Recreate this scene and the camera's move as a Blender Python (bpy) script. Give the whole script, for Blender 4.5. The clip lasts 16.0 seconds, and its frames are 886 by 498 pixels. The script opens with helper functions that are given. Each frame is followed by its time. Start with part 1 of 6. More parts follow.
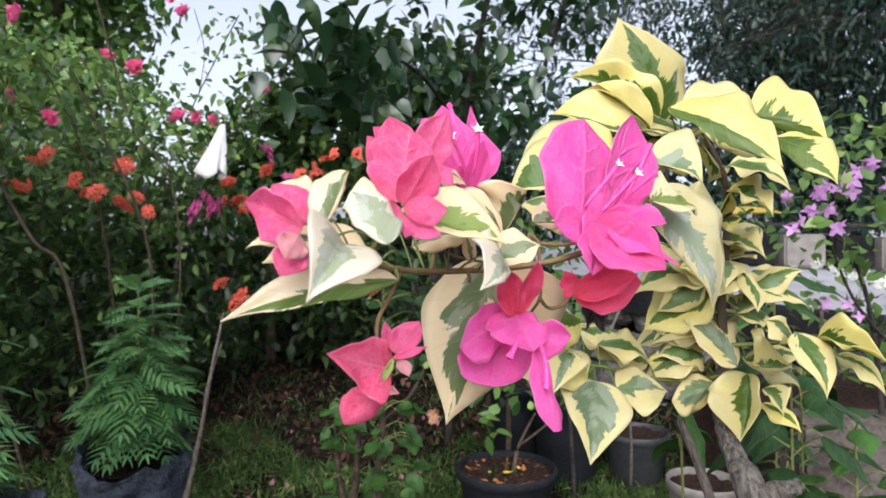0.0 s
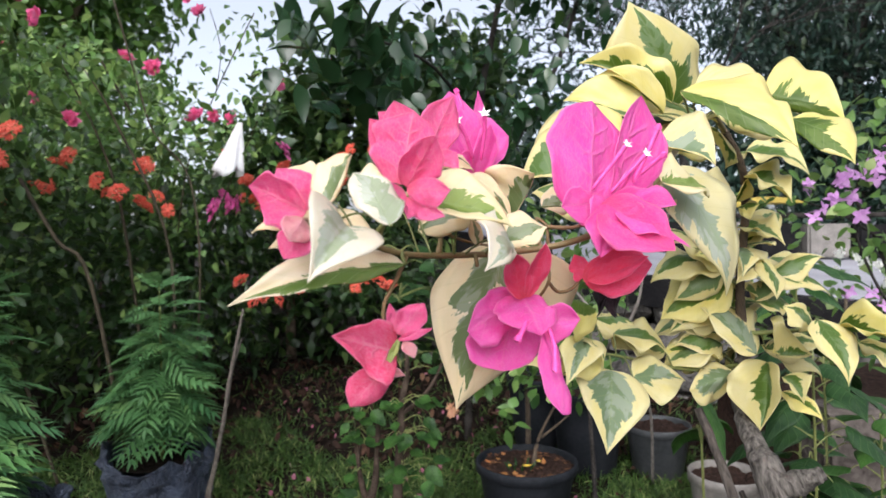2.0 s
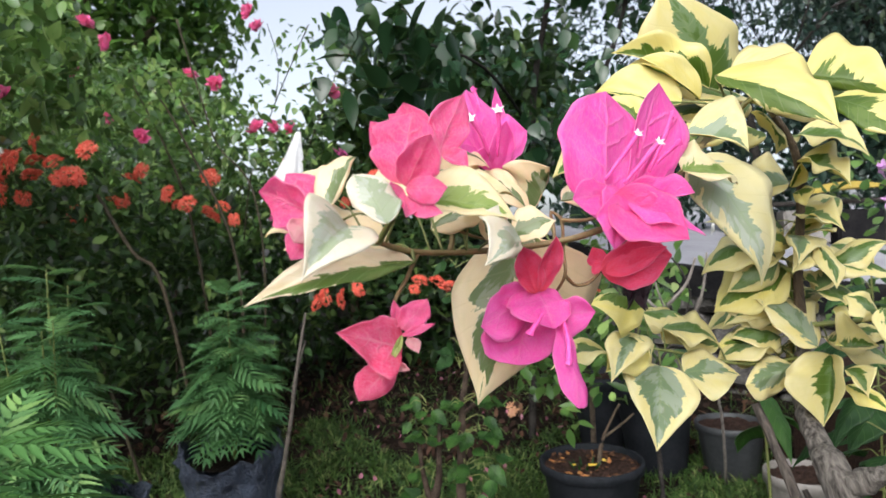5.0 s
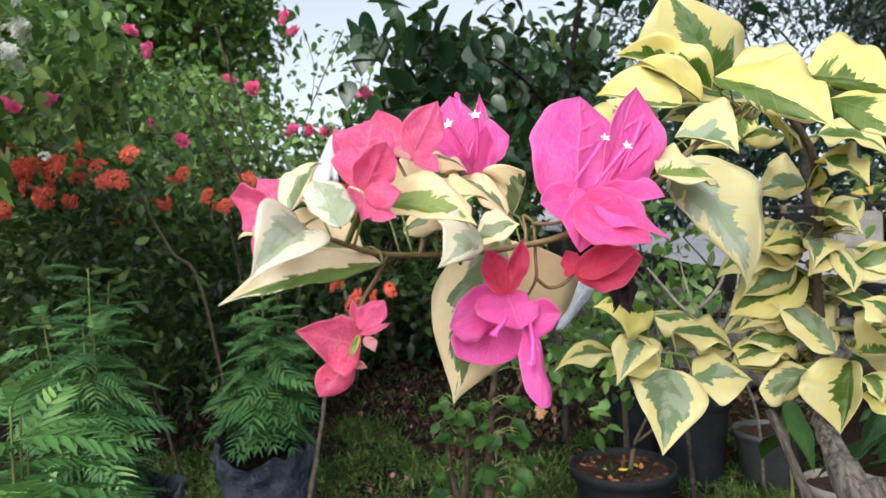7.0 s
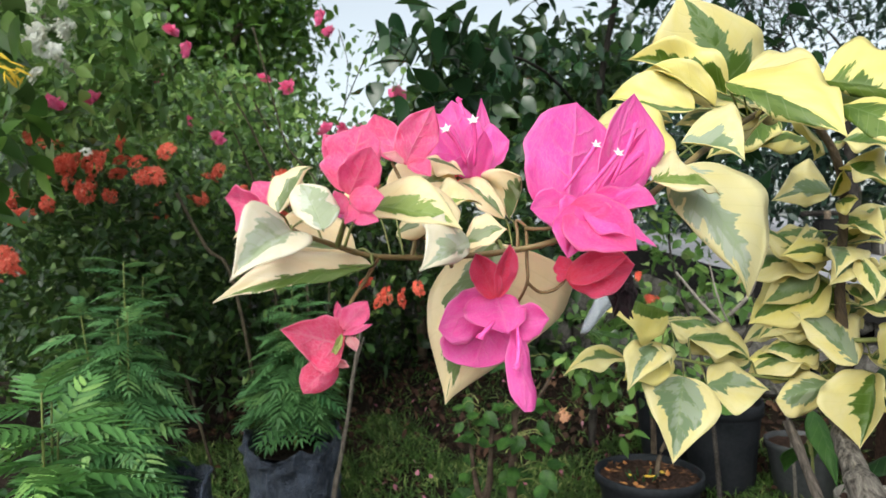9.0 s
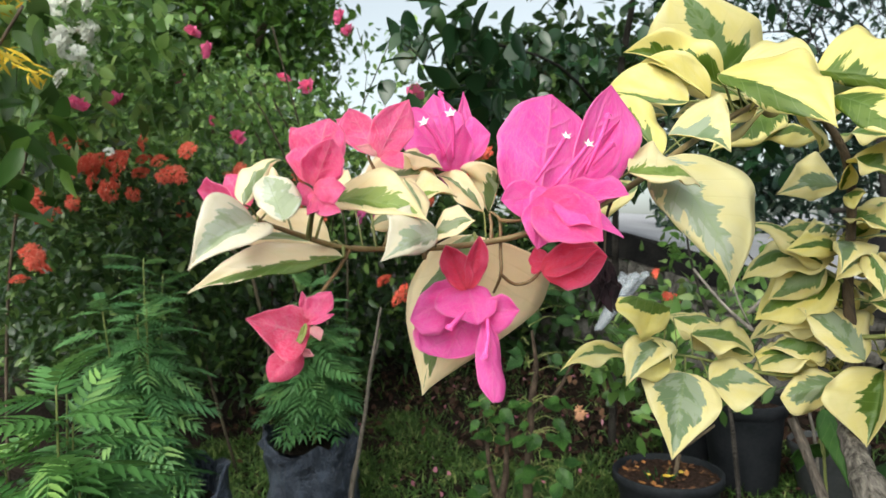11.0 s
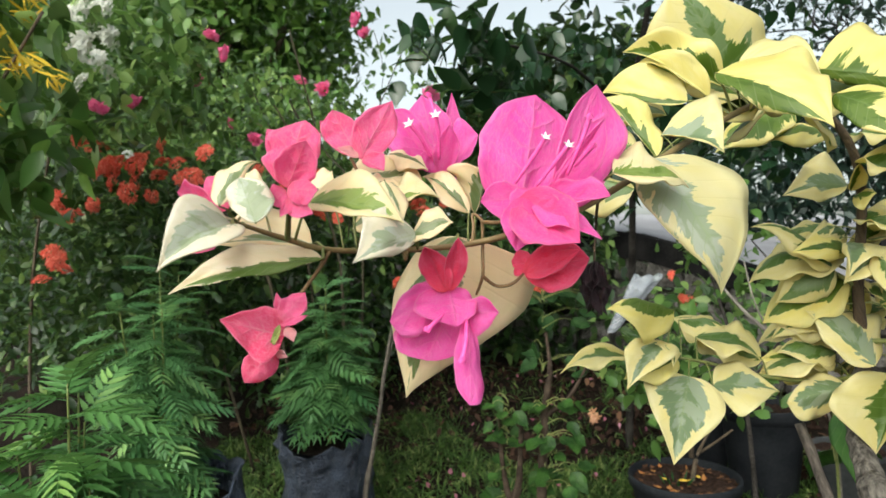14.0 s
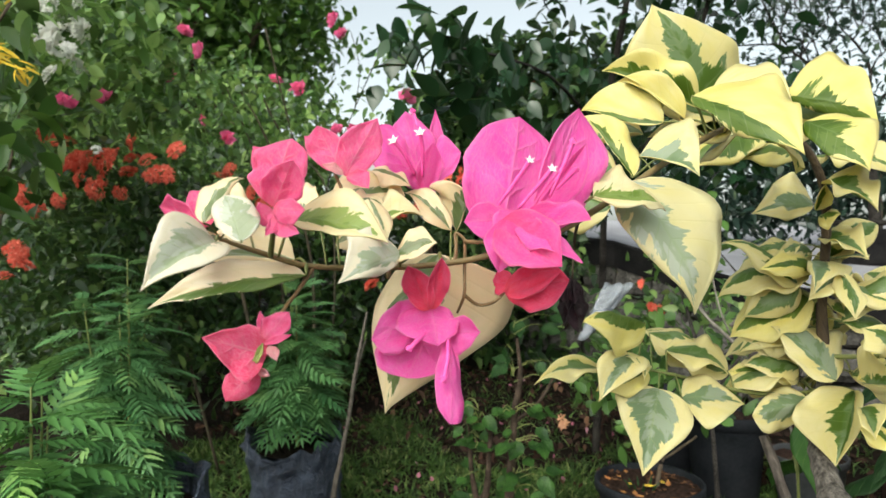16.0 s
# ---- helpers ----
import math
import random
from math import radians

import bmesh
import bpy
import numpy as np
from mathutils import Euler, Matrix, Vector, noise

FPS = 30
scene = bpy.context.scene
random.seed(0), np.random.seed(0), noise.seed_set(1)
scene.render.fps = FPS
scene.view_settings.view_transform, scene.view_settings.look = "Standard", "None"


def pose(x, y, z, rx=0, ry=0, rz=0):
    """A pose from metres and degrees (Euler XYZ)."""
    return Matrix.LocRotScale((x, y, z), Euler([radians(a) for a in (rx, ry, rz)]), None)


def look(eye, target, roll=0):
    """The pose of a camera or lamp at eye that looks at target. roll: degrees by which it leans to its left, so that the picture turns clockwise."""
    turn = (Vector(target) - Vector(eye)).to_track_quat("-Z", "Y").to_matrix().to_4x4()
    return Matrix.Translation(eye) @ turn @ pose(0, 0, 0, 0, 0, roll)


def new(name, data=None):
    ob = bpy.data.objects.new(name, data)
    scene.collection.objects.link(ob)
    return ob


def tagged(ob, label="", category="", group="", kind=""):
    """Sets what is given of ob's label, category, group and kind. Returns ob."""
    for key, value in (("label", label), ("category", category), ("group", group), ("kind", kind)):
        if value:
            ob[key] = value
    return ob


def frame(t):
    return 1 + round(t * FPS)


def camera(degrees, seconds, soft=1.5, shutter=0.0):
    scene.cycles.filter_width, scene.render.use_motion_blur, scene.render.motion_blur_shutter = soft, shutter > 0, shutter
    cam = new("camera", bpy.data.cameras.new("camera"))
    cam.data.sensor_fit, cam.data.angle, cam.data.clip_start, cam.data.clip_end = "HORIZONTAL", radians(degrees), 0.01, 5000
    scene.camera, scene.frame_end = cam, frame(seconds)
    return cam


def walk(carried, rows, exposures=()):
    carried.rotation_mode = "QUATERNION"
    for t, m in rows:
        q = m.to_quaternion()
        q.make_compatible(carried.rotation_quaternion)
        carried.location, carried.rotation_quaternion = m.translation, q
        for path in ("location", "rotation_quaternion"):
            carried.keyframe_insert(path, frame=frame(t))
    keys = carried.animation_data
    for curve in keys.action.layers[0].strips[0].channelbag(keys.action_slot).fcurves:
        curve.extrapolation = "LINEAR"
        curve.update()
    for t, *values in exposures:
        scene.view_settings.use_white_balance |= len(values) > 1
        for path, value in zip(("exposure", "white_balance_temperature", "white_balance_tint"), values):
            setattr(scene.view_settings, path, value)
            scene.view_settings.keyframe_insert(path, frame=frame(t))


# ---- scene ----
cam = camera(69.5, 16.0)
cam.data.dof.use_dof, cam.data.dof.focus_distance, cam.data.dof.aperture_fstop = True, 0.4, 20.0
PATH = [
    (0, (0.01, 0.01, 0.856), (-0.012, 2.01, 0.846), -0.1),
    (0.5, (0.012, 0.009, 0.856), (-0.013, 2.009, 0.843), -0.3),
    (1, (0.012, 0.014, 0.852), (-0.011, 2.014, 0.828), -0.2),
    (1.5, (0.01, 0.013, 0.852), (-0.036, 2.012, 0.826), -0.4),
    (2, (0.015, 0.011, 0.851), (-0.065, 2.009, 0.828), -0.9),
    (2.5, (0.018, 0.008, 0.851), (-0.099, 2.005, 0.834), -1.3),
    (3, (0.025, 0.007, 0.85), (-0.122, 2.001, 0.834), -1.7),
    (3.5, (0.029, 0.009, 0.849), (-0.138, 2.002, 0.83), -1.7),
    (4, (0.03, 0.009, 0.85), (-0.174, 1.999, 0.832), -2.0),
    (6.5, (0.06, 0.007, 0.847), (-0.311, 1.973, 0.838), -3.0),
    (7, (0.069, 0.006, 0.848), (-0.335, 1.965, 0.843), -2.7),
    (7.5, (0.077, 0.006, 0.847), (-0.377, 1.954, 0.837), -2.9),
    (8, (0.08, 0.006, 0.846), (-0.414, 1.944, 0.842), -2.0),
    (8.5, (0.085, 0.006, 0.846), (-0.415, 1.942, 0.842), -1.6),
    (9, (0.089, 0.006, 0.849), (-0.42, 1.94, 0.846), -1.6),
    (11.5, (0.121, 0.011, 0.845), (-0.488, 1.916, 0.843), -2.0),
    (12, (0.13, 0.01, 0.846), (-0.509, 1.905, 0.853), -2.4),
    (12.5, (0.134, 0.006, 0.847), (-0.533, 1.891, 0.856), -2.3),
    (13, (0.13, 0.009, 0.845), (-0.528, 1.898, 0.848), -1.9),
    (13.5, (0.13, 0.013, 0.844), (-0.517, 1.906, 0.841), -1.8),
    (14, (0.129, 0.017, 0.845), (-0.515, 1.91, 0.845), -1.6),
    (14.5, (0.126, 0.022, 0.848), (-0.494, 1.923, 0.83), -1.5),
    (15, (0.126, 0.021, 0.85), (-0.49, 1.923, 0.843), -1.4),
    (15.5, (0.125, 0.018, 0.851), (-0.483, 1.923, 0.831), -1.4),
    (16, (0.125, 0.013, 0.853), (-0.434, 1.933, 0.856), -0.4),
]
LIGHT = [(0, 0.88, 6080, 14), (4, 0.88, 6130, 12), (7, 0.87, 6300, 7), (11.5, 0.86, 6530, 1), (13.5, 0.86, 6600, 1), (16, 0.86, 6600, 1)]
walk(cam, [(t, look(eye, target, roll)) for t, eye, target, roll in PATH], LIGHT)

# ---- light ----
world = bpy.data.worlds.new("world")
scene.world = world
world.use_nodes = True
wn = world.node_tree.nodes
sky = wn.new("ShaderNodeTexSky")
sky.sky_type = "NISHITA"
sky.sun_disc = False
sky.sun_elevation, sky.sun_rotation = radians(40), radians(190)
sky.air_density, sky.dust_density, sky.ozone_density = 1.0, 4.0, 1.0
pale = wn.new("ShaderNodeHueSaturation")
pale.inputs["Saturation"].default_value = 0.35
world.node_tree.links.new(sky.outputs[0], pale.inputs["Color"])
world.node_tree.links.new(pale.outputs[0], wn["Background"].inputs[0])
wn["Background"].inputs[1].default_value = 0.15

sun = new("sun", bpy.data.lights.new("sun", "SUN"))
sun.data.energy, sun.data.angle, sun.data.color = 1.1, radians(100), (1.0, 0.96, 0.9)
sun.matrix_world = look((-0.4, -2.3, 2.0), (0, 0, 0))

rng = np.random.default_rng(7)


# ---- materials ----
class Nodes:
    """A small wrapper that wires a node material."""

    def __init__(self, name):
        self.mat = bpy.data.materials.new(name)
        self.mat.use_nodes = True
        self.tree = self.mat.node_tree
        self.bsdf = self.tree.nodes["Principled BSDF"]
        self.out = self.tree.nodes["Material Output"]

    def add(self, kind, **values):
        n = self.tree.nodes.new(kind)
        for k, v in values.items():
            n.inputs[k].default_value = v
        return n

    def link(self, a, b):
        self.tree.links.new(a, b)

    def math(self, op, a, b=0.0, c=0.0):
        n = self.tree.nodes.new("ShaderNodeMath")
        n.operation = op
        for i, v in enumerate((a, b, c)):
            if isinstance(v, (int, float)):
                n.inputs[i].default_value = v
            else:
                self.link(v, n.inputs[i])
        return n.outputs[0]

    def mix(self, f, a, b):
        n = self.tree.nodes.new("ShaderNodeMix")
        n.data_type = "RGBA"
        for v, s in ((f, n.inputs[0]), (a, n.inputs[6]), (b, n.inputs[7])):
            if isinstance(v, (int, float)):
                s.default_value = v
            elif isinstance(v, tuple):
                s.default_value = (*v, 1)
            else:
                self.link(v, s)
        return n.outputs[2]

    def noise(self, scale, detail=3.0, vec=None, rough=0.5, w=None):
        n = self.tree.nodes.new("ShaderNodeTexNoise")
        n.inputs["Scale"].default_value = scale
        n.inputs["Detail"].default_value = detail
        n.inputs["Roughness"].default_value = rough
        if w is not None:
            n.noise_dimensions = "4D"
            self.link(w, n.inputs["W"])
        if vec is not None:
            self.link(vec, n.inputs["Vector"])
        return n.outputs[0]

    def ramp(self, f, lo, hi):
        n = self.tree.nodes.new("ShaderNodeMapRange")
        n.inputs[1].default_value, n.inputs[2].default_value = lo, hi
        self.link(f, n.inputs[0])
        return n.outputs[0]

    def coord(self, which="Object"):
        return self.tree.nodes.new("ShaderNodeTexCoord").outputs[which]

    def bump(self, h, strength=0.3, dist=0.001):
        n = self.add("ShaderNodeBump", Strength=strength, Distance=dist)
        self.link(h, n.inputs["Height"])
        self.link(n.outputs[0], self.bsdf.inputs["Normal"])

    def thin(self, colour, amount):
        """Lets light through a thin blade."""
        tr = self.tree.nodes.new("ShaderNodeBsdfTranslucent")
        self.link(colour, tr.inputs["Color"])
        mx = self.tree.nodes.new("ShaderNodeMixShader")
        mx.inputs[0].default_value = amount
        self.link(self.bsdf.outputs[0], mx.inputs[1])
        self.link(tr.outputs[0], mx.inputs[2])
        self.link(mx.outputs[0], self.out.inputs[0])


def plain(name, a, b, scale=20.0, rough=0.7, bump=0.3, dist=0.002, fine=8.0, metallic=0.0, gloss=0.5):
    """Two tones mixed by coarse and fine noise, with relief."""
    m = Nodes(name)
    c = m.coord()
    big, small = m.noise(scale, 4, c), m.noise(scale * fine, 3, c)
    f = m.ramp(m.math("ADD", m.math("MULTIPLY", big, 0.65), m.math("MULTIPLY", small, 0.35)), 0.36, 0.64)
    m.link(m.mix(f, a, b), m.bsdf.inputs["Base Color"])
    m.bsdf.inputs["Roughness"].default_value = rough
    m.bsdf.inputs["Metallic"].default_value = metallic
    m.bsdf.inputs["Specular IOR Level"].default_value = gloss
    m.bump(m.math("ADD", big, small), bump, dist)
    return m.mat


def foliage_mat(name, a, b, c, rough=0.45, thin=0.3, gloss=0.4, whole=False, bright=0.86):
    """Leaves of a crown: the tone changes from leaf to leaf, or from one whole compound leaf to the next."""
    m = Nodes(name)
    isl = m.tree.nodes.new("ShaderNodeNewGeometry").outputs["Random Per Island"]
    if whole:
        own = m.tree.nodes.new("ShaderNodeObjectInfo").outputs["Random"]
        isl = m.math("ADD", m.math("MULTIPLY", own, 0.75), m.math("MULTIPLY", isl, 0.25))
    n = m.noise(2.5, 2, m.coord())
    col = m.mix(m.ramp(isl, 0.0, 0.75), a, b)
    col = m.mix(m.ramp(isl, bright, 1.0), col, c)
    col = m.mix(m.math("MULTIPLY", m.ramp(n, 0.4, 0.65), 0.45), col, a)
    m.link(col, m.bsdf.inputs["Base Color"])
    m.bsdf.inputs["Roughness"].default_value = rough
    m.bsdf.inputs["Specular IOR Level"].default_value = gloss
    m.thin(m.mix(0.35, col, c), thin)
    return m.mat


def variegated(name, cream, cream2, blush, deep, pale, through_tone, amount=0.36):
    """A cream blade with a ragged green heart in two greens."""
    m = Nodes(name)
    rnd = m.tree.nodes.new("ShaderNodeObjectInfo").outputs["Random"]
    w = m.math("MULTIPLY", rnd, 40.0)
    uv = m.tree.nodes.new("ShaderNodeUVMap")
    uv.uv_map = "heart"
    sep = m.tree.nodes.new("ShaderNodeSeparateXYZ")
    m.link(uv.outputs[0], sep.inputs[0])
    s, v = sep.outputs[0], sep.outputs[1]
    av = m.math("ABSOLUTE", v)
    comb = m.tree.nodes.new("ShaderNodeCombineXYZ")
    m.link(m.math("SUBTRACT", m.math("MULTIPLY", s, 2.6), m.math("MULTIPLY", av, 0.5)), comb.inputs[0])
    m.link(m.math("MULTIPLY", v, 0.45), comb.inputs[1])
    teeth = m.tree.nodes.new("ShaderNodeCombineXYZ")
    m.link(m.math("SUBTRACT", m.math("MULTIPLY", s, 13.0), m.math("MULTIPLY", av, 1.6)), teeth.inputs[0])
    m.link(m.math("MULTIPLY", v, 0.9), teeth.inputs[1])
    lobe = m.noise(1.0, 2, comb.outputs[0], 0.5, w)
    ragged = m.noise(0.8, 4, teeth.outputs[0], 0.55, w)
    specks = m.noise(3.4, 3, teeth.outputs[0], 0.6, m.math("ADD", w, 5.0))
    shape = m.math("ADD", av, m.math("MULTIPLY", m.math("SUBTRACT", ragged, 0.5), 1.7))
    shape = m.math("ADD", shape, m.math("MULTIPLY", m.math("SUBTRACT", specks, 0.5), 0.55))
    shape = m.math("ADD", shape, m.math("MULTIPLY", m.math("SUBTRACT", lobe, 0.5), 3.2))
    shape = m.math("ADD", shape, m.math("MULTIPLY", m.math("POWER", s, 5.0), 1.1))
    heart = m.ramp(shape, 1.03, 0.97)
    tone = m.noise(1.1, 4, comb.outputs[0], 0.6, m.math("ADD", w, 9.0))
    uv2 = m.tree.nodes.new("ShaderNodeUVMap")
    uv2.uv_map = "blade"
    sep2 = m.tree.nodes.new("ShaderNodeSeparateXYZ")
    m.link(uv2.outputs[0], sep2.inputs[0])
    bv = m.math("ABSOLUTE", sep2.outputs[1])
    rib = m.ramp(bv, 0.05, 0.0)
    vein = m.math("SINE", m.math("MULTIPLY", m.math("SUBTRACT", sep2.outputs[0], m.math("MULTIPLY", bv, 0.22)), 44.0))
    vein = m.math("MAXIMUM", m.ramp(vein, 0.93, 1.0), rib)
    green = m.mix(m.ramp(tone, 0.48, 0.51), deep, pale)
    green = m.mix(m.math("MULTIPLY", vein, 0.35), green, (0.3, 0.4, 0.16))
    edge = m.mix(m.ramp(m.noise(2.0, 3, comb.outputs[0], 0.5, m.math("ADD", w, 3.0)), 0.35, 0.7), cream, cream2)
    edge = m.mix(m.math("MULTIPLY", m.ramp(bv, 0.55, 1.0), 0.4), edge, blush)
    mottle = m.noise(7.0, 4, uv2.outputs[0], 0.6, m.math("ADD", w, 1.5))
    edge = m.mix(m.math("MULTIPLY", m.ramp(mottle, 0.52, 0.74), 0.3), edge, (0.5, 0.52, 0.2))
    edge = m.mix(m.math("MULTIPLY", vein, 0.16), edge, (0.55, 0.5, 0.2))
    m.link(m.mix(heart, edge, green), m.bsdf.inputs["Base Color"])
    m.bsdf.inputs["Roughness"].default_value = 0.33
    m.bsdf.inputs["Specular IOR Level"].default_value = 0.5
    fine = m.noise(900.0, 2, m.coord())
    m.bump(m.math("ADD", m.math("MULTIPLY", vein, -0.6), m.math("MULTIPLY", fine, 0.4)), 0.35, 0.0006)
    m.thin(m.mix(heart, through_tone, (0.14, 0.27, 0.03)), amount)
    return m.mat


def papery(name, a, b, throat, veins=0.3):
    """Thin papery bract with a net of veins."""
    m = Nodes(name)
    uv = m.tree.nodes.new("ShaderNodeUVMap")
    uv.uv_map = "blade"
    sep = m.tree.nodes.new("ShaderNodeSeparateXYZ")
    m.link(uv.outputs[0], sep.inputs[0])
    s, v = sep.outputs[0], sep.outputs[1]
    bv = m.math("ABSOLUTE", v)
    rnd = m.math("MULTIPLY", m.tree.nodes.new("ShaderNodeObjectInfo").outputs["Random"], 30.0)
    warp = m.noise(5.0, 2, uv.outputs[0], 0.5, rnd)
    lat = m.math("SUBTRACT", s, m.math("MULTIPLY", bv, 0.28))
    lat = m.math("ADD", lat, m.math("MULTIPLY", warp, 0.12))
    side = m.ramp(m.math("ABSOLUTE", m.math("SINE", m.math("MULTIPLY", lat, 17.0))), 0.42, 0.05)
    side = m.math("MULTIPLY", side, m.ramp(bv, 0.95, 0.1))
    rib = m.ramp(bv, 0.06, 0.01)
    cell = m.add("ShaderNodeTexVoronoi", Scale=11.0)
    cell.feature = "DISTANCE_TO_EDGE"
    m.link(uv.outputs[0], cell.inputs["Vector"])
    net = m.math("MULTIPLY", m.ramp(cell.outputs["Distance"], 0.12, 0.01), 0.75)
    vein = m.math("MAXIMUM", m.math("MAXIMUM", side, rib), net)
    big = m.noise(2.2, 3, uv.outputs[0], 0.5, rnd)
    col = m.mix(m.ramp(big, 0.35, 0.68), a, b)
    fleck = m.noise(26.0, 4, uv.outputs[0], 0.65, rnd)
    col = m.mix(m.math("MULTIPLY", m.ramp(fleck, 0.5, 0.72), 0.3), col, (1.0, 0.45, 0.66))
    col = m.mix(m.math("MULTIPLY", m.ramp(fleck, 0.45, 0.28), 0.35), col, throat)
    col = m.mix(m.math("MULTIPLY", m.ramp(bv, 0.9, 1.0), 0.4), col, (1.0, 0.5, 0.7))
    col = m.mix(m.math("MULTIPLY", m.ramp(s, 0.28, 0.0), 0.6), col, throat)
    lit = m.mix(m.math("MULTIPLY", vein, veins), col, (1.0, 0.6, 0.72))
    m.link(lit, m.bsdf.inputs["Base Color"])
    m.bsdf.inputs["Roughness"].default_value = 0.68
    m.bsdf.inputs["Specular IOR Level"].default_value = 0.18
    crinkle = m.noise(16.0, 4, uv.outputs[0], 0.6, rnd)
    m.bump(m.math("ADD", m.math("MAXIMUM", side, rib), m.math("ADD", m.math("MULTIPLY", big, 2.0), m.math("MULTIPLY", crinkle, 1.8))), 0.55, 0.0018)
    m.thin(m.mix(0.2, col, (1.0, 0.5, 0.7)), 0.55)
    return m.mat


def bark(name, a, b):
    """Furrowed bark, its grain along the stem."""
    m = Nodes(name)
    lean = m.tree.nodes.new("ShaderNodeMapping")
    lean.inputs["Rotation"].default_value = (0.0, 0.34, 0.0)
    m.link(m.coord(), lean.inputs["Vector"])
    mp = m.tree.nodes.new("ShaderNodeMapping")
    mp.inputs["Scale"].default_value = (1, 1, 0.1)
    m.link(lean.outputs[0], mp.inputs["Vector"])
    furrow, patch = m.noise(260.0, 6, mp.outputs[0], 0.6), m.noise(16.0, 3, m.coord())
    f = m.ramp(m.math("ADD", m.math("MULTIPLY", furrow, 0.7), m.math("MULTIPLY", patch, 0.3)), 0.36, 0.66)
    m.link(m.mix(f, a, b), m.bsdf.inputs["Base Color"])
    m.bsdf.inputs["Roughness"].default_value = 0.9
    m.bump(furrow, 1.0, 0.005)
    return m.mat


YELLOW = variegated("yellow_variegated_leaf", (0.69, 0.615, 0.24), (0.725, 0.67, 0.38), (0.754, 0.699, 0.423), (0.085, 0.155, 0.022), (0.17, 0.25, 0.1), (0.85, 0.76, 0.32), 0.4)
OLIVE = variegated("olive_variegated_leaf", (0.75, 0.665, 0.19), (0.78, 0.72, 0.32), (0.8, 0.75, 0.42), (0.075, 0.135, 0.012), (0.13, 0.2, 0.03), (0.86, 0.76, 0.27), 0.4)
PEACH = variegated("peach_variegated_leaf", (0.87, 0.745, 0.46), (0.88, 0.79, 0.57), (0.88, 0.74, 0.57), (0.16, 0.21, 0.08), (0.36, 0.4, 0.26), (0.95, 0.82, 0.53), 0.42)
SILVER = variegated("silver_variegated_leaf", (0.718, 0.635, 0.258), (0.745, 0.69, 0.396), (0.764, 0.718, 0.46), (0.17, 0.24, 0.12), (0.33, 0.39, 0.27), (0.79, 0.686, 0.207))
PEACHGREEN = variegated("peach_leaf_dark_heart", (0.714, 0.602, 0.404), (0.731, 0.671, 0.516), (0.757, 0.654, 0.533), (0.09, 0.15, 0.025), (0.14, 0.21, 0.05), (0.818, 0.696, 0.47))
PALE = variegated("pale_grey_leaf", (0.74, 0.671, 0.516), (0.748, 0.714, 0.602), (0.757, 0.705, 0.602), (0.4, 0.45, 0.3), (0.55, 0.58, 0.47), (0.808, 0.733, 0.545))
MIST = variegated("misty_grey_leaf", (0.718, 0.644, 0.294), (0.754, 0.699, 0.423), (0.773, 0.727, 0.478), (0.36, 0.42, 0.28), (0.52, 0.56, 0.44), (0.771, 0.686, 0.32))
LIME = variegated("lime_variegated_leaf", (0.78, 0.68, 0.36), (0.8, 0.74, 0.5), (0.8, 0.72, 0.5), (0.14, 0.22, 0.022), (0.25, 0.34, 0.07), (0.84, 0.74, 0.34))
CORAL = papery("coral_bract", (0.93, 0.09, 0.33), (0.95, 0.17, 0.45), (0.92, 0.2, 0.3), 0.55)
CRIMSON = papery("crimson_bract", (0.88, 0.05, 0.2), (0.93, 0.13, 0.33), (0.85, 0.08, 0.16), 0.6)
HOTPINK = papery("hot_pink_bract", (0.95, 0.07, 0.4), (0.96, 0.15, 0.5), (0.92, 0.1, 0.32), 0.25)
MAGENTA = papery("magenta_bract", (0.93, 0.1, 0.55), (0.96, 0.21, 0.66), (0.94, 0.1, 0.42), 0.32)
ROSE_RED = papery("rose_red_bract", (0.97, 0.06, 0.2), (0.98, 0.13, 0.31), (0.95, 0.1, 0.15))
BLUSH = papery("blush_bract", (0.85, 0.38, 0.42), (0.9, 0.6, 0.55), (0.8, 0.55, 0.4), 0.8)
GREENBUD = plain("green_bud", (0.16, 0.21, 0.045), (0.27, 0.29, 0.09), 200, 0.6, 0.2)
STAR = plain("white_floret", (0.9, 0.88, 0.82), (0.93, 0.92, 0.9), 300, 0.5, 0.1)
TUBE = plain("pink_tube", (0.75, 0.05, 0.3), (0.85, 0.12, 0.42), 300, 0.5, 0.1)
TWIG = plain("green_brown_twig", (0.15, 0.115, 0.04), (0.22, 0.15, 0.065), 160, 0.55, 0.4, 0.0006)
TWIG_RED = plain("reddish_twig", (0.15, 0.085, 0.035), (0.22, 0.15, 0.065), 160, 0.55, 0.4, 0.0006)
GREEN_STALK = plain("green_stalk", (0.11, 0.14, 0.035), (0.19, 0.2, 0.06), 160, 0.5, 0.3, 0.0005)
DEAD = plain("withered_bract", (0.006, 0.003, 0.005), (0.03, 0.009, 0.016), 180, 0.5, 0.8, 0.002)
BARK = bark("grey_bark", (0.02, 0.016, 0.012), (0.24, 0.215, 0.185))
DARKBARK = plain("dark_bark", (0.05, 0.035, 0.025), (0.16, 0.12, 0.08), 40, 0.9, 0.8, 0.005)
BEDSTONE = plain("brown_stained_concrete", (0.035, 0.029, 0.025), (0.13, 0.112, 0.098), 8, 0.95, 0.8, 0.008, gloss=0.12)
CANE = plain("pale_cane", (0.032, 0.028, 0.02), (0.085, 0.07, 0.045), 40, 0.8, 0.5, 0.002, gloss=0.12)
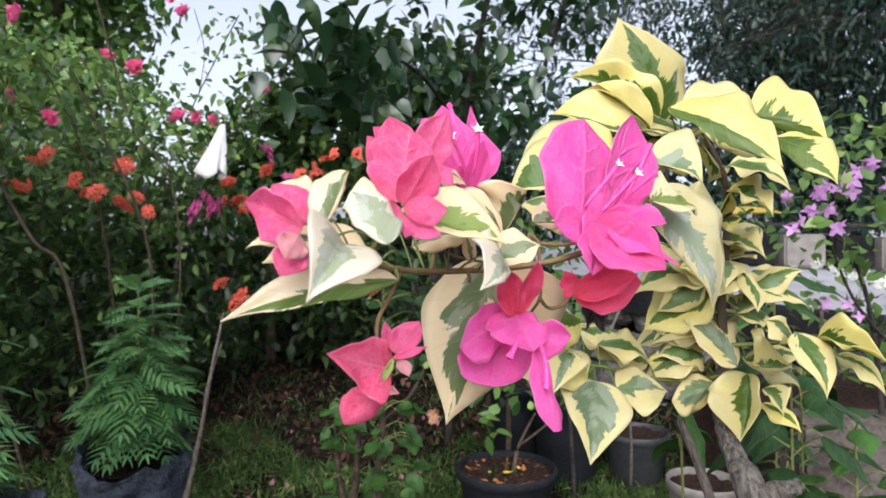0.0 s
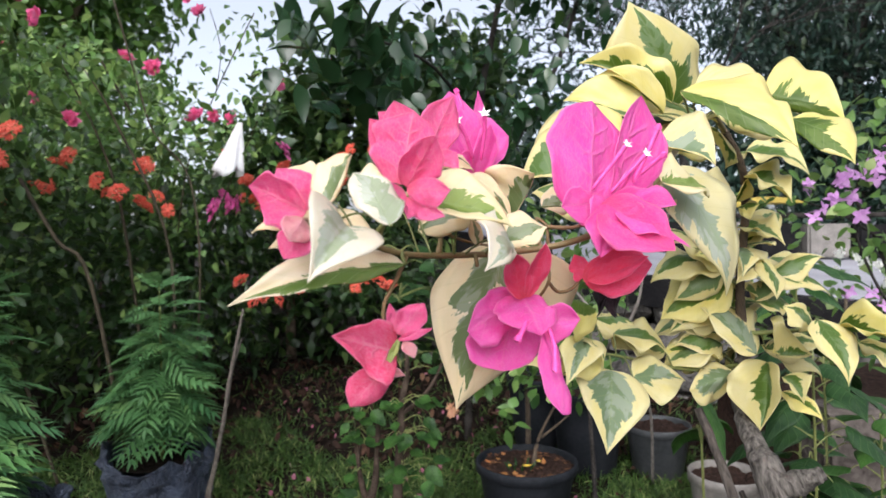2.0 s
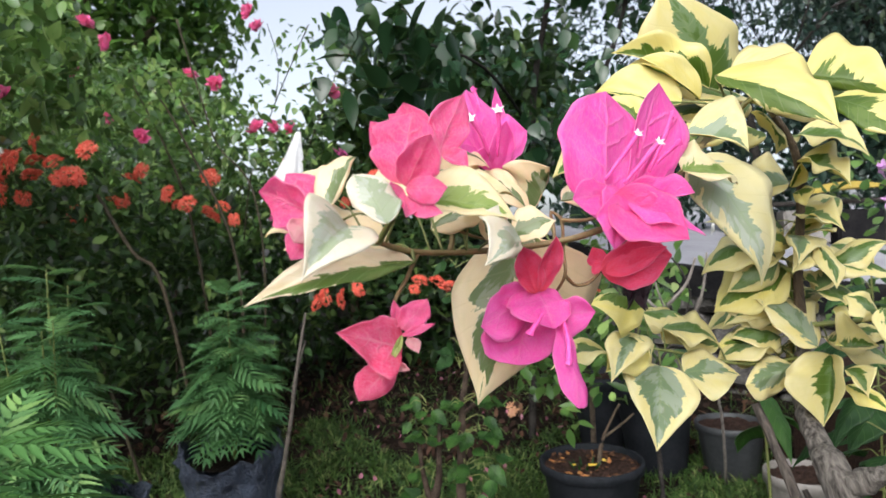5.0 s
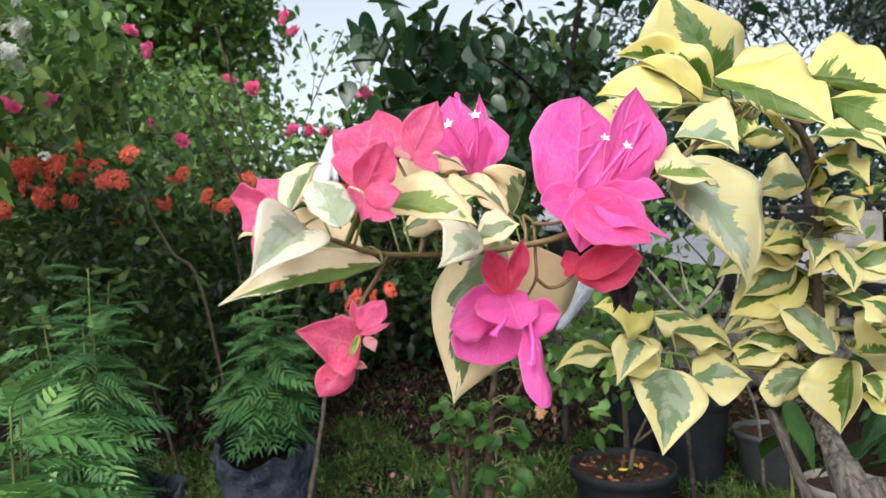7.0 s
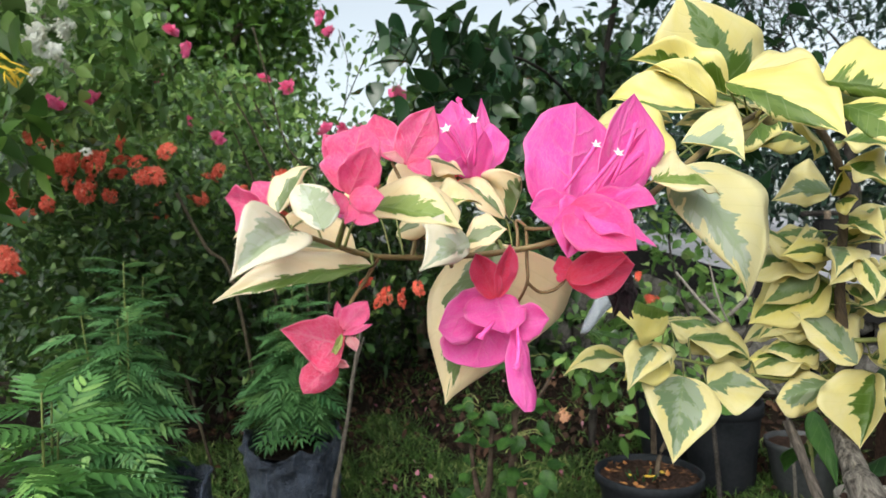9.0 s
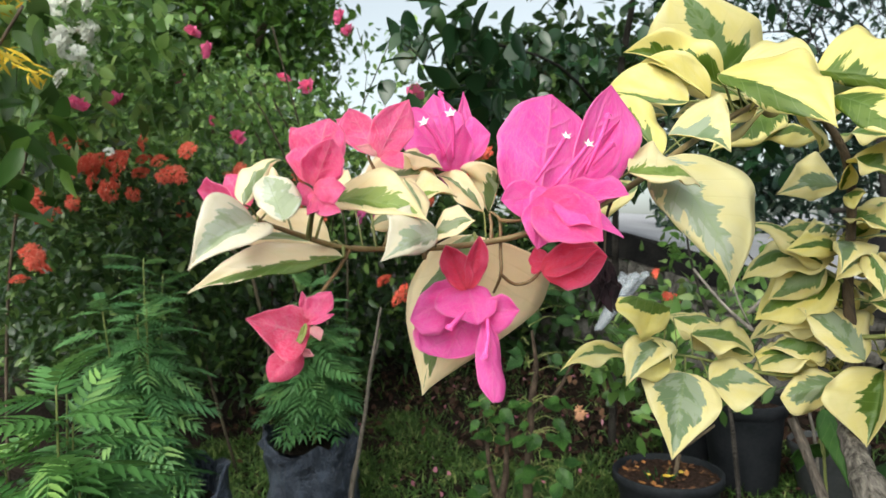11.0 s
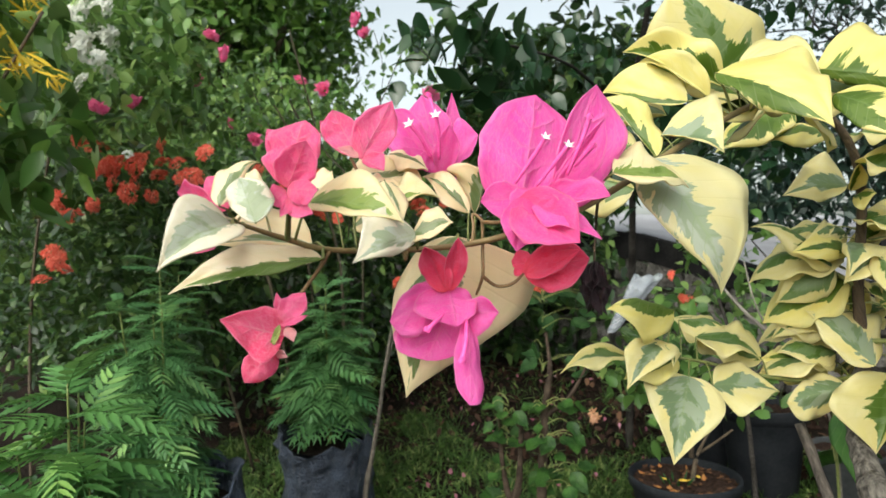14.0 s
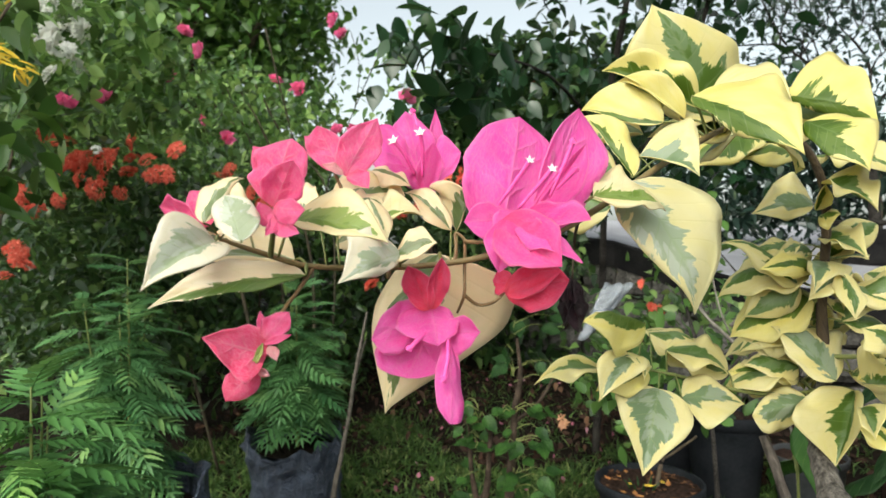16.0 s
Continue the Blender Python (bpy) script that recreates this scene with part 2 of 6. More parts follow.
# darker copy of the bark, shade of the background wood in its colour
SHADEBARK = plain("shaded_bark", (0.015, 0.013, 0.012), (0.05, 0.045, 0.04), 20, 0.95, 0.6, 0.01, gloss=0.12)
DEADWOOD = plain("bleached_wood", (0.12, 0.105, 0.09), (0.28, 0.25, 0.22), 40, 0.9, 0.6, 0.003)
SOIL = plain("brown_soil", (0.028, 0.018, 0.014), (0.105, 0.06, 0.045), 90, 0.95, 1.0, 0.01, gloss=0.12)
POTBLACK = plain("black_plastic", (0.008, 0.01, 0.013), (0.02, 0.022, 0.027), 12, 0.7, 0.15, 0.001, gloss=0.2)
POTGREY = plain("grey_plastic", (0.028, 0.031, 0.034), (0.06, 0.064, 0.068), 10, 0.5, 0.15, 0.001)
POTCREAM = plain("cream_plastic", (0.13, 0.12, 0.105), (0.24, 0.22, 0.2), 10, 0.6, 0.3, 0.002)
BAG = plain("black_polythene", (0.018, 0.024, 0.04), (0.065, 0.082, 0.12), 22, 0.36, 1.0, 0.012)
WHITE = plain("white_plastic_film", (0.72, 0.72, 0.73), (0.85, 0.85, 0.86), 25, 0.35, 0.6, 0.004)
ROADM = plain("grey_road", (0.27, 0.265, 0.285), (0.36, 0.355, 0.38), 2, 0.9, 0.4, 0.004, 20)
STONE = plain("weathered_stone", (0.04, 0.037, 0.034), (0.2, 0.188, 0.175), 9, 0.95, 1.0, 0.012, gloss=0.12)
KERB = plain("dark_kerb", (0.006, 0.006, 0.007), (0.018, 0.017, 0.017), 9, 0.9, 0.5, 0.006, gloss=0.1)
MARIGOLD = foliage_mat("marigold_leaf", (0.026, 0.09, 0.026), (0.115, 0.27, 0.07), (0.27, 0.45, 0.11), 0.42, 0.32, 0.4, True, 0.8)
MARIDARK = foliage_mat("marigold_leaf_cool", (0.035, 0.11, 0.042), (0.125, 0.27, 0.095), (0.26, 0.42, 0.14), 0.42, 0.32, 0.4, True, 0.8)
# hedge and rose tones spread wide: shaded gaps and lit leaves put into colour
HEDGE = foliage_mat("hedge_leaf", (0.007, 0.02, 0.006), (0.045, 0.1, 0.027), (0.24, 0.36, 0.1), 0.34, 0.28, 0.45, bright=0.8)
ROSELEAF = foliage_mat("rose_leaf", (0.014, 0.045, 0.011), (0.15, 0.29, 0.07), (0.44, 0.62, 0.19), 0.28, 0.34, 0.6, bright=0.75)
BIGLEAF = foliage_mat("glossy_leaf", (0.009, 0.032, 0.014), (0.026, 0.065, 0.023), (0.08, 0.15, 0.035), 0.25, 0.25, 0.6)
TREELEAF = foliage_mat("tree_leaf", (0.032, 0.085, 0.018), (0.11, 0.22, 0.042), (0.22, 0.35, 0.07), 0.32, 0.35, 0.55)
MANGO = foliage_mat("mango_leaf", (0.012, 0.034, 0.025), (0.03, 0.062, 0.042), (0.075, 0.115, 0.05), 0.4, 0.2, 0.45)
FRESH = foliage_mat("young_bright_leaf", (0.05, 0.12, 0.025), (0.13, 0.24, 0.05), (0.34, 0.42, 0.16), 0.4, 0.35, 0.4)
GRASS = foliage_mat("grass_blade", (0.016, 0.045, 0.01), (0.08, 0.155, 0.03), (0.32, 0.37, 0.13), 0.5, 0.25, 0.25, bright=0.8)
IXORA = foliage_mat("orange_red_floret", (0.78, 0.11, 0.075), (0.9, 0.24, 0.16), (0.93, 0.44, 0.32), 0.5, 0.3, 0.2)
ROSEPETAL = foliage_mat("pink_rose_petal", (0.85, 0.12, 0.33), (0.9, 0.22, 0.44), (0.92, 0.36, 0.55), 0.5, 0.35, 0.2)
LILAC = foliage_mat("lilac_bract", (0.5, 0.2, 0.55), (0.6, 0.32, 0.62), (0.7, 0.45, 0.7), 0.5, 0.35, 0.2)
PURPLE = foliage_mat("purple_bract", (0.6, 0.08, 0.32), (0.72, 0.16, 0.42), (0.8, 0.3, 0.52), 0.5, 0.35, 0.2)
WHITEPETAL = foliage_mat("white_petal", (0.86, 0.86, 0.8), (0.9, 0.9, 0.86), (0.93, 0.93, 0.9), 0.5, 0.4, 0.2)
GOLD = foliage_mat("golden_petal", (0.65, 0.42, 0.03), (0.75, 0.55, 0.06), (0.8, 0.65, 0.15), 0.5, 0.3, 0.2)


FILM = plain("clear_polythene", (0.5, 0.54, 0.6), (0.66, 0.7, 0.76), 30, 0.25, 0.8, 0.006)
FILM.node_tree.nodes["Principled BSDF"].inputs["Transmission Weight"].default_value = 0.7

# ---- builders ----
def part(name, mesh, material, parent=None, label=""):
    """One mesh object, a part when it has a parent."""
    if isinstance(mesh, bmesh.types.BMesh):
        data = bpy.data.meshes.new(name)
        mesh.to_mesh(data)
        mesh.free()
    else:
        data = mesh
    if material is not None and not data.materials:
        data.materials.append(material)
    ob = new(name, data)
    ob.parent = parent
    if label:
        ob["label"] = label
    return ob


def thing(name, place, label, category, group="", kind=""):
    ob = new(name)
    ob.empty_display_size = 0.05
    ob.location = place
    bpy.context.view_layer.update()
    return tagged(ob, label, category, group, kind)


def under(ob, parent):
    """Keeps world coordinates of a part built in place."""
    ob.parent = parent
    ob.matrix_parent_inverse = Matrix.Translation(parent.location).inverted()
    return ob


def smooth(mesh):
    mesh.polygons.foreach_set("use_smooth", [True] * len(mesh.polygons))
    return mesh


def blade_mesh(name, base, tip, left, right, sag=0.0, cup=0.0, wave=0.0, heart=0.55, shift=0.0, blunt=1.0, rows=22, cols=12, point=0.0, mucro=0.55, curl=0.0, fold=0.0, crumple=0.0, margin=0.05):
    """A leaf or bract between its base, tip and two widest edges: rounded at the base, drawn out to a drip tip, with an arched rib, domed halves and waved margins."""
    B, T, L, R = (Vector(p) for p in (base, tip, left, right))
    axis = T - B
    size = axis.length
    N = axis.cross(R - L).normalized()
    lift = 0.96 * curl * size
    rib = lambda s: B + axis * s + N * (sag * size * 4 * s * (1 - s) + lift * s - curl * size * max(0, s - 0.6) ** 2 * 6)
    crease = math.sqrt(1.09) - 0.3
    sides = []
    for e in (L, R):
        se = min(0.66, max(0.24, (e - B).dot(axis) / size ** 2))
        vec = e - rib(se)
        sides.append((vec - N * ((cup + fold * crease) * vec.length), vec.length, se))
    a, b = min(4.0, max(1.05, 1.15 / blunt)), 0.8 + 0.75 * mucro
    seed = size * 500 + B.x * 200
    verts, faces, uvs = [], [], []
    for i in range(rows + 1):
        s = (i / rows) ** 1.15
        s = 1.0 if i == rows else s
        p = rib(s)
        for j in range(cols + 1):
            v = 2 * j / cols - 1
            vec, span, se = sides[0] if v < 0 else sides[1]
            if s < se:
                w = (1 - (1 - s / se) ** 2.2) ** 0.62
            else:
                u = (s - se) / (1 - se)
                w = max((1 - u ** a) ** b, 0.035 * (1 - u))
            w = w * (1 - point) + point * w * w
            edge = 3.0 if v < 0 else 9.0
            w *= 1 + margin * noise.noise(Vector((s * 6.0, edge, seed)))
            k = abs(v)
            q = p + vec * (w * k)
            q += N * (cup * span * (w * k) ** 2)
            ripple = math.sin(s * 9 + edge + seed) + 0.6 * math.sin(s * 17 + 2 * edge + seed)
            q += N * (wave * 0.7 * span * w * k ** 3 * ripple)
            q += N * (fold * span * w * (math.sqrt(k * k + 0.09) - 0.3))
            if crumple:
                soft = 4 * s * (1 - s)
                q += N * (crumple * soft * size * noise.noise(Vector((s * 3.1, v * 1.7, seed * 1.8))))
                q += N * (crumple * 0.4 * soft * size * noise.noise(Vector((s * 8.0, v * 5.0, seed * 1.4))))
            verts.append(q)
            uvs.append((s, v))
    for i in range(rows):
        for j in range(cols):
            c = i * (cols + 1) + j
            faces.append((c, c + 1, c + cols + 2, c + cols + 1))
    mesh = bpy.data.meshes.new(name)
    mesh.from_pydata([tuple(v) for v in verts], [], faces)
    blade = mesh.uv_layers.new(name="blade")
    hrt = mesh.uv_layers.new(name="heart")
    for lp in mesh.loops:
        s, v = uvs[lp.vertex_index]
        blade.data[lp.index].uv = (s, v)
        hrt.data[lp.index].uv = (s, (v - shift) / max(heart, 0.05))
    return smooth(mesh)


def thicken(ob, t):
    mod = ob.modifiers.new("thickness", "SOLIDIFY")
    mod.thickness, mod.offset = t, 0
    return ob


def tube_mesh(name, points, radii, sides=8, bumps=0.0, steps=5, closed=True):
    """A tapered tube along a smooth curve through the points."""
    P = [Vector(p) for p in points]
    R = list(radii) if hasattr(radii, "__len__") else [radii] * len(P)
    pts, rad = [], []
    for i in range(len(P) - 1):
        p0, p1, p2, p3 = P[max(0, i - 1)], P[i], P[i + 1], P[min(len(P) - 1, i + 2)]
        for k in range(steps):
            t = k / steps
            pts.append(0.5 * ((2 * p1) + (p2 - p0) * t + (2 * p0 - 5 * p1 + 4 * p2 - p3) * t * t + (3 * p1 - p0 - 3 * p2 + p3) * t ** 3))
            rad.append(R[i] * (1 - t) + R[i + 1] * t)
    pts.append(P[-1])
    rad.append(R[-1])
    verts, faces = [], []
    ref = Vector((0.3, 0.2, 1)).normalized()
    for i, p in enumerate(pts):
        d = (pts[min(i + 1, len(pts) - 1)] - pts[max(i - 1, 0)]).normalized()
        a = d.cross(ref)
        if a.length < 0.05:
            a = d.cross(Vector((1, 0, 0)))
        a.normalize()
        b = d.cross(a)
        for j in range(sides):
            an = 2 * math.pi * j / sides
            r = rad[i] * (1 + bumps * noise.noise(p * (0.5 / max(rad[i], 1e-4)) + Vector((math.cos(an), math.sin(an), 0)) * 1.3))
            verts.append(p + a * (r * math.cos(an)) + b * (r * math.sin(an)))
    n = len(pts)
    for i in range(n - 1):
        for j in range(sides):
            k = (j + 1) % sides
            faces.append((i * sides + j, i * sides + k, (i + 1) * sides + k, (i + 1) * sides + j))
    if closed:
        faces.append(tuple(range(sides - 1, -1, -1)))
        faces.append(tuple((n - 1) * sides + j for j in range(sides)))
    mesh = bpy.data.meshes.new(name)
    mesh.from_pydata([tuple(v) for v in verts], [], faces)
    return smooth(mesh)


def packed(name, V, quads):
    mesh = bpy.data.meshes.new(name)
    mesh.vertices.add(len(V))
    mesh.vertices.foreach_set("co", V.ravel())
    mesh.loops.add(quads.size)
    mesh.loops.foreach_set("vertex_index", quads.ravel().astype(np.int32))
    mesh.polygons.add(len(quads))
    mesh.polygons.foreach_set("loop_start", np.arange(0, quads.size, 3, dtype=np.int32))
    mesh.update(calc_edges=True)
    return mesh


def leaves_mesh(name, centres, length, width, droop=0.3, spread=1.0, fold=0.25, out=None, curl=0.2):
    """Many folded leaves of six points each, one island a leaf."""
    C = np.asarray(centres, float)
    n = len(C)
    d = rng.normal(size=(n, 3)) * spread
    if out is not None:
        d += out
    d[:, 2] -= droop
    d /= np.linalg.norm(d, axis=1)[:, None]
    up = rng.normal(size=(n, 3)) * 0.45 + np.array([0, -0.25, 1.0])
    x = np.cross(d, up)
    x /= np.linalg.norm(x, axis=1)[:, None] + 1e-9
    nn = np.cross(x, d)
    ln = (length * rng.uniform(0.65, 1.25, n))[:, None]
    wd = (width * rng.uniform(0.7, 1.2, n))[:, None] * 0.5
    base = C - d * ln * 0.5
    a = base + d * ln * 0.42 - nn * ln * curl * 0.1
    tip = base + d * ln - nn * ln * curl
    l1, r1 = base + d * ln * 0.3 - x * wd + nn * wd * fold, base + d * ln * 0.3 + x * wd + nn * wd * fold
    l2, r2 = base + d * ln * 0.66 - x * wd * 0.75 + nn * wd * fold - nn * ln * curl * 0.4, base + d * ln * 0.66 + x * wd * 0.75 + nn * wd * fold - nn * ln * curl * 0.4
    if n < 9000:
        ring = []
        for f, w in ((0.0, 0.0), (0.1, 0.55), (0.24, 0.92), (0.4, 1.0), (0.58, 0.86), (0.75, 0.56), (0.89, 0.22), (1.0, 0.0)):
            p = base + d * ln * f - nn * ln * curl * f * f
            ring.append((p - x * wd * w + nn * wd * fold * w, p + x * wd * w + nn * wd * fold * w, p))
        pts = [ring[0][2]] + [q for l, r, m in ring[1:-1] for q in (l, m, r)] + [ring[-1][2]]
        V = np.stack(pts, 1).reshape(-1, 3)
        m = len(pts)
        tri = [(0, 2, 1), (0, 3, 2)]
        for i in range(5):
            a0 = 1 + 3 * i
            tri += [(a0, a0 + 1, a0 + 4), (a0, a0 + 4, a0 + 3), (a0 + 1, a0 + 2, a0 + 5), (a0 + 1, a0 + 5, a0 + 4)]
        tri += [(16, 17, m - 1), (17, 18, m - 1)]
        quads = ((np.arange(n) * m)[:, None, None] + np.array(tri)[None]).reshape(-1, 3)
        return smooth(packed(name, V, quads))
    V = np.stack([base, l1, l2, tip, r2, r1, a], 1).reshape(-1, 3)
    k = (np.arange(n) * 7)[:, None]
    quads = np.concatenate([k + np.array([[0, 6, 1, 1]]), k + np.array([[1, 6, 2, 2]]), k + np.array([[2, 6, 3, 3]]), k + np.array([[3, 6, 4, 4]]), k + np.array([[4, 6, 5, 5]]), k + np.array([[5, 6, 0, 0]])])[:, :3]
    return packed(name, V, quads)


def clumps(n_clump, per, lo, hi, radius, keep=None):
    """Leaf centres gathered in clumps in a box; keep() may thin them to a form."""
    lo, hi = np.array(lo, float), np.array(hi, float)
    c = rng.uniform(lo, hi, (n_clump * 3, 3))
    if keep is not None:
        c = c[keep(c)]
    c = c[:n_clump]
    p = np.repeat(c, per, 0)
    return p + rng.normal(size=p.shape) * radius


def ellipsoid(cx, cy, cz, rx, ry, rz, hollow=0.0):
    def keep(p):
        q = ((p[:, 0] - cx) / rx) ** 2 + ((p[:, 1] - cy) / ry) ** 2 + ((p[:, 2] - cz) / rz) ** 2
        return (q < 1) & (q > hollow)
    return keep


def lathe(name, profile, segs=40, wobble=0.0):
    """A closed turned form from (radius, height) pairs."""
    verts, faces = [], []
    for r, z in profile:
        for j in range(segs):
            a = 2 * math.pi * j / segs
            k = 1 + wobble * noise.noise(Vector((math.cos(a) * 2, math.sin(a) * 2, z * 12)))
            verts.append((r * k * math.cos(a), r * k * math.sin(a), z))
    for i in range(len(profile) - 1):
        for j in range(segs):
            k = (j + 1) % segs
            faces.append((i * segs + j, i * segs + k, (i + 1) * segs + k, (i + 1) * segs + j))
    faces.append(tuple(range(segs - 1, -1, -1)))
    faces.append(tuple((len(profile) - 1) * segs + j for j in range(segs)))
    mesh = bpy.data.meshes.new(name)
    mesh.from_pydata(verts, [], faces)
    return smooth(mesh)


def ground_z(x, y):
    return 0.11 * max(0.0, min(1.6, y - 1.7)) + 0.012 * noise.noise(Vector((x * 2, y * 2, 0)))


# ---- setting ----
def ground_sheet():
    n = 150
    xs = np.concatenate([np.linspace(-40, -4, 12), np.linspace(-3.8, 3.8, n - 24), np.linspace(4, 40, 12)])
    ys = np.concatenate([np.linspace(-20, 0, 6), np.linspace(0.1, 5.0, 90), np.linspace(5.5, 60, 14)])
    verts = [(x, y, ground_z(x, y) + 0.008 * noise.noise(Vector((x * 9, y * 9, 3)))) for y in ys for x in xs]
    w = len(xs)
    faces = [(i * w + j, i * w + j + 1, (i + 1) * w + j + 1, (i + 1) * w + j) for i in range(len(ys) - 1) for j in range(w - 1)]
    mesh = bpy.data.meshes.new("ground")
    mesh.from_pydata(verts, [], faces)
    return smooth(mesh)


# earth tones taken near black to hold the shade of overhead trees
EARTH = plain("shaded_garden_earth", (0.006, 0.0045, 0.003), (0.022, 0.014, 0.01), 9, 0.95, 1.0, 0.012, gloss=0.12)
tagged(part("ground", ground_sheet(), EARTH), "garden earth under patchy grass, tree shade in its dark colour", "ground", kind="structure")


def grass_mesh():
    n = 75000
    x = rng.uniform(-1.6, 1.2, n)
    y = rng.uniform(1.3, 3.3, n)
    tuft = np.array([noise.noise(Vector((a * 3.2, b * 3.2, 8))) + 0.5 * noise.noise(Vector((a * 9, b * 9, 2))) for a, b in zip(x, y)])
    keep = rng.uniform(size=n) < np.clip(0.6 + 1.3 * tuft, 0.1, 1.0)
    keep &= (y < 2.45 + 0.2 * np.sin(x * 5)) | (rng.uniform(size=n) < 0.1)
    x, y, tuft = x[keep], y[keep], tuft[keep]
    z = np.array([ground_z(a, b) for a, b in zip(x, y)])
    C = np.stack([x, y, z + 0.016], 1)
    up = np.stack([0 * x, 0 * x, 0.9 + 0.8 * tuft], 1)
    return leaves_mesh("grass", C, 0.06, 0.0055, droop=0.0, spread=0.7, out=up, curl=0.3)


tagged(part("grass", grass_mesh(), GRASS), "patchy green lawn grass with dry blades", "grass", kind="stuff")


def litter_mesh(n, lo, hi, length):
    x, y = rng.uniform(lo[0], hi[0], n), rng.uniform(lo[1], hi[1], n)
    C = np.array([(a, b, ground_z(a, b) + rng.uniform(0.012, 0.03)) for a, b in zip(x, y)])
    return leaves_mesh("leaf_litter", C, length, length * 0.5, droop=0.0, spread=1.0, out=np.tile(np.array([0, 0, -0.1]), (n, 1)), curl=0.25)


DRYFALL = foliage_mat("fallen_dry_leaf", (0.018, 0.01, 0.007), (0.06, 0.03, 0.02), (0.2, 0.11, 0.065), 0.8, 0.1, 0.2)
tagged(part("leaf_litter", litter_mesh(1500, (-1.7, 2.3), (1.0, 3.6), 0.045), DRYFALL), "brown dry leaves fallen under the hedge", "leaf litter", kind="stuff")
tagged(part("leaf_litter", litter_mesh(420, (-1.5, 1.5), (1.0, 2.3), 0.03), DRYFALL), "dry leaf bits scattered through the grass", "leaf litter", kind="stuff")


def block(name, lo, hi, material, parent=None, bevel=0.01, label="", cut=2, rough=0.004):
    """A bevelled slab with slightly uneven faces."""
    bm = bmesh.new()
    bmesh.ops.create_cube(bm, size=1)
    for v in bm.verts:
        v.co = Vector([lo[i] + (v.co[i] + 0.5) * (hi[i] - lo[i]) for i in range(3)])
    bmesh.ops.bevel(bm, geom=bm.edges[:], offset=bevel, segments=2, affect="EDGES")
    if cut:
        bmesh.ops.subdivide_edges(bm, edges=[e for e in bm.edges if e.calc_length() > 0.1], cuts=cut, use_grid_fill=True)
    for v in bm.verts:
        v.co += Vector((noise.noise(v.co * 7), noise.noise(v.co * 7 + Vector((5, 0, 0))), noise.noise(v.co * 7 + Vector((0, 9, 0))))) * rough
    return part(name, bm, material, parent, label)


# the raised road behind the garden and its edge
ROAD_EDGE = [(-1.4, 4.3, 1.08), (0.05, 3.6, 0.88), (0.6, 3.1, 0.7), (1.5, 2.65, 0.58), (3.5, 2.3, 0.42), (14, 1.5, 0.3)]


def road_mesh():
    verts, faces = [], []
    for x, y, z in ROAD_EDGE:
        for k in (0, 0.1, 0.25, 0.5, 1.0):
            yy = y + k * (18 - y)
            verts.append((x + (x - 0.5) * k * 2.0, yy, z + 0.055 * (yy - y)))
    for i in range(len(ROAD_EDGE) - 1):
        for j in range(4):
            a = i * 5 + j
            faces.append((a, a + 5, a + 6, a + 1))
    mesh = bpy.data.meshes.new("road")
    mesh.from_pydata(verts, [], faces)
    return mesh


tagged(part("road", road_mesh(), ROADM), "pale grey concrete road on raised ground", "road", kind="structure")
kerb = thing("kerb", (0, 0, 0), "dark stained kerb along the road edge", "kerb", kind="structure")
wall = thing("retaining_wall", (0, 0, 0), "rough dark stone wall holding up the road", "wall", kind="structure")
for (x0, y0, z0), (x1, y1, z1) in zip(ROAD_EDGE, ROAD_EDGE[1:]):
    bm = bmesh.new()
    ends = []
    for k in range(9):
        c = Vector((x0, y0, z0)).lerp(Vector((x1, y1, z1)), k / 8)
        jog = 0.008 * noise.noise(c * 6)
        ends.append([bm.verts.new(c + Vector((0, dy + jog, dz + jog))) for dy, dz in ((-0.07, -0.125), (-0.065, 0.0), (-0.05, 0.014), (0.04, 0.016), (0.055, -0.004), (0.06, -0.125))])
    for a, b in zip(ends, ends[1:]):
        for k in range(6):
            bm.faces.new((a[k], a[(k + 1) % 6], b[(k + 1) % 6], b[k]))
    bm.faces.new(ends[0][::-1])
    bm.faces.new(ends[-1])
    bmesh.ops.recalc_face_normals(bm, faces=bm.faces[:])
    part("kerb_stone", bm, KERB, kerb)
    run = math.hypot(x1 - x0, y1 - y0)
    count = max(2, min(18, int(run / 0.22)))
    for k in range(count):
        for row in range(4):
            f = (k + 0.5 + 0.25 * (row % 2)) / count
            cx, cy, cz = x0 + (x1 - x0) * f, y0 + (y1 - y0) * f, z0 + (z1 - z0) * f - 0.05
            h = cz / 4
            w = run / count * 0.5 - 0.006
            bm = bmesh.new()
            bmesh.ops.create_cube(bm, size=1)
            bmesh.ops.bevel(bm, geom=bm.edges[:], offset=0.15, segments=1, affect="EDGES")
            for v in bm.verts:
                v.co = Vector((v.co.x * 2 * w, v.co.y * 0.2, v.co.z * (h - 0.01)))
                v.co += noise.noise_vector(v.co * 8 + Vector((cx * 9, cy * 9, row))) * 0.025
            ob = part("stone", bm, STONE, wall)
            ob.matrix_local = Matrix.Translation((cx, cy + 0.07, h * (row + 0.5))) @ Matrix.Rotation(math.atan2(y1 - y0, x1 - x0), 4, "Z")


# ---- the variegated bougainvillea ----
plant = thing("bougainvillea", (0.3, 0.6, 0.0), "variegated bougainvillea with cream and green leaves and pink bracts", "bougainvillea")


STEMBARK = bark("olive_bark", (0.03, 0.02, 0.012), (0.11, 0.075, 0.042))
DRYBARK = bark("dry_brown_bark", (0.016, 0.012, 0.009), (0.13, 0.108, 0.09))
STEM_NODES = []


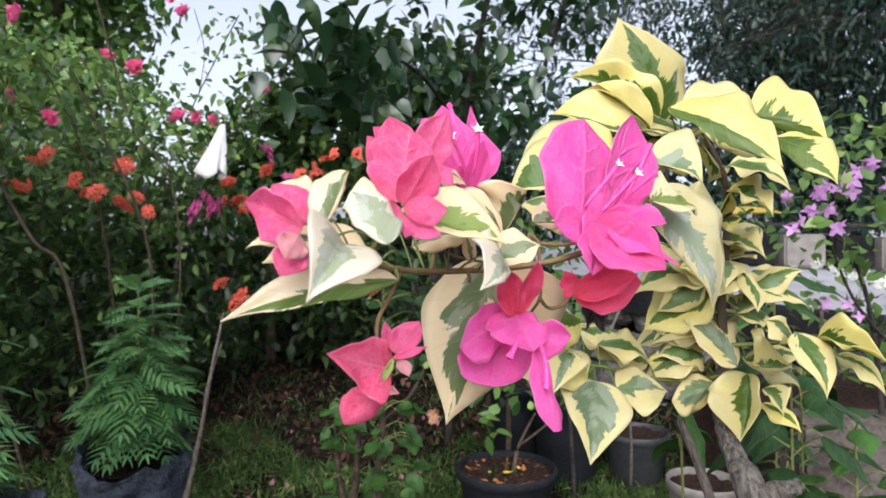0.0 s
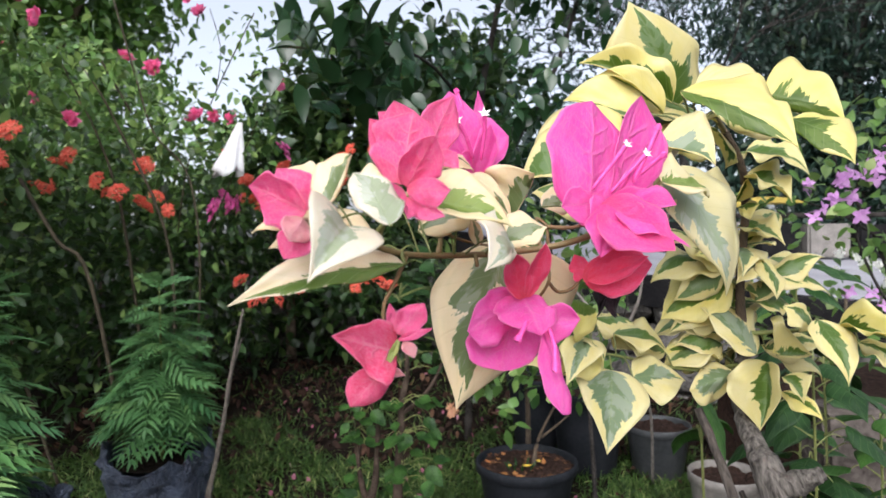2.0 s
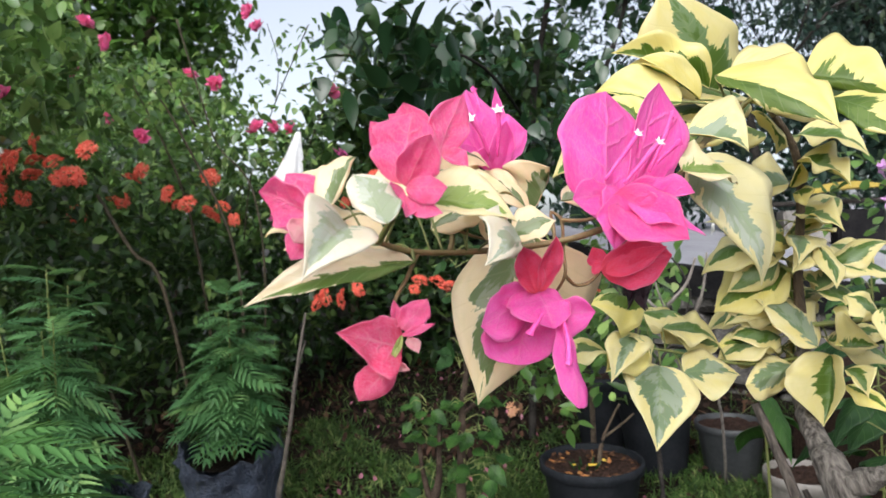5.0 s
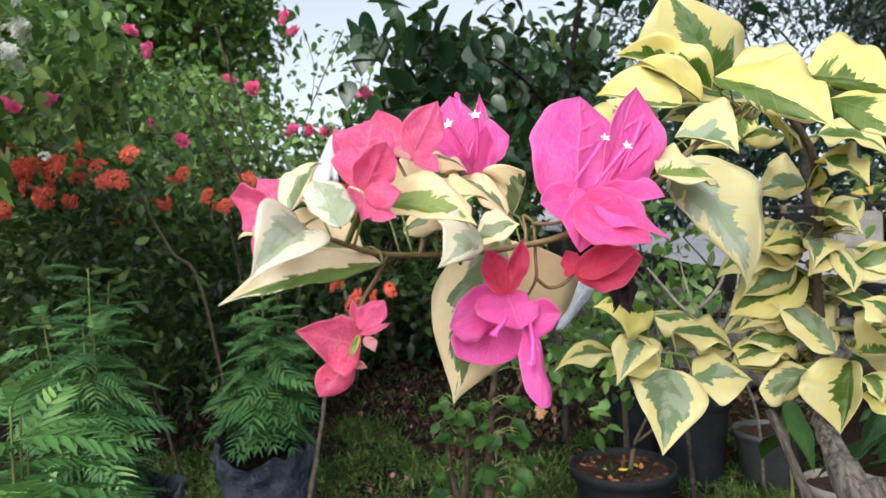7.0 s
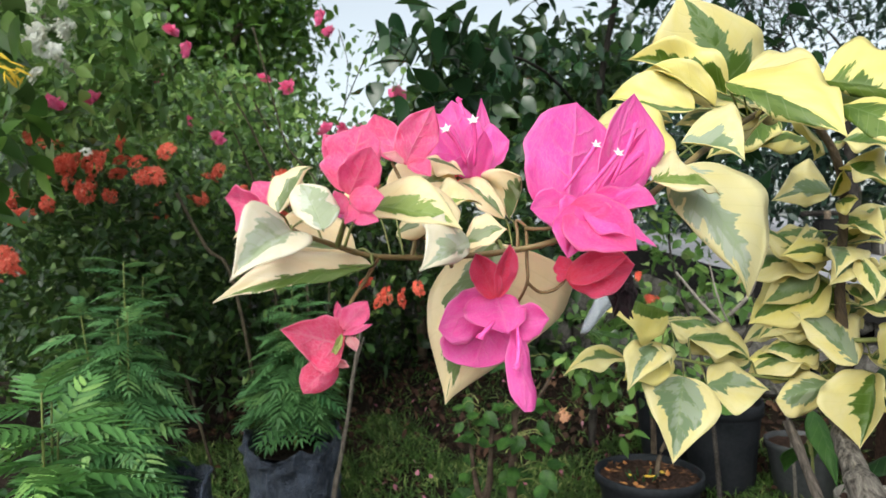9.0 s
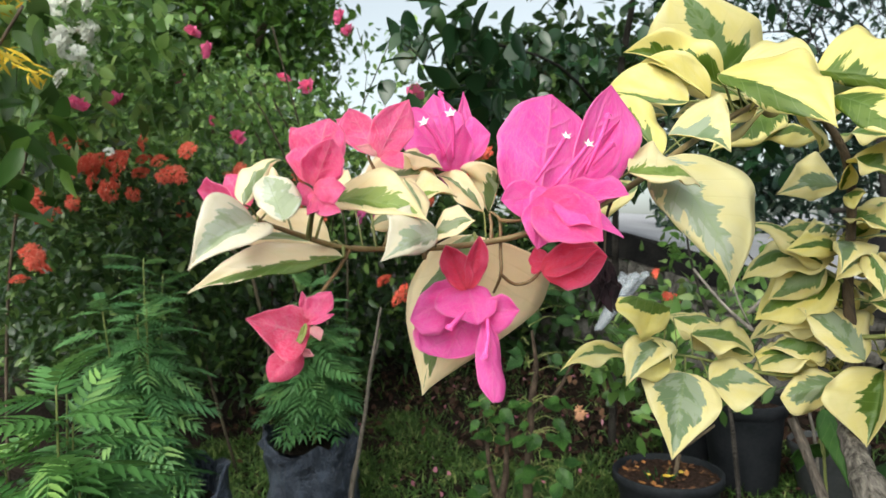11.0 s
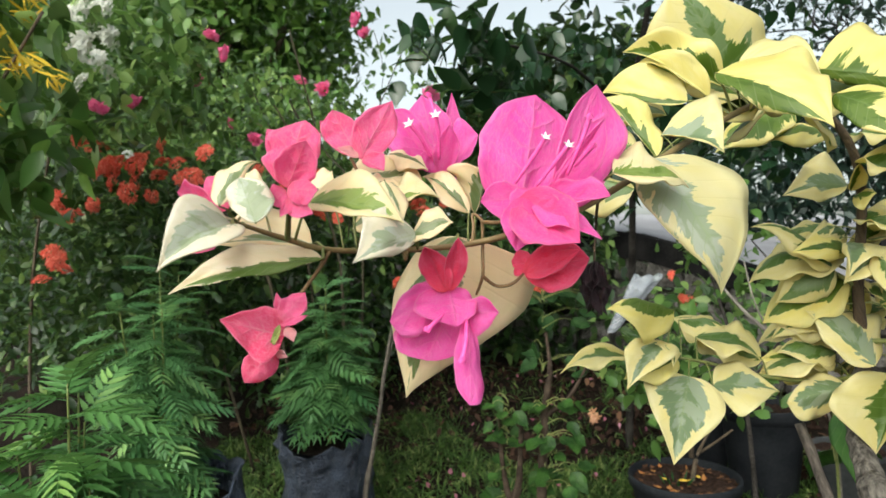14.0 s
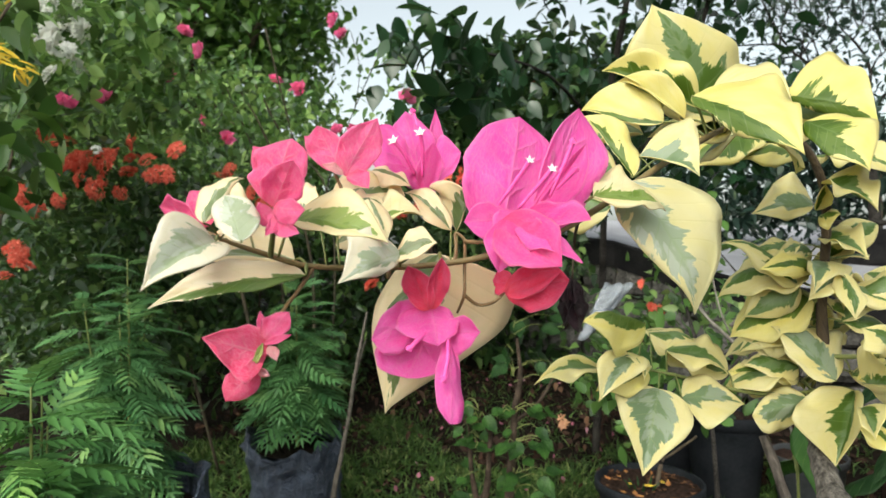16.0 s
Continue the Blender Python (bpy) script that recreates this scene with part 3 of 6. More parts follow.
def stem(points, radii, material=TWIG, name="stem", sides=9, bumps=0.12, label=""):
    if "stem" in name or "branch" in name or "twig" in name:
        for a, b in zip(points, points[1:]):
            STEM_NODES.extend(Vector(a).lerp(Vector(b), k / 6) for k in range(7))
    return under(part(name, tube_mesh(name, points, radii, sides, bumps), material, None, label), plant)


def leaf(base, tip, left, right, material=YELLOW, heart=0.35, **form):
    form.setdefault("wave", rng.uniform(0.08, 0.24))
    form.setdefault("cup", rng.uniform(-0.45, -0.1))
    form.setdefault("sag", rng.uniform(0.03, 0.1))
    form.setdefault("blunt", 0.62)
    form.setdefault("mucro", rng.uniform(0.6, 1.0))
    form.setdefault("fold", rng.uniform(0.05, 0.22))
    form.setdefault("crumple", 0.035)
    form.setdefault("curl", rng.uniform(0.03, 0.2))
    n = (Vector(tip) - Vector(base)).cross(Vector(right) - Vector(left)).normalized()
    if (n.z if abs(n.z) > 0.3 else -n.y) < 0:
        left, right = right, left
        form["shift"] = -form.get("shift", 0.0)
    ob = part("leaf", blade_mesh("leaf", base, tip, left, right, heart=heart, **form), material)
    near = min(STEM_NODES, key=lambda q: (q - Vector(base)).length)
    gap = (near - Vector(base)).length
    if 0.004 < gap < 0.05:
        mid = near.lerp(Vector(base), 0.5) + Vector((0, 0, 0.12 * gap))
        end = Vector(base).lerp(Vector(tip), 0.06)
        r = min(0.0011, max(0.0005, 0.016 * (Vector(tip) - Vector(base)).length))
        stem([near, mid, base, end], [r, 0.8 * r, 0.7 * r, 0.4 * r], GREEN_STALK, "petiole", 6, 0.0)
    return under(thicken(ob, 0.0005), plant)


def cluster(at, label):
    """An Empty that holds the bracts and florets of one flower."""
    ob = new("flower_cluster")
    ob.location = Vector(at) - plant.location
    ob.parent = plant
    ob["label"] = label
    return ob


def bract(parent, base, tip, material, width=0.03, face=(0, -1, 0), edges=None, **form):
    base, tip = Vector(base), Vector(tip)
    if edges is None:
        side = (tip - base).cross(Vector(face)).normalized() * width / 2
        mid = base.lerp(tip, 0.45)
        edges = (mid - side, mid + side)
    form.setdefault("blunt", 0.62)
    form.setdefault("margin", 0.12)
    form.setdefault("cup", rng.uniform(-0.3, 0.3))
    form.setdefault("wave", rng.uniform(0.08, 0.2))
    form.setdefault("mucro", 0.35)
    form.setdefault("fold", rng.choice([-1, 1]) * rng.uniform(0.03, 0.16))
    form.setdefault("crumple", 0.07)
    form.setdefault("sag", rng.uniform(-0.06, 0.1))
    form.setdefault("rows", 20)
    form.setdefault("cols", 14)
    ob = part("bract", blade_mesh("bract", base, tip, *edges, **form), material, parent)
    ob.matrix_parent_inverse = Matrix.Translation(parent.location + plant.location).inverted()
    return thicken(ob, 0.0003)


def floret(parent, base, tip, open_star=True, size=0.0042):
    """A slender tube that ends in a small white star or a closed bud."""
    base, tip = Vector(base), Vector(tip)
    inv = Matrix.Translation(parent.location + plant.location).inverted()
    d = (tip - base).normalized()
    mid = base.lerp(tip, 0.55) + Vector((0.0008, 0, 0.0008))
    tube = part("floret", tube_mesh("floret", [base, mid, tip], [0.0007, 0.0010, 0.0011], 7), TUBE, parent)
    tube.matrix_parent_inverse = inv
    d = (d + Vector((0, -1.3, 0.2))).normalized()
    x = d.cross(Vector((0.2, 0.3, 1))).normalized()
    y = d.cross(x)
    verts, faces = [tuple(tip + d * 0.0008)], []
    n = 10 if open_star else 5
    for j in range(n):
        a = 2 * math.pi * j / n
        r = size * (1.0 if j % 2 == 0 else 0.42) if open_star else 0.0018
        verts.append(tuple(tip + x * (r * math.cos(a)) + y * (r * math.sin(a)) + d * (0.0012 if j % 2 == 0 else 0.0002)))
    if not open_star:
        verts[0] = tuple(tip + d * 0.003)
    for j in range(n):
        faces.append((0, 1 + j, 1 + (j + 1) % n))
    mesh = bpy.data.meshes.new("star")
    mesh.from_pydata(verts, [], faces)
    star = part("star", mesh, STAR if open_star else TUBE, None)
    star.parent = tube
    thicken(star, 0.0004)


# woody trunk, upright stem and the arching branch
stem([(0.4, 0.6, 0.0), (0.375, 0.6, 0.3), (0.2984, 0.6144, 0.6054), (0.2905, 0.6347, 0.64), (0.289, 0.66, 0.67), (0.29, 0.68, 0.697), (0.301, 0.69, 0.725)], [0.024, 0.02, 0.0138, 0.0112, 0.0088, 0.0075, 0.0066], BARK, "trunk", 30, 0.3, "gnarled grey woody trunk")
stem([(0.299, 0.62, 0.615), (0.313, 0.595, 0.632), (0.328, 0.59, 0.64)], [0.014, 0.009, 0.005], BARK, "trunk_stub", 12, 0.5)
stem([(0.36, 0.6, 0.3), (0.285, 0.625, 0.53), (0.262, 0.635, 0.614), (0.243, 0.66, 0.68)], [0.0065, 0.0052, 0.0045, 0.004], DRYBARK, "dead_stem", 14, 0.4)
stem([(0.3, 0.62, 0.49), (0.295, 0.64, 0.56), (0.28, 0.65, 0.6)], [0.005, 0.0035, 0.0025], DRYBARK, "dead_stem", 9, 0.4)
stem([(0.301, 0.69, 0.725), (0.302, 0.695, 0.75), (0.3, 0.695, 0.8), (0.303, 0.69, 0.86), (0.3, 0.68, 0.9), (0.288, 0.665, 0.93), (0.268, 0.65, 0.955)], [0.0064, 0.0056, 0.0048, 0.0044, 0.004, 0.0036, 0.0033], STEMBARK, "upright_stem")
stem([(0.268, 0.65, 0.955), (0.23, 0.58, 0.958), (0.19, 0.5, 0.937), (0.15, 0.43, 0.908), (0.115, 0.36, 0.878), (0.09, 0.32, 0.86), (0.065, 0.303, 0.851), (0.045, 0.3, 0.847), (0.018, 0.292, 0.845), (-0.01, 0.27, 0.846), (-0.023, 0.256, 0.851), (-0.034, 0.236, 0.858)], [0.003, 0.0025, 0.0022, 0.002, 0.0018, 0.0016, 0.0015, 0.00145, 0.0014, 0.0013, 0.0012, 0.0008], TWIG, "arching_branch")
stem([(0.304, 0.69, 0.72), (0.26, 0.675, 0.715), (0.21, 0.66, 0.722), (0.165, 0.645, 0.735), (0.125, 0.64, 0.742)], [0.0026, 0.0022, 0.0018, 0.0015, 0.0011], GREEN_STALK, "side_twig")
stem([(0.304, 0.69, 0.75), (0.335, 0.67, 0.755), (0.37, 0.66, 0.76), (0.4, 0.65, 0.77)], [0.0026, 0.0021, 0.0016, 0.0011], GREEN_STALK, "side_twig")
stem([(0.3, 0.695, 0.8), (0.27, 0.7, 0.82), (0.24, 0.71, 0.83)], [0.0026, 0.0018, 0.0011], GREEN_STALK, "side_twig")
stem([(-0.01, 0.27, 0.846), (-0.014, 0.264, 0.836), (-0.018, 0.257, 0.827), (-0.017, 0.248, 0.818)], [0.0011, 0.0009, 0.0008, 0.0007], TWIG_RED, "flower_stalk", 8, 0.05)
stem([(-0.023, 0.256, 0.851), (-0.016, 0.246, 0.858), (-0.008, 0.235, 0.866)], [0.0014, 0.0012, 0.001], GREEN_STALK, "flower_stalk", 8, 0.05)
stem([(0.047, 0.3, 0.847), (0.047, 0.303, 0.855), (0.046, 0.305, 0.861), (0.05, 0.305, 0.8585), (0.051, 0.304, 0.855), (0.051, 0.303, 0.842), (0.051, 0.302, 0.832), (0.046, 0.308, 0.823)], [0.0009, 0.0008, 0.0007, 0.0008, 0.0008, 0.0008, 0.0008, 0.0006], TWIG_RED, "flower_stalk", 8, 0.05)
stem([(0.051, 0.303, 0.857), (0.062, 0.297, 0.8565), (0.074, 0.29, 0.86)], [0.001, 0.0009, 0.0008], TWIG_RED, "flower_stalk", 8, 0.05)
stem([(0.051, 0.302, 0.832), (0.056, 0.308, 0.827), (0.063, 0.312, 0.828), (0.069, 0.314, 0.834)], [0.0009, 0.0008, 0.0008, 0.0006], TWIG_RED, "flower_stalk", 8, 0.05)
stem([(0.002, 0.281, 0.846), (0.003, 0.283, 0.854), (-0.002, 0.292, 0.872), (-0.01, 0.292, 0.89)], [0.0013, 0.0011, 0.0009, 0.0007], TWIG, "flower_stalk", 8, 0.05)
stem([(0.018, 0.292, 0.845), (0.0185, 0.288, 0.8405), (0.0175, 0.288, 0.846)], [0.0009, 0.0009, 0.0006], TWIG, "spur", 8, 0.05)
stem([(0.004, 0.283, 0.855), (0.014, 0.286, 0.851), (0.024, 0.29, 0.849)], [0.0007, 0.0006, 0.0006], TWIG_RED, "spur", 8, 0.05)
stem([(0.1, 0.345, 0.866), (0.096, 0.375, 0.858), (0.094, 0.381, 0.836)], [0.0009, 0.0007, 0.0006], DARKBARK, "withered_stalk", 6, 0.05)
# leaves: base, tip and the two widest edges
leaf((-0.0254, 0.2211, 0.8565), (-0.0302, 0.1877, 0.84), (-0.0331, 0.2077, 0.8676), (-0.0112, 0.2049, 0.8511), PALE, heart=0.45, wave=0.06, blunt=0.55, mucro=0.8, cup=-0.3)
leaf((-0.032, 0.223, 0.864), (-0.027, 0.243, 0.883), (-0.038, 0.229, 0.875), (-0.028, 0.229, 0.871), PEACH)
leaf((-0.0109, 0.2645, 0.8423), (-0.0732, 0.2404, 0.8286), (-0.0419, 0.2535, 0.8488), (-0.0401, 0.2394, 0.8342), PEACHGREEN, heart=0.55, shift=0.62, blunt=0.7, mucro=0.7, cup=-0.25, wave=0.12)
leaf((-0.0232, 0.2771, 0.8488), (-0.0622, 0.2548, 0.8495), (-0.0437, 0.2772, 0.868), (-0.0398, 0.2627, 0.847), PEACH, heart=0.12, blunt=0.5, cup=-0.35)
leaf((-0.011, 0.255, 0.866), (0.032, 0.254, 0.856), (0.011, 0.26, 0.878), (0.009, 0.243, 0.86), LIME, heart=0.42, wave=0.08)
leaf((0.0312, 0.2698, 0.8514), (0.0205, 0.231, 0.8406), (0.0209, 0.2459, 0.8605), (0.0315, 0.2477, 0.8435), PALE, heart=0.5, shift=-0.1, blunt=0.6, mucro=0.8, cup=-0.3)
leaf((-0.0177, 0.3043, 0.8785), (0.0153, 0.3213, 0.8807), (-0.0022, 0.3204, 0.897), (0.003, 0.3053, 0.878), PEACH, heart=0.15, blunt=0.45, cup=-0.4)
leaf((-0.0064, 0.2851, 0.8557), (0.0184, 0.2833, 0.8604), (0.0015, 0.29, 0.867), (0.0115, 0.2787, 0.8549), PEACH, heart=0.2, blunt=0.5)
leaf((0.036, 0.334, 0.863), (0.009, 0.339, 0.884), (0.024, 0.337, 0.885), (0.025, 0.324, 0.869), PEACH, heart=0.25)
leaf((0.038, 0.338, 0.863), (0.047, 0.319, 0.883), (0.026, 0.338, 0.888), (0.043, 0.333, 0.871), PEACH)
leaf((0.035, 0.316, 0.851), (0.008, 0.31, 0.772), (-0.003, 0.328, 0.826), (0.07, 0.335, 0.825), PEACH, heart=0.36, wave=0.08, cup=-0.15, shift=-0.14)
leaf((0.1815, 0.5389, 0.9554), (0.1427, 0.5174, 1.0362), (0.1262, 0.5096, 0.9913), (0.2118, 0.5526, 0.993), YELLOW, heart=0.4, shift=0.05, wave=0.1, mucro=1.0, blunt=0.5, curl=0.05, cup=-0.3)
leaf((0.173, 0.5094, 0.955), (0.1056, 0.5256, 0.9917), (0.1609, 0.4975, 0.9877), (0.1344, 0.4988, 0.9722), OLIVE, heart=0.42, shift=-0.1, blunt=0.45, mucro=0.7, cup=-0.4)
leaf((0.1496, 0.4937, 0.9431), (0.0904, 0.5119, 0.9587), (0.1257, 0.501, 0.9739), (0.1305, 0.4923, 0.9425), OLIVE, heart=0.42, shift=0.55, wave=0.08, blunt=0.5, mucro=0.8, cup=-0.35)
leaf((0.166, 0.4676, 0.954), (0.2209, 0.4162, 0.9054), (0.2122, 0.4627, 0.9585), (0.1857, 0.4323, 0.9253), OLIVE, heart=0.42, shift=0.55, wave=0.2, blunt=0.5, mucro=0.8, cup=-0.3)
leaf((0.1773, 0.477, 0.951), (0.2259, 0.4677, 0.9464), (0.205, 0.4919, 0.9796), (0.2, 0.4638, 0.9466), YELLOW, heart=0.15, wave=0.06, blunt=0.42, mucro=0.3, cup=-0.4)
leaf((0.2237, 0.4727, 0.9517), (0.2676, 0.4479, 0.9258), (0.2541, 0.4934, 0.9803), (0.2451, 0.4577, 0.9343), OLIVE, heart=0.7, shift=0.45, wave=0.1, blunt=0.45, mucro=0.8, cup=-0.3)
leaf((0.226, 0.4374, 0.9276), (0.2504, 0.4093, 0.894), (0.2584, 0.4478, 0.93), (0.2309, 0.4172, 0.9062), OLIVE, heart=0.65, shift=0.5, wave=0.08, blunt=0.5, mucro=0.9)
leaf((0.1313, 0.4132, 0.9078), (0.1637, 0.4003, 0.8938), (0.1568, 0.42, 0.9295), (0.1479, 0.3989, 0.9028), SILVER, heart=0.5, shift=0.1, wave=0.08, blunt=0.5, mucro=0.6, cup=-0.35)
leaf((0.126, 0.368, 0.889), (0.158, 0.373, 0.818), (0.121, 0.356, 0.867), (0.171, 0.402, 0.876), MIST, heart=0.6, cup=-0.15, wave=0.06, blunt=0.5, mucro=0.9, shift=-0.3)
leaf((0.109, 0.325, 0.878), (0.143, 0.356, 0.872), (0.124, 0.356, 0.891), (0.128, 0.328, 0.872), LIME)
leaf((0.289, 0.733, 0.948), (0.229, 0.681, 0.937), (0.26, 0.723, 0.958), (0.251, 0.688, 0.93), OLIVE)
leaf((0.291, 0.685, 0.893), (0.233, 0.652, 0.884), (0.271, 0.691, 0.922), (0.262, 0.659, 0.879), SILVER)
leaf((0.304, 0.688, 0.94), (0.353, 0.657, 0.911), (0.331, 0.693, 0.955), (0.316, 0.639, 0.922), YELLOW)
leaf((0.296, 0.676, 0.911), (0.334, 0.653, 0.884), (0.336, 0.684, 0.924), (0.301, 0.636, 0.901), YELLOW)
leaf((0.15, 0.627, 0.725), (0.135, 0.58, 0.66), (0.112, 0.604, 0.72), (0.177, 0.594, 0.7), SILVER, heart=0.5, blunt=0.95, mucro=0.4, wave=0.12)
leaf((0.17, 0.624, 0.718), (0.225, 0.643, 0.711), (0.185, 0.65, 0.736), (0.191, 0.599, 0.701), SILVER, heart=0.45, blunt=0.7, wave=0.1)
leaf((0.141, 0.633, 0.739), (0.096, 0.593, 0.727), (0.104, 0.626, 0.753), (0.127, 0.6, 0.724), OLIVE)
leaf((0.1, 0.627, 0.739), (0.047, 0.554, 0.738), (0.077, 0.605, 0.756), (0.075, 0.542, 0.747), YELLOW)
leaf((0.284, 0.673, 0.712), (0.232, 0.652, 0.7), (0.261, 0.678, 0.721), (0.248, 0.655, 0.683), SILVER, heart=0.5, blunt=0.6, mucro=0.1)
leaf((0.326, 0.692, 0.719), (0.297, 0.645, 0.661), (0.261, 0.638, 0.704), (0.314, 0.638, 0.698), YELLOW)
leaf((0.304, 0.667, 0.732), (0.255, 0.687, 0.778), (0.313, 0.72, 0.771), (0.272, 0.66, 0.744), SILVER)
leaf((-0.01, 0.2149, 0.8564), (-0.0236, 0.2248, 0.8744), (-0.0226, 0.2157, 0.8661), (-0.0074, 0.2232, 0.8664), PALE, heart=0.8, blunt=0.5, cup=-0.2)
leaf((-0.016, 0.285, 0.868), (-0.038, 0.295, 0.873), (-0.028, 0.3, 0.887), (-0.025, 0.28, 0.865), PEACH)
leaf((0.006, 0.288, 0.862), (0.03, 0.306, 0.869), (0.012, 0.306, 0.881), (0.018, 0.287, 0.867), LIME, heart=0.3)
leaf((0.019, 0.285, 0.849), (0.016, 0.28, 0.861), (0.015, 0.28, 0.855), (0.021, 0.285, 0.855), PEACH)
leaf((-0.038, 0.244, 0.858), (-0.065, 0.244, 0.855), (-0.053, 0.249, 0.862), (-0.049, 0.239, 0.855), PEACH)
leaf((-0.04, 0.26, 0.869), (-0.065, 0.269, 0.878), (-0.052, 0.274, 0.884), (-0.047, 0.259, 0.873), PEACH)
leaf((-0.001, 0.317, 0.894), (0.018, 0.323, 0.885), (0.006, 0.33, 0.895), (0.011, 0.31, 0.884), PEACH, heart=0.2)
leaf((0.053, 0.341, 0.868), (0.073, 0.361, 0.873), (0.062, 0.361, 0.879), (0.065, 0.341, 0.865), PEACH)
leaf((0.164, 0.502, 0.9455), (0.114, 0.5149, 0.9773), (0.1547, 0.4964, 0.9737), (0.1463, 0.4872, 0.9573), OLIVE, heart=0.3, shift=0.3, blunt=0.5)
leaf((0.1284, 0.4546, 0.9007), (0.095, 0.4712, 0.9463), (0.1222, 0.4681, 0.9371), (0.1132, 0.4565, 0.9214), OLIVE, heart=0.5, shift=0.3, blunt=0.5)
leaf((0.118, 0.491, 0.901), (0.055, 0.511, 0.896), (0.081, 0.531, 0.941), (0.08, 0.491, 0.898), YELLOW, heart=0.5, wave=0.06)
leaf((0.136, 0.512, 0.938), (0.066, 0.541, 0.91), (0.1, 0.552, 0.963), (0.096, 0.511, 0.933), SILVER, heart=0.35, wave=0.06)
leaf((0.113, 0.471, 0.882), (0.063, 0.491, 0.886), (0.09, 0.491, 0.894), (0.085, 0.471, 0.866), YELLOW)
leaf((0.2507, 0.7044, 0.9683), (0.1798, 0.6646, 0.9277), (0.2164, 0.7081, 0.97), (0.2303, 0.6655, 0.937), OLIVE, heart=0.6, shift=0.2, blunt=0.5)
leaf((0.296, 0.686, 0.882), (0.309, 0.668, 0.883), (0.307, 0.678, 0.888), (0.298, 0.666, 0.87), OLIVE)
leaf((0.298, 0.697, 0.861), (0.326, 0.651, 0.842), (0.325, 0.692, 0.875), (0.305, 0.647, 0.853), YELLOW)
leaf((0.306, 0.688, 0.939), (0.283, 0.663, 0.933), (0.292, 0.675, 0.938), (0.289, 0.664, 0.928), YELLOW)
leaf((0.293, 0.685, 0.888), (0.297, 0.666, 0.91), (0.29, 0.664, 0.9), (0.303, 0.667, 0.896), OLIVE)
leaf((0.134, 0.632, 0.753), (0.137, 0.602, 0.737), (0.119, 0.629, 0.755), (0.143, 0.634, 0.746), YELLOW)
leaf((0.188, 0.684, 0.736), (0.136, 0.694, 0.769), (0.175, 0.712, 0.763), (0.154, 0.666, 0.75), YELLOW)
leaf((0.195, 0.706, 0.741), (0.215, 0.71, 0.746), (0.197, 0.726, 0.759), (0.207, 0.698, 0.742), OLIVE)
leaf((0.216, 0.679, 0.733), (0.16, 0.678, 0.752), (0.207, 0.708, 0.754), (0.182, 0.652, 0.734), YELLOW)
leaf((0.279, 0.703, 0.73), (0.21, 0.668, 0.718), (0.246, 0.716, 0.736), (0.25, 0.656, 0.726), YELLOW)
leaf((0.368, 0.721, 0.724), (0.321, 0.67, 0.733), (0.34, 0.705, 0.766), (0.333, 0.673, 0.73), OLIVE)
leaf((0.352, 0.653, 0.762), (0.314, 0.633, 0.784), (0.338, 0.643, 0.785), (0.312, 0.613, 0.768), YELLOW)
leaf((0.346, 0.633, 0.771), (0.352, 0.593, 0.716), (0.33, 0.613, 0.755), (0.37, 0.613, 0.755), YELLOW)
leaf((0.377, 0.654, 0.759), (0.396, 0.574, 0.751), (0.39, 0.634, 0.787), (0.368, 0.574, 0.765), OLIVE)
leaf((0.397, 0.654, 0.745), (0.406, 0.594, 0.719), (0.403, 0.624, 0.75), (0.381, 0.594, 0.736), YELLOW)
leaf((0.313, 0.633, 0.716), (0.308, 0.583, 0.703), (0.328, 0.613, 0.723), (0.298, 0.583, 0.714), YELLOW)
leaf((0.318, 0.643, 0.7), (0.34, 0.613, 0.68), (0.333, 0.623, 0.699), (0.317, 0.613, 0.689), OLIVE)
leaf((0.327, 0.673, 0.73), (0.352, 0.653, 0.734), (0.322, 0.663, 0.766), (0.338, 0.643, 0.733), YELLOW)
leaf((0.292, 0.705, 0.827), (0.211, 0.709, 0.803), (0.256, 0.749, 0.834), (0.244, 0.675, 0.808), YELLOW)
leaf((0.294, 0.706, 0.807), (0.222, 0.711, 0.763), (0.255, 0.749, 0.807), (0.263, 0.679, 0.766), OLIVE)
leaf((0.296, 0.726, 0.759), (0.221, 0.752, 0.734), (0.262, 0.76, 0.772), (0.247, 0.706, 0.746), YELLOW)
leaf((0.325, 0.692, 0.829), (0.278, 0.651, 0.805), (0.296, 0.686, 0.836), (0.295, 0.645, 0.81), SILVER)
leaf((0.309, 0.668, 0.83), (0.311, 0.638, 0.79), (0.298, 0.645, 0.81), (0.323, 0.65, 0.809), YELLOW)
leaf((0.298, 0.707, 0.83), (0.239, 0.654, 0.833), (0.276, 0.702, 0.851), (0.26, 0.658, 0.826), OLIVE)
leaf((0.351, 0.738, 0.827), (0.38, 0.713, 0.798), (0.379, 0.744, 0.834), (0.351, 0.697, 0.811), YELLOW)
leaf((0.303, 0.738, 0.77), (0.358, 0.75, 0.773), (0.337, 0.766, 0.781), (0.324, 0.722, 0.765), YELLOW)
leaf((0.307, 0.739, 0.799), (0.313, 0.73, 0.759), (0.295, 0.747, 0.775), (0.321, 0.732, 0.782), OLIVE)
leaf((0.311, 0.73, 0.841), (0.355, 0.759, 0.863), (0.331, 0.754, 0.864), (0.332, 0.714, 0.845), YELLOW)
leaf((0.29, 0.746, 0.733), (0.23, 0.733, 0.721), (0.266, 0.761, 0.738), (0.257, 0.718, 0.723), YELLOW)
leaf((0.139, 0.645, 0.782), (0.083, 0.594, 0.788), (0.112, 0.646, 0.786), (0.115, 0.605, 0.76), OLIVE, heart=0.4, wave=0.15)
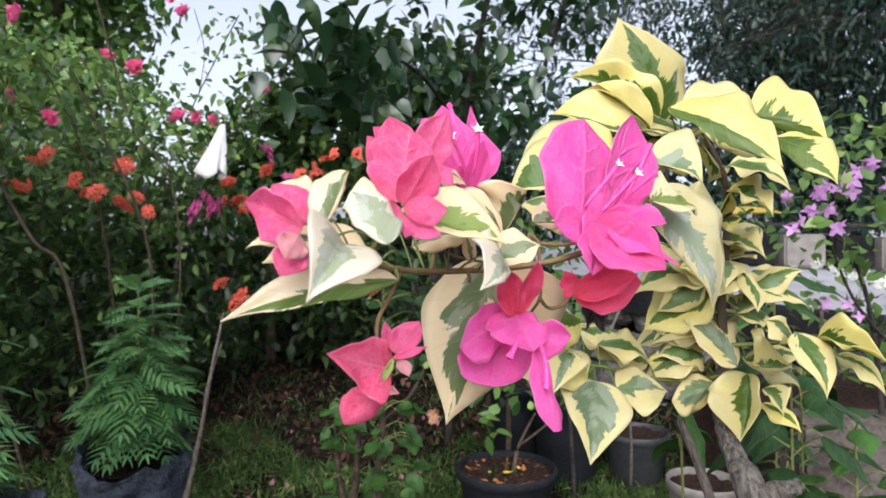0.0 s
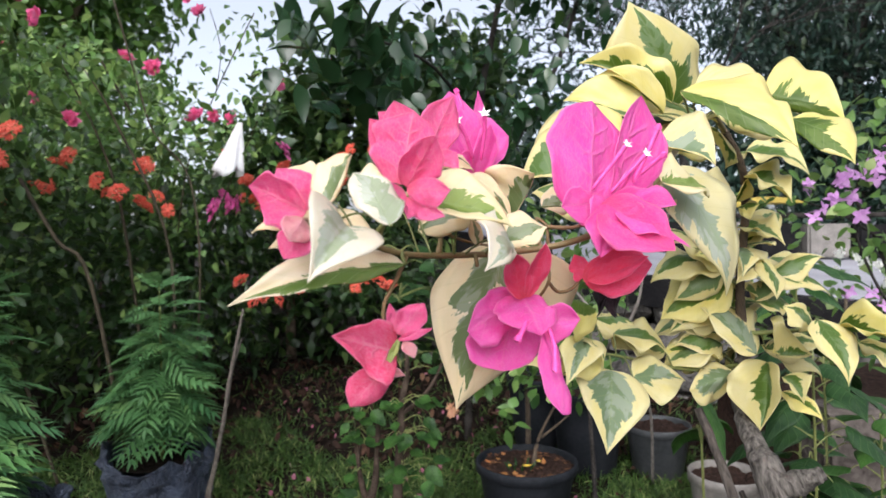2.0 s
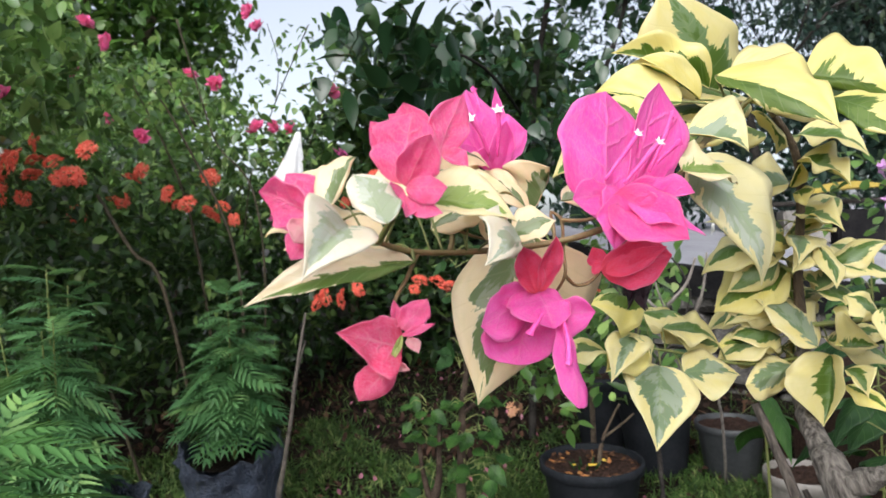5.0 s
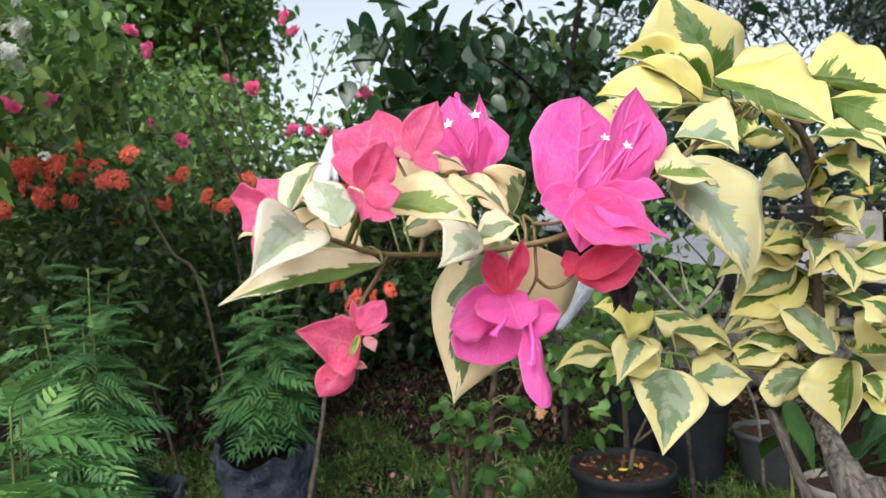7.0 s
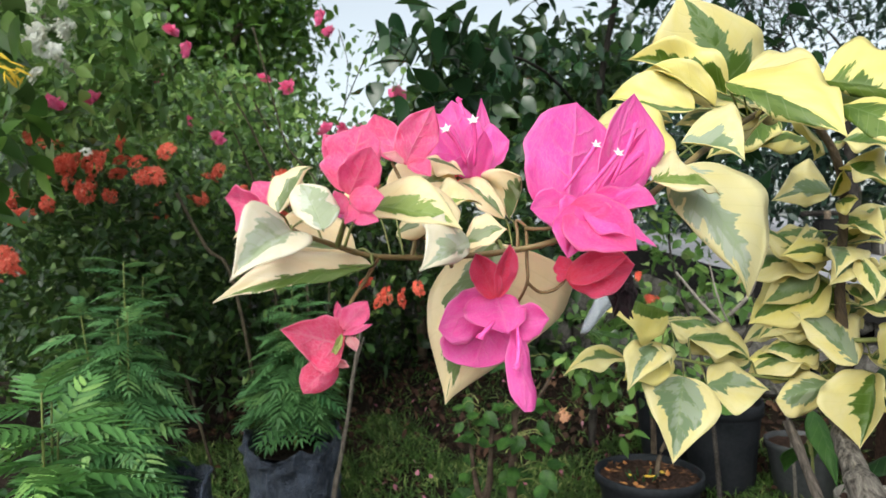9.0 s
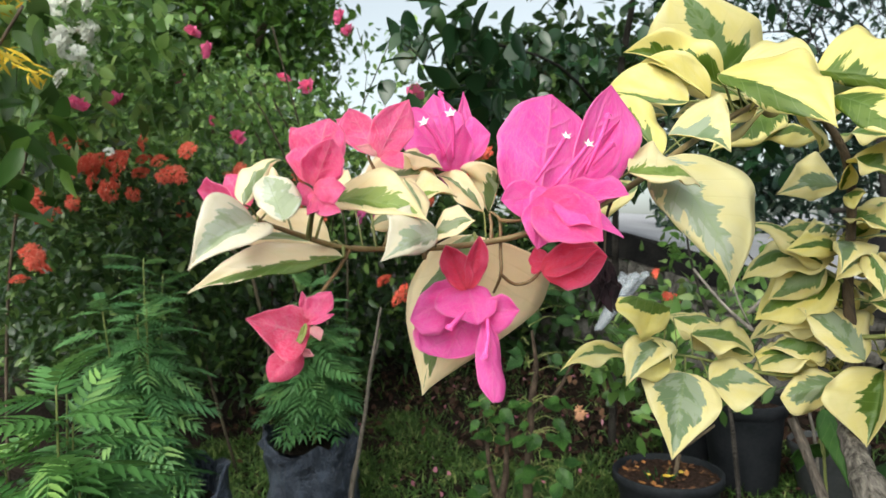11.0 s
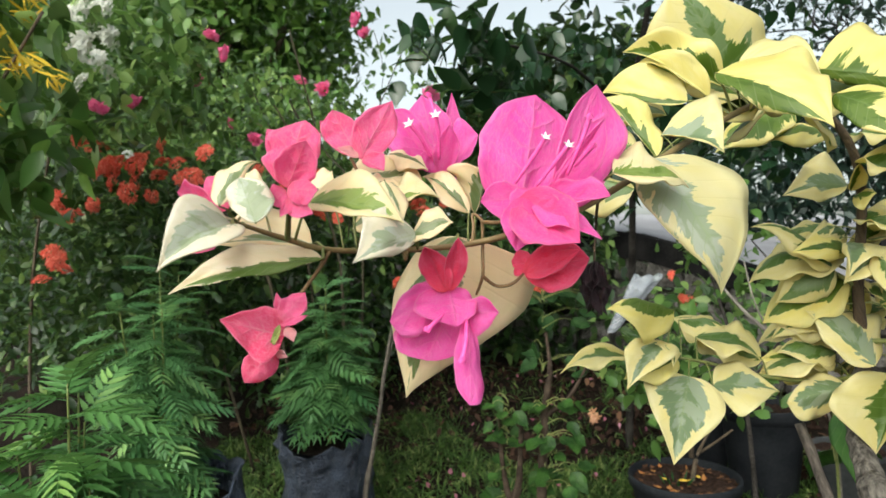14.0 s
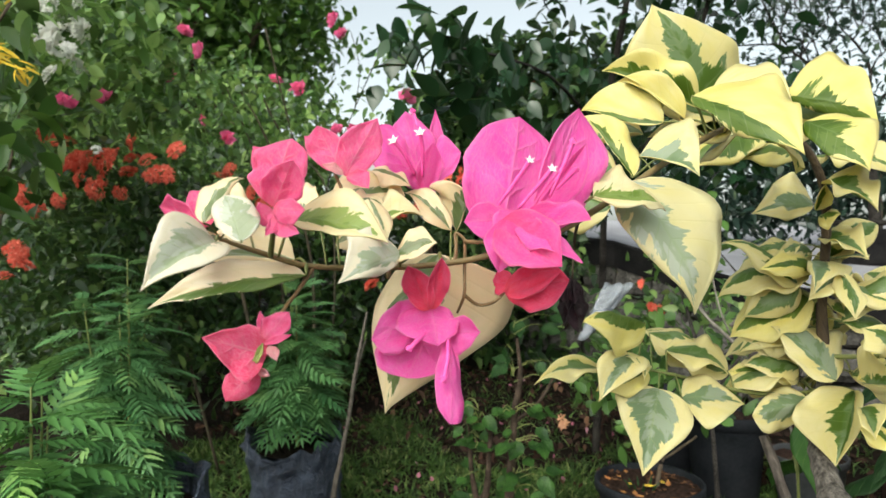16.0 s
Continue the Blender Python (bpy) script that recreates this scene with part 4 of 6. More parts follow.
leaf((0.126, 0.63, 0.754), (0.099, 0.578, 0.721), (0.098, 0.599, 0.754), (0.142, 0.614, 0.748), SILVER)
leaf((0.144, 0.678, 0.769), (0.187, 0.682, 0.76), (0.169, 0.697, 0.769), (0.16, 0.663, 0.749), YELLOW)
leaf((0.158, 0.651, 0.757), (0.213, 0.659, 0.735), (0.197, 0.696, 0.76), (0.174, 0.625, 0.747), YELLOW, heart=0.3)
leaf((0.28, 0.724, 0.718), (0.214, 0.681, 0.733), (0.252, 0.736, 0.732), (0.239, 0.679, 0.713), OLIVE)
leaf((0.293, 0.708, 0.748), (0.235, 0.709, 0.759), (0.272, 0.743, 0.766), (0.259, 0.696, 0.742), YELLOW)
leaf((0.293, 0.698, 0.84), (0.28, 0.64, 0.811), (0.283, 0.673, 0.835), (0.319, 0.674, 0.831), SILVER)
leaf((0.301, 0.732, 0.849), (0.253, 0.684, 0.841), (0.286, 0.738, 0.861), (0.276, 0.692, 0.83), YELLOW)
leaf((0.029, 0.269, 0.851), (0.047, 0.272, 0.856), (0.036, 0.282, 0.864), (0.04, 0.259, 0.85), PEACH, heart=0.4, cup=0.35, wave=0.05)
leaf((0.013, 0.279, 0.876), (0.027, 0.265, 0.855), (0.011, 0.268, 0.865), (0.024, 0.278, 0.867), PEACH, heart=0.1, wave=0.05)
leaf((-0.006, 0.294, 0.875), (0.013, 0.301, 0.874), (-0.0, 0.307, 0.882), (0.009, 0.289, 0.866), PEACH, heart=0.3)

# the leafy flush round the upright stem and the low twig
for k in range(26):
    z = 0.725 + 0.14 * ((k * 7) % 26) / 26
    a = k * 2.4
    out = Vector((math.cos(a), abs(math.sin(a)) * 0.8 - 0.15, rng.uniform(-0.5, 0.8)))
    base = Vector((0.302, 0.694, z)) + out * 0.022
    tip = base + out * rng.uniform(0.045, 0.072) - Vector((0, 0, rng.uniform(0.0, 0.03)))
    side = (tip - base).cross(Vector((rng.normal() * 0.7, -0.6, 1))).normalized() * rng.uniform(0.014, 0.022)
    mid = base.lerp(tip, 0.4)
    leaf(base, tip, mid + side, mid - side, YELLOW, heart=rng.uniform(0.3, 0.55))

for k in range(13):
    a = k * 2.4
    out = Vector((math.cos(a), 0.55 * math.sin(a), rng.uniform(-0.35, 0.25))).normalized()
    base = Vector((0.195 + 0.004 * k, 0.5 + 0.009 * k, 0.944 + 0.001 * k)) + out * 0.012
    tip = base + out * rng.uniform(0.05, 0.075) + Vector((0, 0, rng.uniform(-0.02, 0.01)))
    side = (tip - base).cross(Vector((rng.normal() * 0.5, -0.8, 1))).normalized() * rng.uniform(0.018, 0.026)
    mid = base.lerp(tip, 0.4)
    leaf(base, tip, mid + side, mid - side, YELLOW, heart=rng.uniform(0.3, 0.5), wave=0.08)

# bracts, flower by flower
f = cluster((-0.05, 0.235, 0.862), "deep pink bud bracts")
bract(f, (-0.042, 0.234, 0.862), (-0.063, 0.236, 0.872), CORAL, edges=((-0.053, 0.234, 0.857), (-0.053, 0.23, 0.876)), cup=-0.3)
bract(f, (-0.041, 0.24, 0.864), (-0.056, 0.246, 0.879), CORAL, 0.016, (0.2, -1, 0.1), cup=0.2)
bract(f, (-0.042, 0.232, 0.857), (-0.048, 0.226, 0.846), CORAL, 0.013, (0.1, -1, 0.1))
bract(f, (-0.043, 0.234, 0.86), (-0.045, 0.222, 0.852), BLUSH, 0.012, (0.6, -1, 0.3))
f = cluster((-0.004, 0.23, 0.868), "coral pink papery bracts on a green stalk")
bract(f, (-0.0085, 0.2334, 0.8712), (-0.004, 0.2412, 0.898), CORAL, edges=((-0.0192, 0.2359, 0.8879), (0.0041, 0.2378, 0.8846)), blunt=0.4, mucro=0.3, cup=-0.3, fold=0.14)
bract(f, (-0.0105, 0.2358, 0.8719), (-0.0196, 0.2378, 0.8952), CORAL, edges=((-0.0185, 0.2362, 0.8825), (-0.0101, 0.2391, 0.8906)), blunt=0.6, mucro=0.4, cup=0.2)
bract(f, (-0.0059, 0.2301, 0.8699), (0.0043, 0.2272, 0.8871), CORAL, edges=((-0.0069, 0.2233, 0.8793), (0.0056, 0.232, 0.8751)), blunt=0.5, mucro=0.3, cup=-0.35)
bract(f, (-0.0059, 0.2301, 0.8694), (0.0092, 0.2269, 0.8683), CORAL, edges=((0.0023, 0.2287, 0.8729), (0.0034, 0.227, 0.8624)), blunt=0.6, cup=0.25)
bract(f, (-0.0075, 0.2316, 0.8696), (-0.0108, 0.2262, 0.8641), CORAL, edges=((-0.0115, 0.2281, 0.871), (-0.0064, 0.2278, 0.8625)), blunt=0.6, cup=0.2)
bract(f, (-0.0061, 0.23, 0.8662), (0.0072, 0.2263, 0.8595), CORAL, edges=((0.0016, 0.2285, 0.8643), (-0.001, 0.2255, 0.8583)), blunt=0.6)
bract(f, (-0.0061, 0.23, 0.8658), (-0.005, 0.223, 0.8587), CORAL, edges=((-0.0067, 0.2266, 0.8629), (-0.0019, 0.2273, 0.8613)), blunt=0.6)
f = cluster((-0.005, 0.294, 0.892), "coral pink young bracts, pale veined")
bract(f, (-0.0037, 0.2859, 0.8902), (-0.0162, 0.2867, 0.9123), CORAL, edges=((-0.0201, 0.2822, 0.9011), (-0.005, 0.2886, 0.9056)), blunt=0.6, cup=-0.3)
bract(f, (-0.0014, 0.2846, 0.8877), (0.0094, 0.2989, 0.9165), CORAL, edges=((-0.0048, 0.2876, 0.9049), (0.0105, 0.2973, 0.8987)), blunt=0.5, mucro=0.4, cup=-0.3)
bract(f, (0.0005, 0.2832, 0.8874), (0.0114, 0.2828, 0.8814), CORAL, edges=((0.01, 0.2854, 0.8898), (0.0035, 0.281, 0.8837)), blunt=0.7)
bract(f, (-0.0008, 0.2816, 0.8879), (-0.0098, 0.2784, 0.8926), BLUSH, edges=((-0.0046, 0.2813, 0.8933), (-0.0044, 0.2793, 0.8887)), blunt=0.8)
bract(f, (-0.0046, 0.2877, 0.8899), (-0.0234, 0.2874, 0.9078), CORAL, edges=((-0.0206, 0.2862, 0.8984), (-0.0154, 0.2902, 0.9074)), blunt=0.8)
f = cluster((0.02, 0.335, 0.892), "magenta bracts with white star florets")
bract(f, (0.0182, 0.3435, 0.8874), (0.006, 0.3485, 0.9303), MAGENTA, edges=((-0.003, 0.3402, 0.9034), (0.0244, 0.3499, 0.9099)), blunt=0.45, mucro=0.4, cup=-0.2)
bract(f, (0.0213, 0.3393, 0.8867), (0.0372, 0.3512, 0.9063), MAGENTA, edges=((0.0253, 0.3512, 0.9164), (0.0336, 0.3437, 0.8937)), blunt=0.6, cup=-0.2)
bract(f, (0.0167, 0.3387, 0.8889), (-0.0044, 0.3301, 0.9196), MAGENTA, edges=((-0.0027, 0.3276, 0.8955), (0.0062, 0.3359, 0.9164)), blunt=0.55, cup=0.2)
bract(f, (0.0205, 0.3475, 0.8933), (0.0213, 0.3561, 0.932), MAGENTA, edges=((0.0182, 0.3508, 0.9148), (0.0273, 0.354, 0.9128)), blunt=0.9)
bract(f, (0.0204, 0.3369, 0.8847), (0.0271, 0.3328, 0.9094), MAGENTA, edges=((0.0182, 0.3318, 0.8973), (0.0308, 0.3363, 0.8955)), blunt=0.6, cup=-0.4)
bract(f, (0.019, 0.3364, 0.8866), (0.0101, 0.3258, 0.8918), MAGENTA, edges=((0.0153, 0.3297, 0.8964), (0.0138, 0.3282, 0.8863)), blunt=0.7)
floret(f, (0.0218, 0.3299, 0.8913), (0.0237, 0.321, 0.9126), True, 0.0034)
floret(f, (0.0179, 0.3285, 0.8921), (0.0103, 0.3183, 0.9088), True, 0.0034)
floret(f, (0.0154, 0.3478, 0.9034), (0.0102, 0.35, 0.9298), False)
f = cluster((0.085, 0.29, 0.87), "large magenta papery bracts with small white florets")
bract(f, (0.0697, 0.3014, 0.8609), (0.0748, 0.3188, 0.917), MAGENTA, edges=((0.0518, 0.2982, 0.8854), (0.0897, 0.3222, 0.8891)), blunt=0.29, mucro=0.0, cup=-0.35, wave=0.06, fold=0.1, crumple=0.05)
bract(f, (0.0838, 0.3128, 0.8605), (0.1019, 0.3327, 0.9221), MAGENTA, edges=((0.0873, 0.3212, 0.9003), (0.1141, 0.3361, 0.8935)), blunt=0.52, mucro=0.4, cup=-0.25, wave=0.06, crumple=0.05)
bract(f, (0.0777, 0.3031, 0.8674), (0.1092, 0.3037, 0.866), MAGENTA, edges=((0.101, 0.3061, 0.875), (0.0901, 0.298, 0.8633)), blunt=0.8, cup=0.3)
bract(f, (0.0814, 0.3076, 0.8666), (0.1065, 0.3164, 0.9022), MAGENTA, edges=((0.0893, 0.3093, 0.8836), (0.1034, 0.3122, 0.8796)), blunt=0.6, cup=0.3)
bract(f, (0.0729, 0.3004, 0.8676), (0.0551, 0.2867, 0.8653), MAGENTA, edges=((0.0615, 0.2931, 0.8741), (0.0652, 0.2892, 0.8571)), blunt=0.5, cup=-0.2)
bract(f, (0.0782, 0.3001, 0.8646), (0.0674, 0.2879, 0.858), MAGENTA, edges=((0.0694, 0.2928, 0.8704), (0.0776, 0.2915, 0.854)), blunt=0.5, cup=-0.3)
floret(f, (0.0695, 0.2928, 0.873), (0.0839, 0.2904, 0.8915), True, 0.0023)
floret(f, (0.078, 0.2958, 0.8714), (0.0931, 0.2936, 0.8879), True, 0.0025)
floret(f, (0.0903, 0.3055, 0.8765), (0.1011, 0.3038, 0.9006), False)
floret(f, (0.0936, 0.3055, 0.8802), (0.1024, 0.3012, 0.8878), False)
f = cluster((0.075, 0.287, 0.855), "bright pink folded bracts")
bract(f, (0.072, 0.288, 0.866), (0.099, 0.274, 0.846), HOTPINK, 0.028, (0.1, -1, 0.4), blunt=0.65, cup=0.3, sag=0.1)
bract(f, (0.074, 0.287, 0.866), (0.071, 0.284, 0.843), MAGENTA, 0.016, (0.4, -1, 0.1), blunt=0.6, cup=0.4)
bract(f, (0.078, 0.29, 0.864), (0.107, 0.28, 0.847), MAGENTA, 0.018, (0.2, -0.6, 1), blunt=0.9, cup=0.2)
bract(f, (0.078, 0.289, 0.866), (0.085, 0.285, 0.85), HOTPINK, 0.02, (-0.3, -1, 0.1), blunt=0.7)
f = cluster((0.075, 0.31, 0.836), "rose red lower bracts")
bract(f, (0.068, 0.312, 0.833), (0.099, 0.307, 0.839), ROSE_RED, edges=((0.086, 0.306, 0.848), (0.085, 0.309, 0.8245)), blunt=0.55, cup=-0.3)
bract(f, (0.07, 0.31, 0.832), (0.096, 0.302, 0.843), ROSE_RED, 0.014, (0.1, -0.7, 0.7), blunt=0.7, cup=0.2)
bract(f, (0.069, 0.314, 0.834), (0.065, 0.316, 0.844), ROSE_RED, 0.01, (0.3, -1, 0))
bract(f, (0.068, 0.312, 0.833), (0.064, 0.312, 0.836), ROSE_RED, 0.007, (0, -1, 0.3))
f = cluster((0.042, 0.312, 0.815), "hanging magenta bracts with pink floret tubes")
bract(f, (0.0383, 0.3015, 0.825), (0.0282, 0.2859, 0.7951), MAGENTA, edges=((0.0483, 0.298, 0.8076), (0.0137, 0.2847, 0.8061)), blunt=0.4, mucro=0.1, cup=-0.35, wave=0.06, fold=0.06, crumple=0.05)
bract(f, (0.038, 0.2973, 0.8253), (0.014, 0.2787, 0.8132), MAGENTA, edges=((0.0241, 0.2884, 0.8294), (0.0247, 0.2816, 0.8061)), blunt=0.48, mucro=0.3, cup=-0.25)
bract(f, (0.0378, 0.2922, 0.827), (0.0448, 0.2796, 0.8111), MAGENTA, edges=((0.0253, 0.2787, 0.8204), (0.0517, 0.2881, 0.8203)), blunt=0.42, mucro=0.2, cup=-0.4)
bract(f, (0.0428, 0.29, 0.8161), (0.0623, 0.2858, 0.8169), MAGENTA, edges=((0.0551, 0.2862, 0.8239), (0.0513, 0.2859, 0.8066)), blunt=0.6, cup=0.25)
bract(f, (0.0468, 0.2894, 0.8151), (0.0523, 0.2713, 0.7798), MAGENTA, edges=((0.0451, 0.2757, 0.7943), (0.0561, 0.2787, 0.7862)), blunt=0.38, mucro=0.3, cup=-0.3, wave=0.16)
floret(f, (0.0395, 0.2817, 0.8175), (0.0346, 0.2719, 0.811), False)
floret(f, (0.0487, 0.282, 0.8136), (0.0495, 0.2722, 0.7987), False)
bract(f, (0.038, 0.2872, 0.8259), (0.0327, 0.2751, 0.8462), ROSE_RED, edges=((0.0295, 0.2781, 0.8355), (0.0412, 0.2812, 0.8391)), blunt=0.5, mucro=0.3, cup=0.25)
bract(f, (0.0395, 0.2877, 0.8263), (0.0472, 0.2782, 0.8497), ROSE_RED, edges=((0.0401, 0.2808, 0.8381), (0.0494, 0.2841, 0.8393)), blunt=0.55, mucro=0.3, cup=0.25)
f = cluster((-0.015, 0.235, 0.818), "drooping pink buds with pale bract tips")
bract(f, (-0.0108, 0.2329, 0.8128), (-0.0305, 0.2195, 0.8205), CRIMSON, edges=((-0.0153, 0.2291, 0.825), (-0.0141, 0.2211, 0.8038)), blunt=1.0, mucro=0.3, fold=0.3, cup=-0.15, crumple=0.08, wave=0.12)
bract(f, (-0.0146, 0.2326, 0.8072), (-0.0265, 0.2284, 0.7947), CRIMSON, edges=((-0.0272, 0.2292, 0.8038), (-0.0153, 0.2313, 0.7981)), blunt=0.55, mucro=0.3, cup=-0.3)
bract(f, (-0.0098, 0.2289, 0.8195), (-0.0006, 0.2321, 0.8297), CORAL, edges=((-0.0097, 0.23, 0.827), (-0.0004, 0.2312, 0.8227)), blunt=0.55, mucro=0.4, cup=-0.3)
bract(f, (-0.0116, 0.2304, 0.8201), (-0.0126, 0.2311, 0.8299), CORAL, edges=((-0.0139, 0.2306, 0.8251), (-0.0096, 0.2311, 0.825)), blunt=0.8)
bract(f, (-0.0097, 0.229, 0.8175), (0.0022, 0.2289, 0.8214), CORAL, edges=((-0.0035, 0.229, 0.8211), (-0.0029, 0.2282, 0.8181)), blunt=0.8)
bract(f, (-0.008, 0.2296, 0.8165), (-0.0041, 0.2288, 0.8112), BLUSH, edges=((-0.008, 0.2285, 0.8137), (-0.0031, 0.2292, 0.8148)), blunt=0.8)
bract(f, (-0.0145, 0.2316, 0.8074), (-0.0076, 0.2298, 0.8051), BLUSH, edges=((-0.0117, 0.2304, 0.8046), (-0.0102, 0.2299, 0.8077)), blunt=0.8)
bract(f, (-0.0096, 0.228, 0.8178), (-0.0143, 0.2285, 0.8086), GREENBUD, edges=((-0.0123, 0.227, 0.8141), (-0.0102, 0.2278, 0.8126)))
f = cluster((0.094, 0.381, 0.825), "withered blackish bracts hanging on a dry stalk")
for k in range(7):
    a = k * 0.9
    bract(f, (0.094, 0.381, 0.836), (0.094 + 0.006 * math.cos(a), 0.381 + 0.006 * math.sin(a), 0.806 + 0.003 * (k % 3)), DEAD, 0.0145, (math.cos(a), math.sin(a), 0.1), cup=-0.8, wave=0.4, blunt=0.5)

# ---- garden things ----
def pot(name, place, radius, height, material, label, soil=True, ribs=0):
    """A tapered pot with a rolled rim and soil."""
    ob = thing(name, place, label, "pot", "plant pots on the grass")
    r, h = radius, height
    prof = [(r * 0.72, 0), (r * 0.74, 0.004), (r * 0.93, h * 0.84), (r * 0.94, h * 0.85), (r * 1.0, h * 0.86), (r * 1.0, h * 0.985), (r * 0.985, h), (r * 0.955, h), (r * 0.94, h * 0.985), (r * 0.9, h * 0.8), (r * 0.7, 0.01)]
    part("body", lathe("body", prof, 48), material, ob)
    if soil:
        bm = bmesh.new()
        bmesh.ops.create_grid(bm, x_segments=28, y_segments=28, size=r * 0.92)
        for v in bm.verts:
            x, y = v.co.x / (r * 0.92), v.co.y / (r * 0.92)
            v.co.x, v.co.y = x * math.sqrt(1 - y * y / 2) * r * 0.92, y * math.sqrt(1 - x * x / 2) * r * 0.92
            v.co.z = h * 0.9 + 0.012 * noise.noise(v.co * 28) + 0.006 * noise.noise(v.co * 90)
        s = part("soil", bm, SOIL, ob, "crumbly brown soil with fallen leaf bits")
        smooth(s.data)
    return ob


def scatter_chips(parent, material, n, radius, z, size, name):
    for k in range(n):
        a, r = rng.uniform(0, 6.28), radius * math.sqrt(rng.uniform())
        p = Vector((r * math.cos(a), r * math.sin(a), z + 0.008))
        d = Vector((rng.normal(), rng.normal(), 0.15)).normalized() * size * rng.uniform(0.6, 1.2)
        side = d.cross(Vector((0, 0, 1))) * 0.3
        part(name, blade_mesh(name, p, p + d, p + d * 0.45 - side, p + d * 0.45 + side, sag=0.15, rows=5, cols=4), material, parent)


LITTER = plain("brown_litter", (0.06, 0.03, 0.018), (0.24, 0.12, 0.06), 50, 0.9, 0.4, gloss=0.12)
DRYLEAF = plain("dry_leaf", (0.3, 0.1, 0.03), (0.45, 0.22, 0.06), 60, 0.8, 0.3)
YLEAF = plain("yellow_fallen_leaf", (0.6, 0.4, 0.03), (0.7, 0.5, 0.08), 60, 0.7, 0.3)
def herb_mat(name, a, b):
    """A broad green blade with pale veins."""
    m = Nodes(name)
    uv = m.tree.nodes.new("ShaderNodeUVMap")
    uv.uv_map = "blade"
    sep = m.tree.nodes.new("ShaderNodeSeparateXYZ")
    m.link(uv.outputs[0], sep.inputs[0])
    bv = m.math("ABSOLUTE", sep.outputs[1])
    lat = m.math("SINE", m.math("MULTIPLY", m.math("SUBTRACT", sep.outputs[0], m.math("MULTIPLY", bv, 0.25)), 42.0))
    vein = m.math("MAXIMUM", m.ramp(lat, 0.88, 1.0), m.ramp(bv, 0.06, 0.0))
    col = m.mix(m.ramp(m.noise(30.0, 3, m.coord()), 0.35, 0.65), a, b)
    m.link(m.mix(m.math("MULTIPLY", vein, 0.14), col, (0.25, 0.36, 0.12)), m.bsdf.inputs["Base Color"])
    m.bsdf.inputs["Roughness"].default_value = 0.45
    m.bsdf.inputs["Specular IOR Level"].default_value = 0.28
    m.bump(m.math("MULTIPLY", vein, -1.0), 0.5, 0.001)
    m.thin(col, 0.25)
    return m.mat


HERB = herb_mat("fresh_broad_leaf", (0.028, 0.09, 0.016), (0.06, 0.15, 0.028))
HERBDARK = herb_mat("dark_broad_leaf", (0.014, 0.045, 0.012), (0.03, 0.08, 0.02))
GOLDC = plain("yellow_canvas", (0.3, 0.22, 0.03), (0.4, 0.3, 0.06), 8, 0.7, 0.2)

p = pot("plant_pot", (0.174, 1.88, 0.02), 0.148, 0.19, POTBLACK, "round black plastic pot of brown soil on the grass")
scatter_chips(p, DRYLEAF, 10, 0.125, 0.172, 0.024, "dry_leaf")
scatter_chips(p, LITTER, 45, 0.13, 0.17, 0.022, "leaf_litter")
scatter_chips(p, YLEAF, 3, 0.11, 0.175, 0.03, "yellow_leaf")
part("seedling_stem", tube_mesh("seedling_stem", [(0.02, 0.0, 0.16), (0.03, 0.01, 0.22), (0.05, 0.02, 0.27), (0.09, 0.03, 0.34)], [0.007, 0.006, 0.004, 0.003], 8, 0.2), DARKBARK, p)
part("seedling_stem", tube_mesh("seedling_stem", [(0.045, 0.013, 0.25), (0.09, 0.0, 0.29), (0.125, 0.0, 0.32)], [0.004, 0.0035, 0.003], 8, 0.2), DARKBARK, p)
for k in range(8):
    a = k * 2.4
    q = Vector((-0.02 + 0.03 * math.cos(a), -0.03 + 0.025 * math.sin(a), 0.17))
    e = q + Vector((0.02 * math.cos(a), 0.02 * math.sin(a), rng.uniform(0.015, 0.035)))
    sd = Vector((-math.sin(a), math.cos(a), 0)) * 0.0035
    part("weed_leaf", blade_mesh("weed_leaf", q, e, q.lerp(e, 0.5) - sd, q.lerp(e, 0.5) + sd, sag=0.15, rows=6, cols=4), HERBDARK, p)
pot("plant_pot", (0.65, 2.21, 0.05), 0.11, 0.17, POTGREY, "grey plastic pot standing behind the bougainvillea")
pot("plant_pot", (0.42, 2.25, 0.05), 0.13, 0.28, POTBLACK, "tall black plastic pot in the shade")
pot("plant_pot", (0.27, 2.4, 0.07), 0.12, 0.28, POTBLACK, "tall black plastic pot in the shade")
pot("plant_pot", (0.71, 1.78, 0.01), 0.1, 0.2, POTCREAM, "pale cream plastic pot with soil and petals")


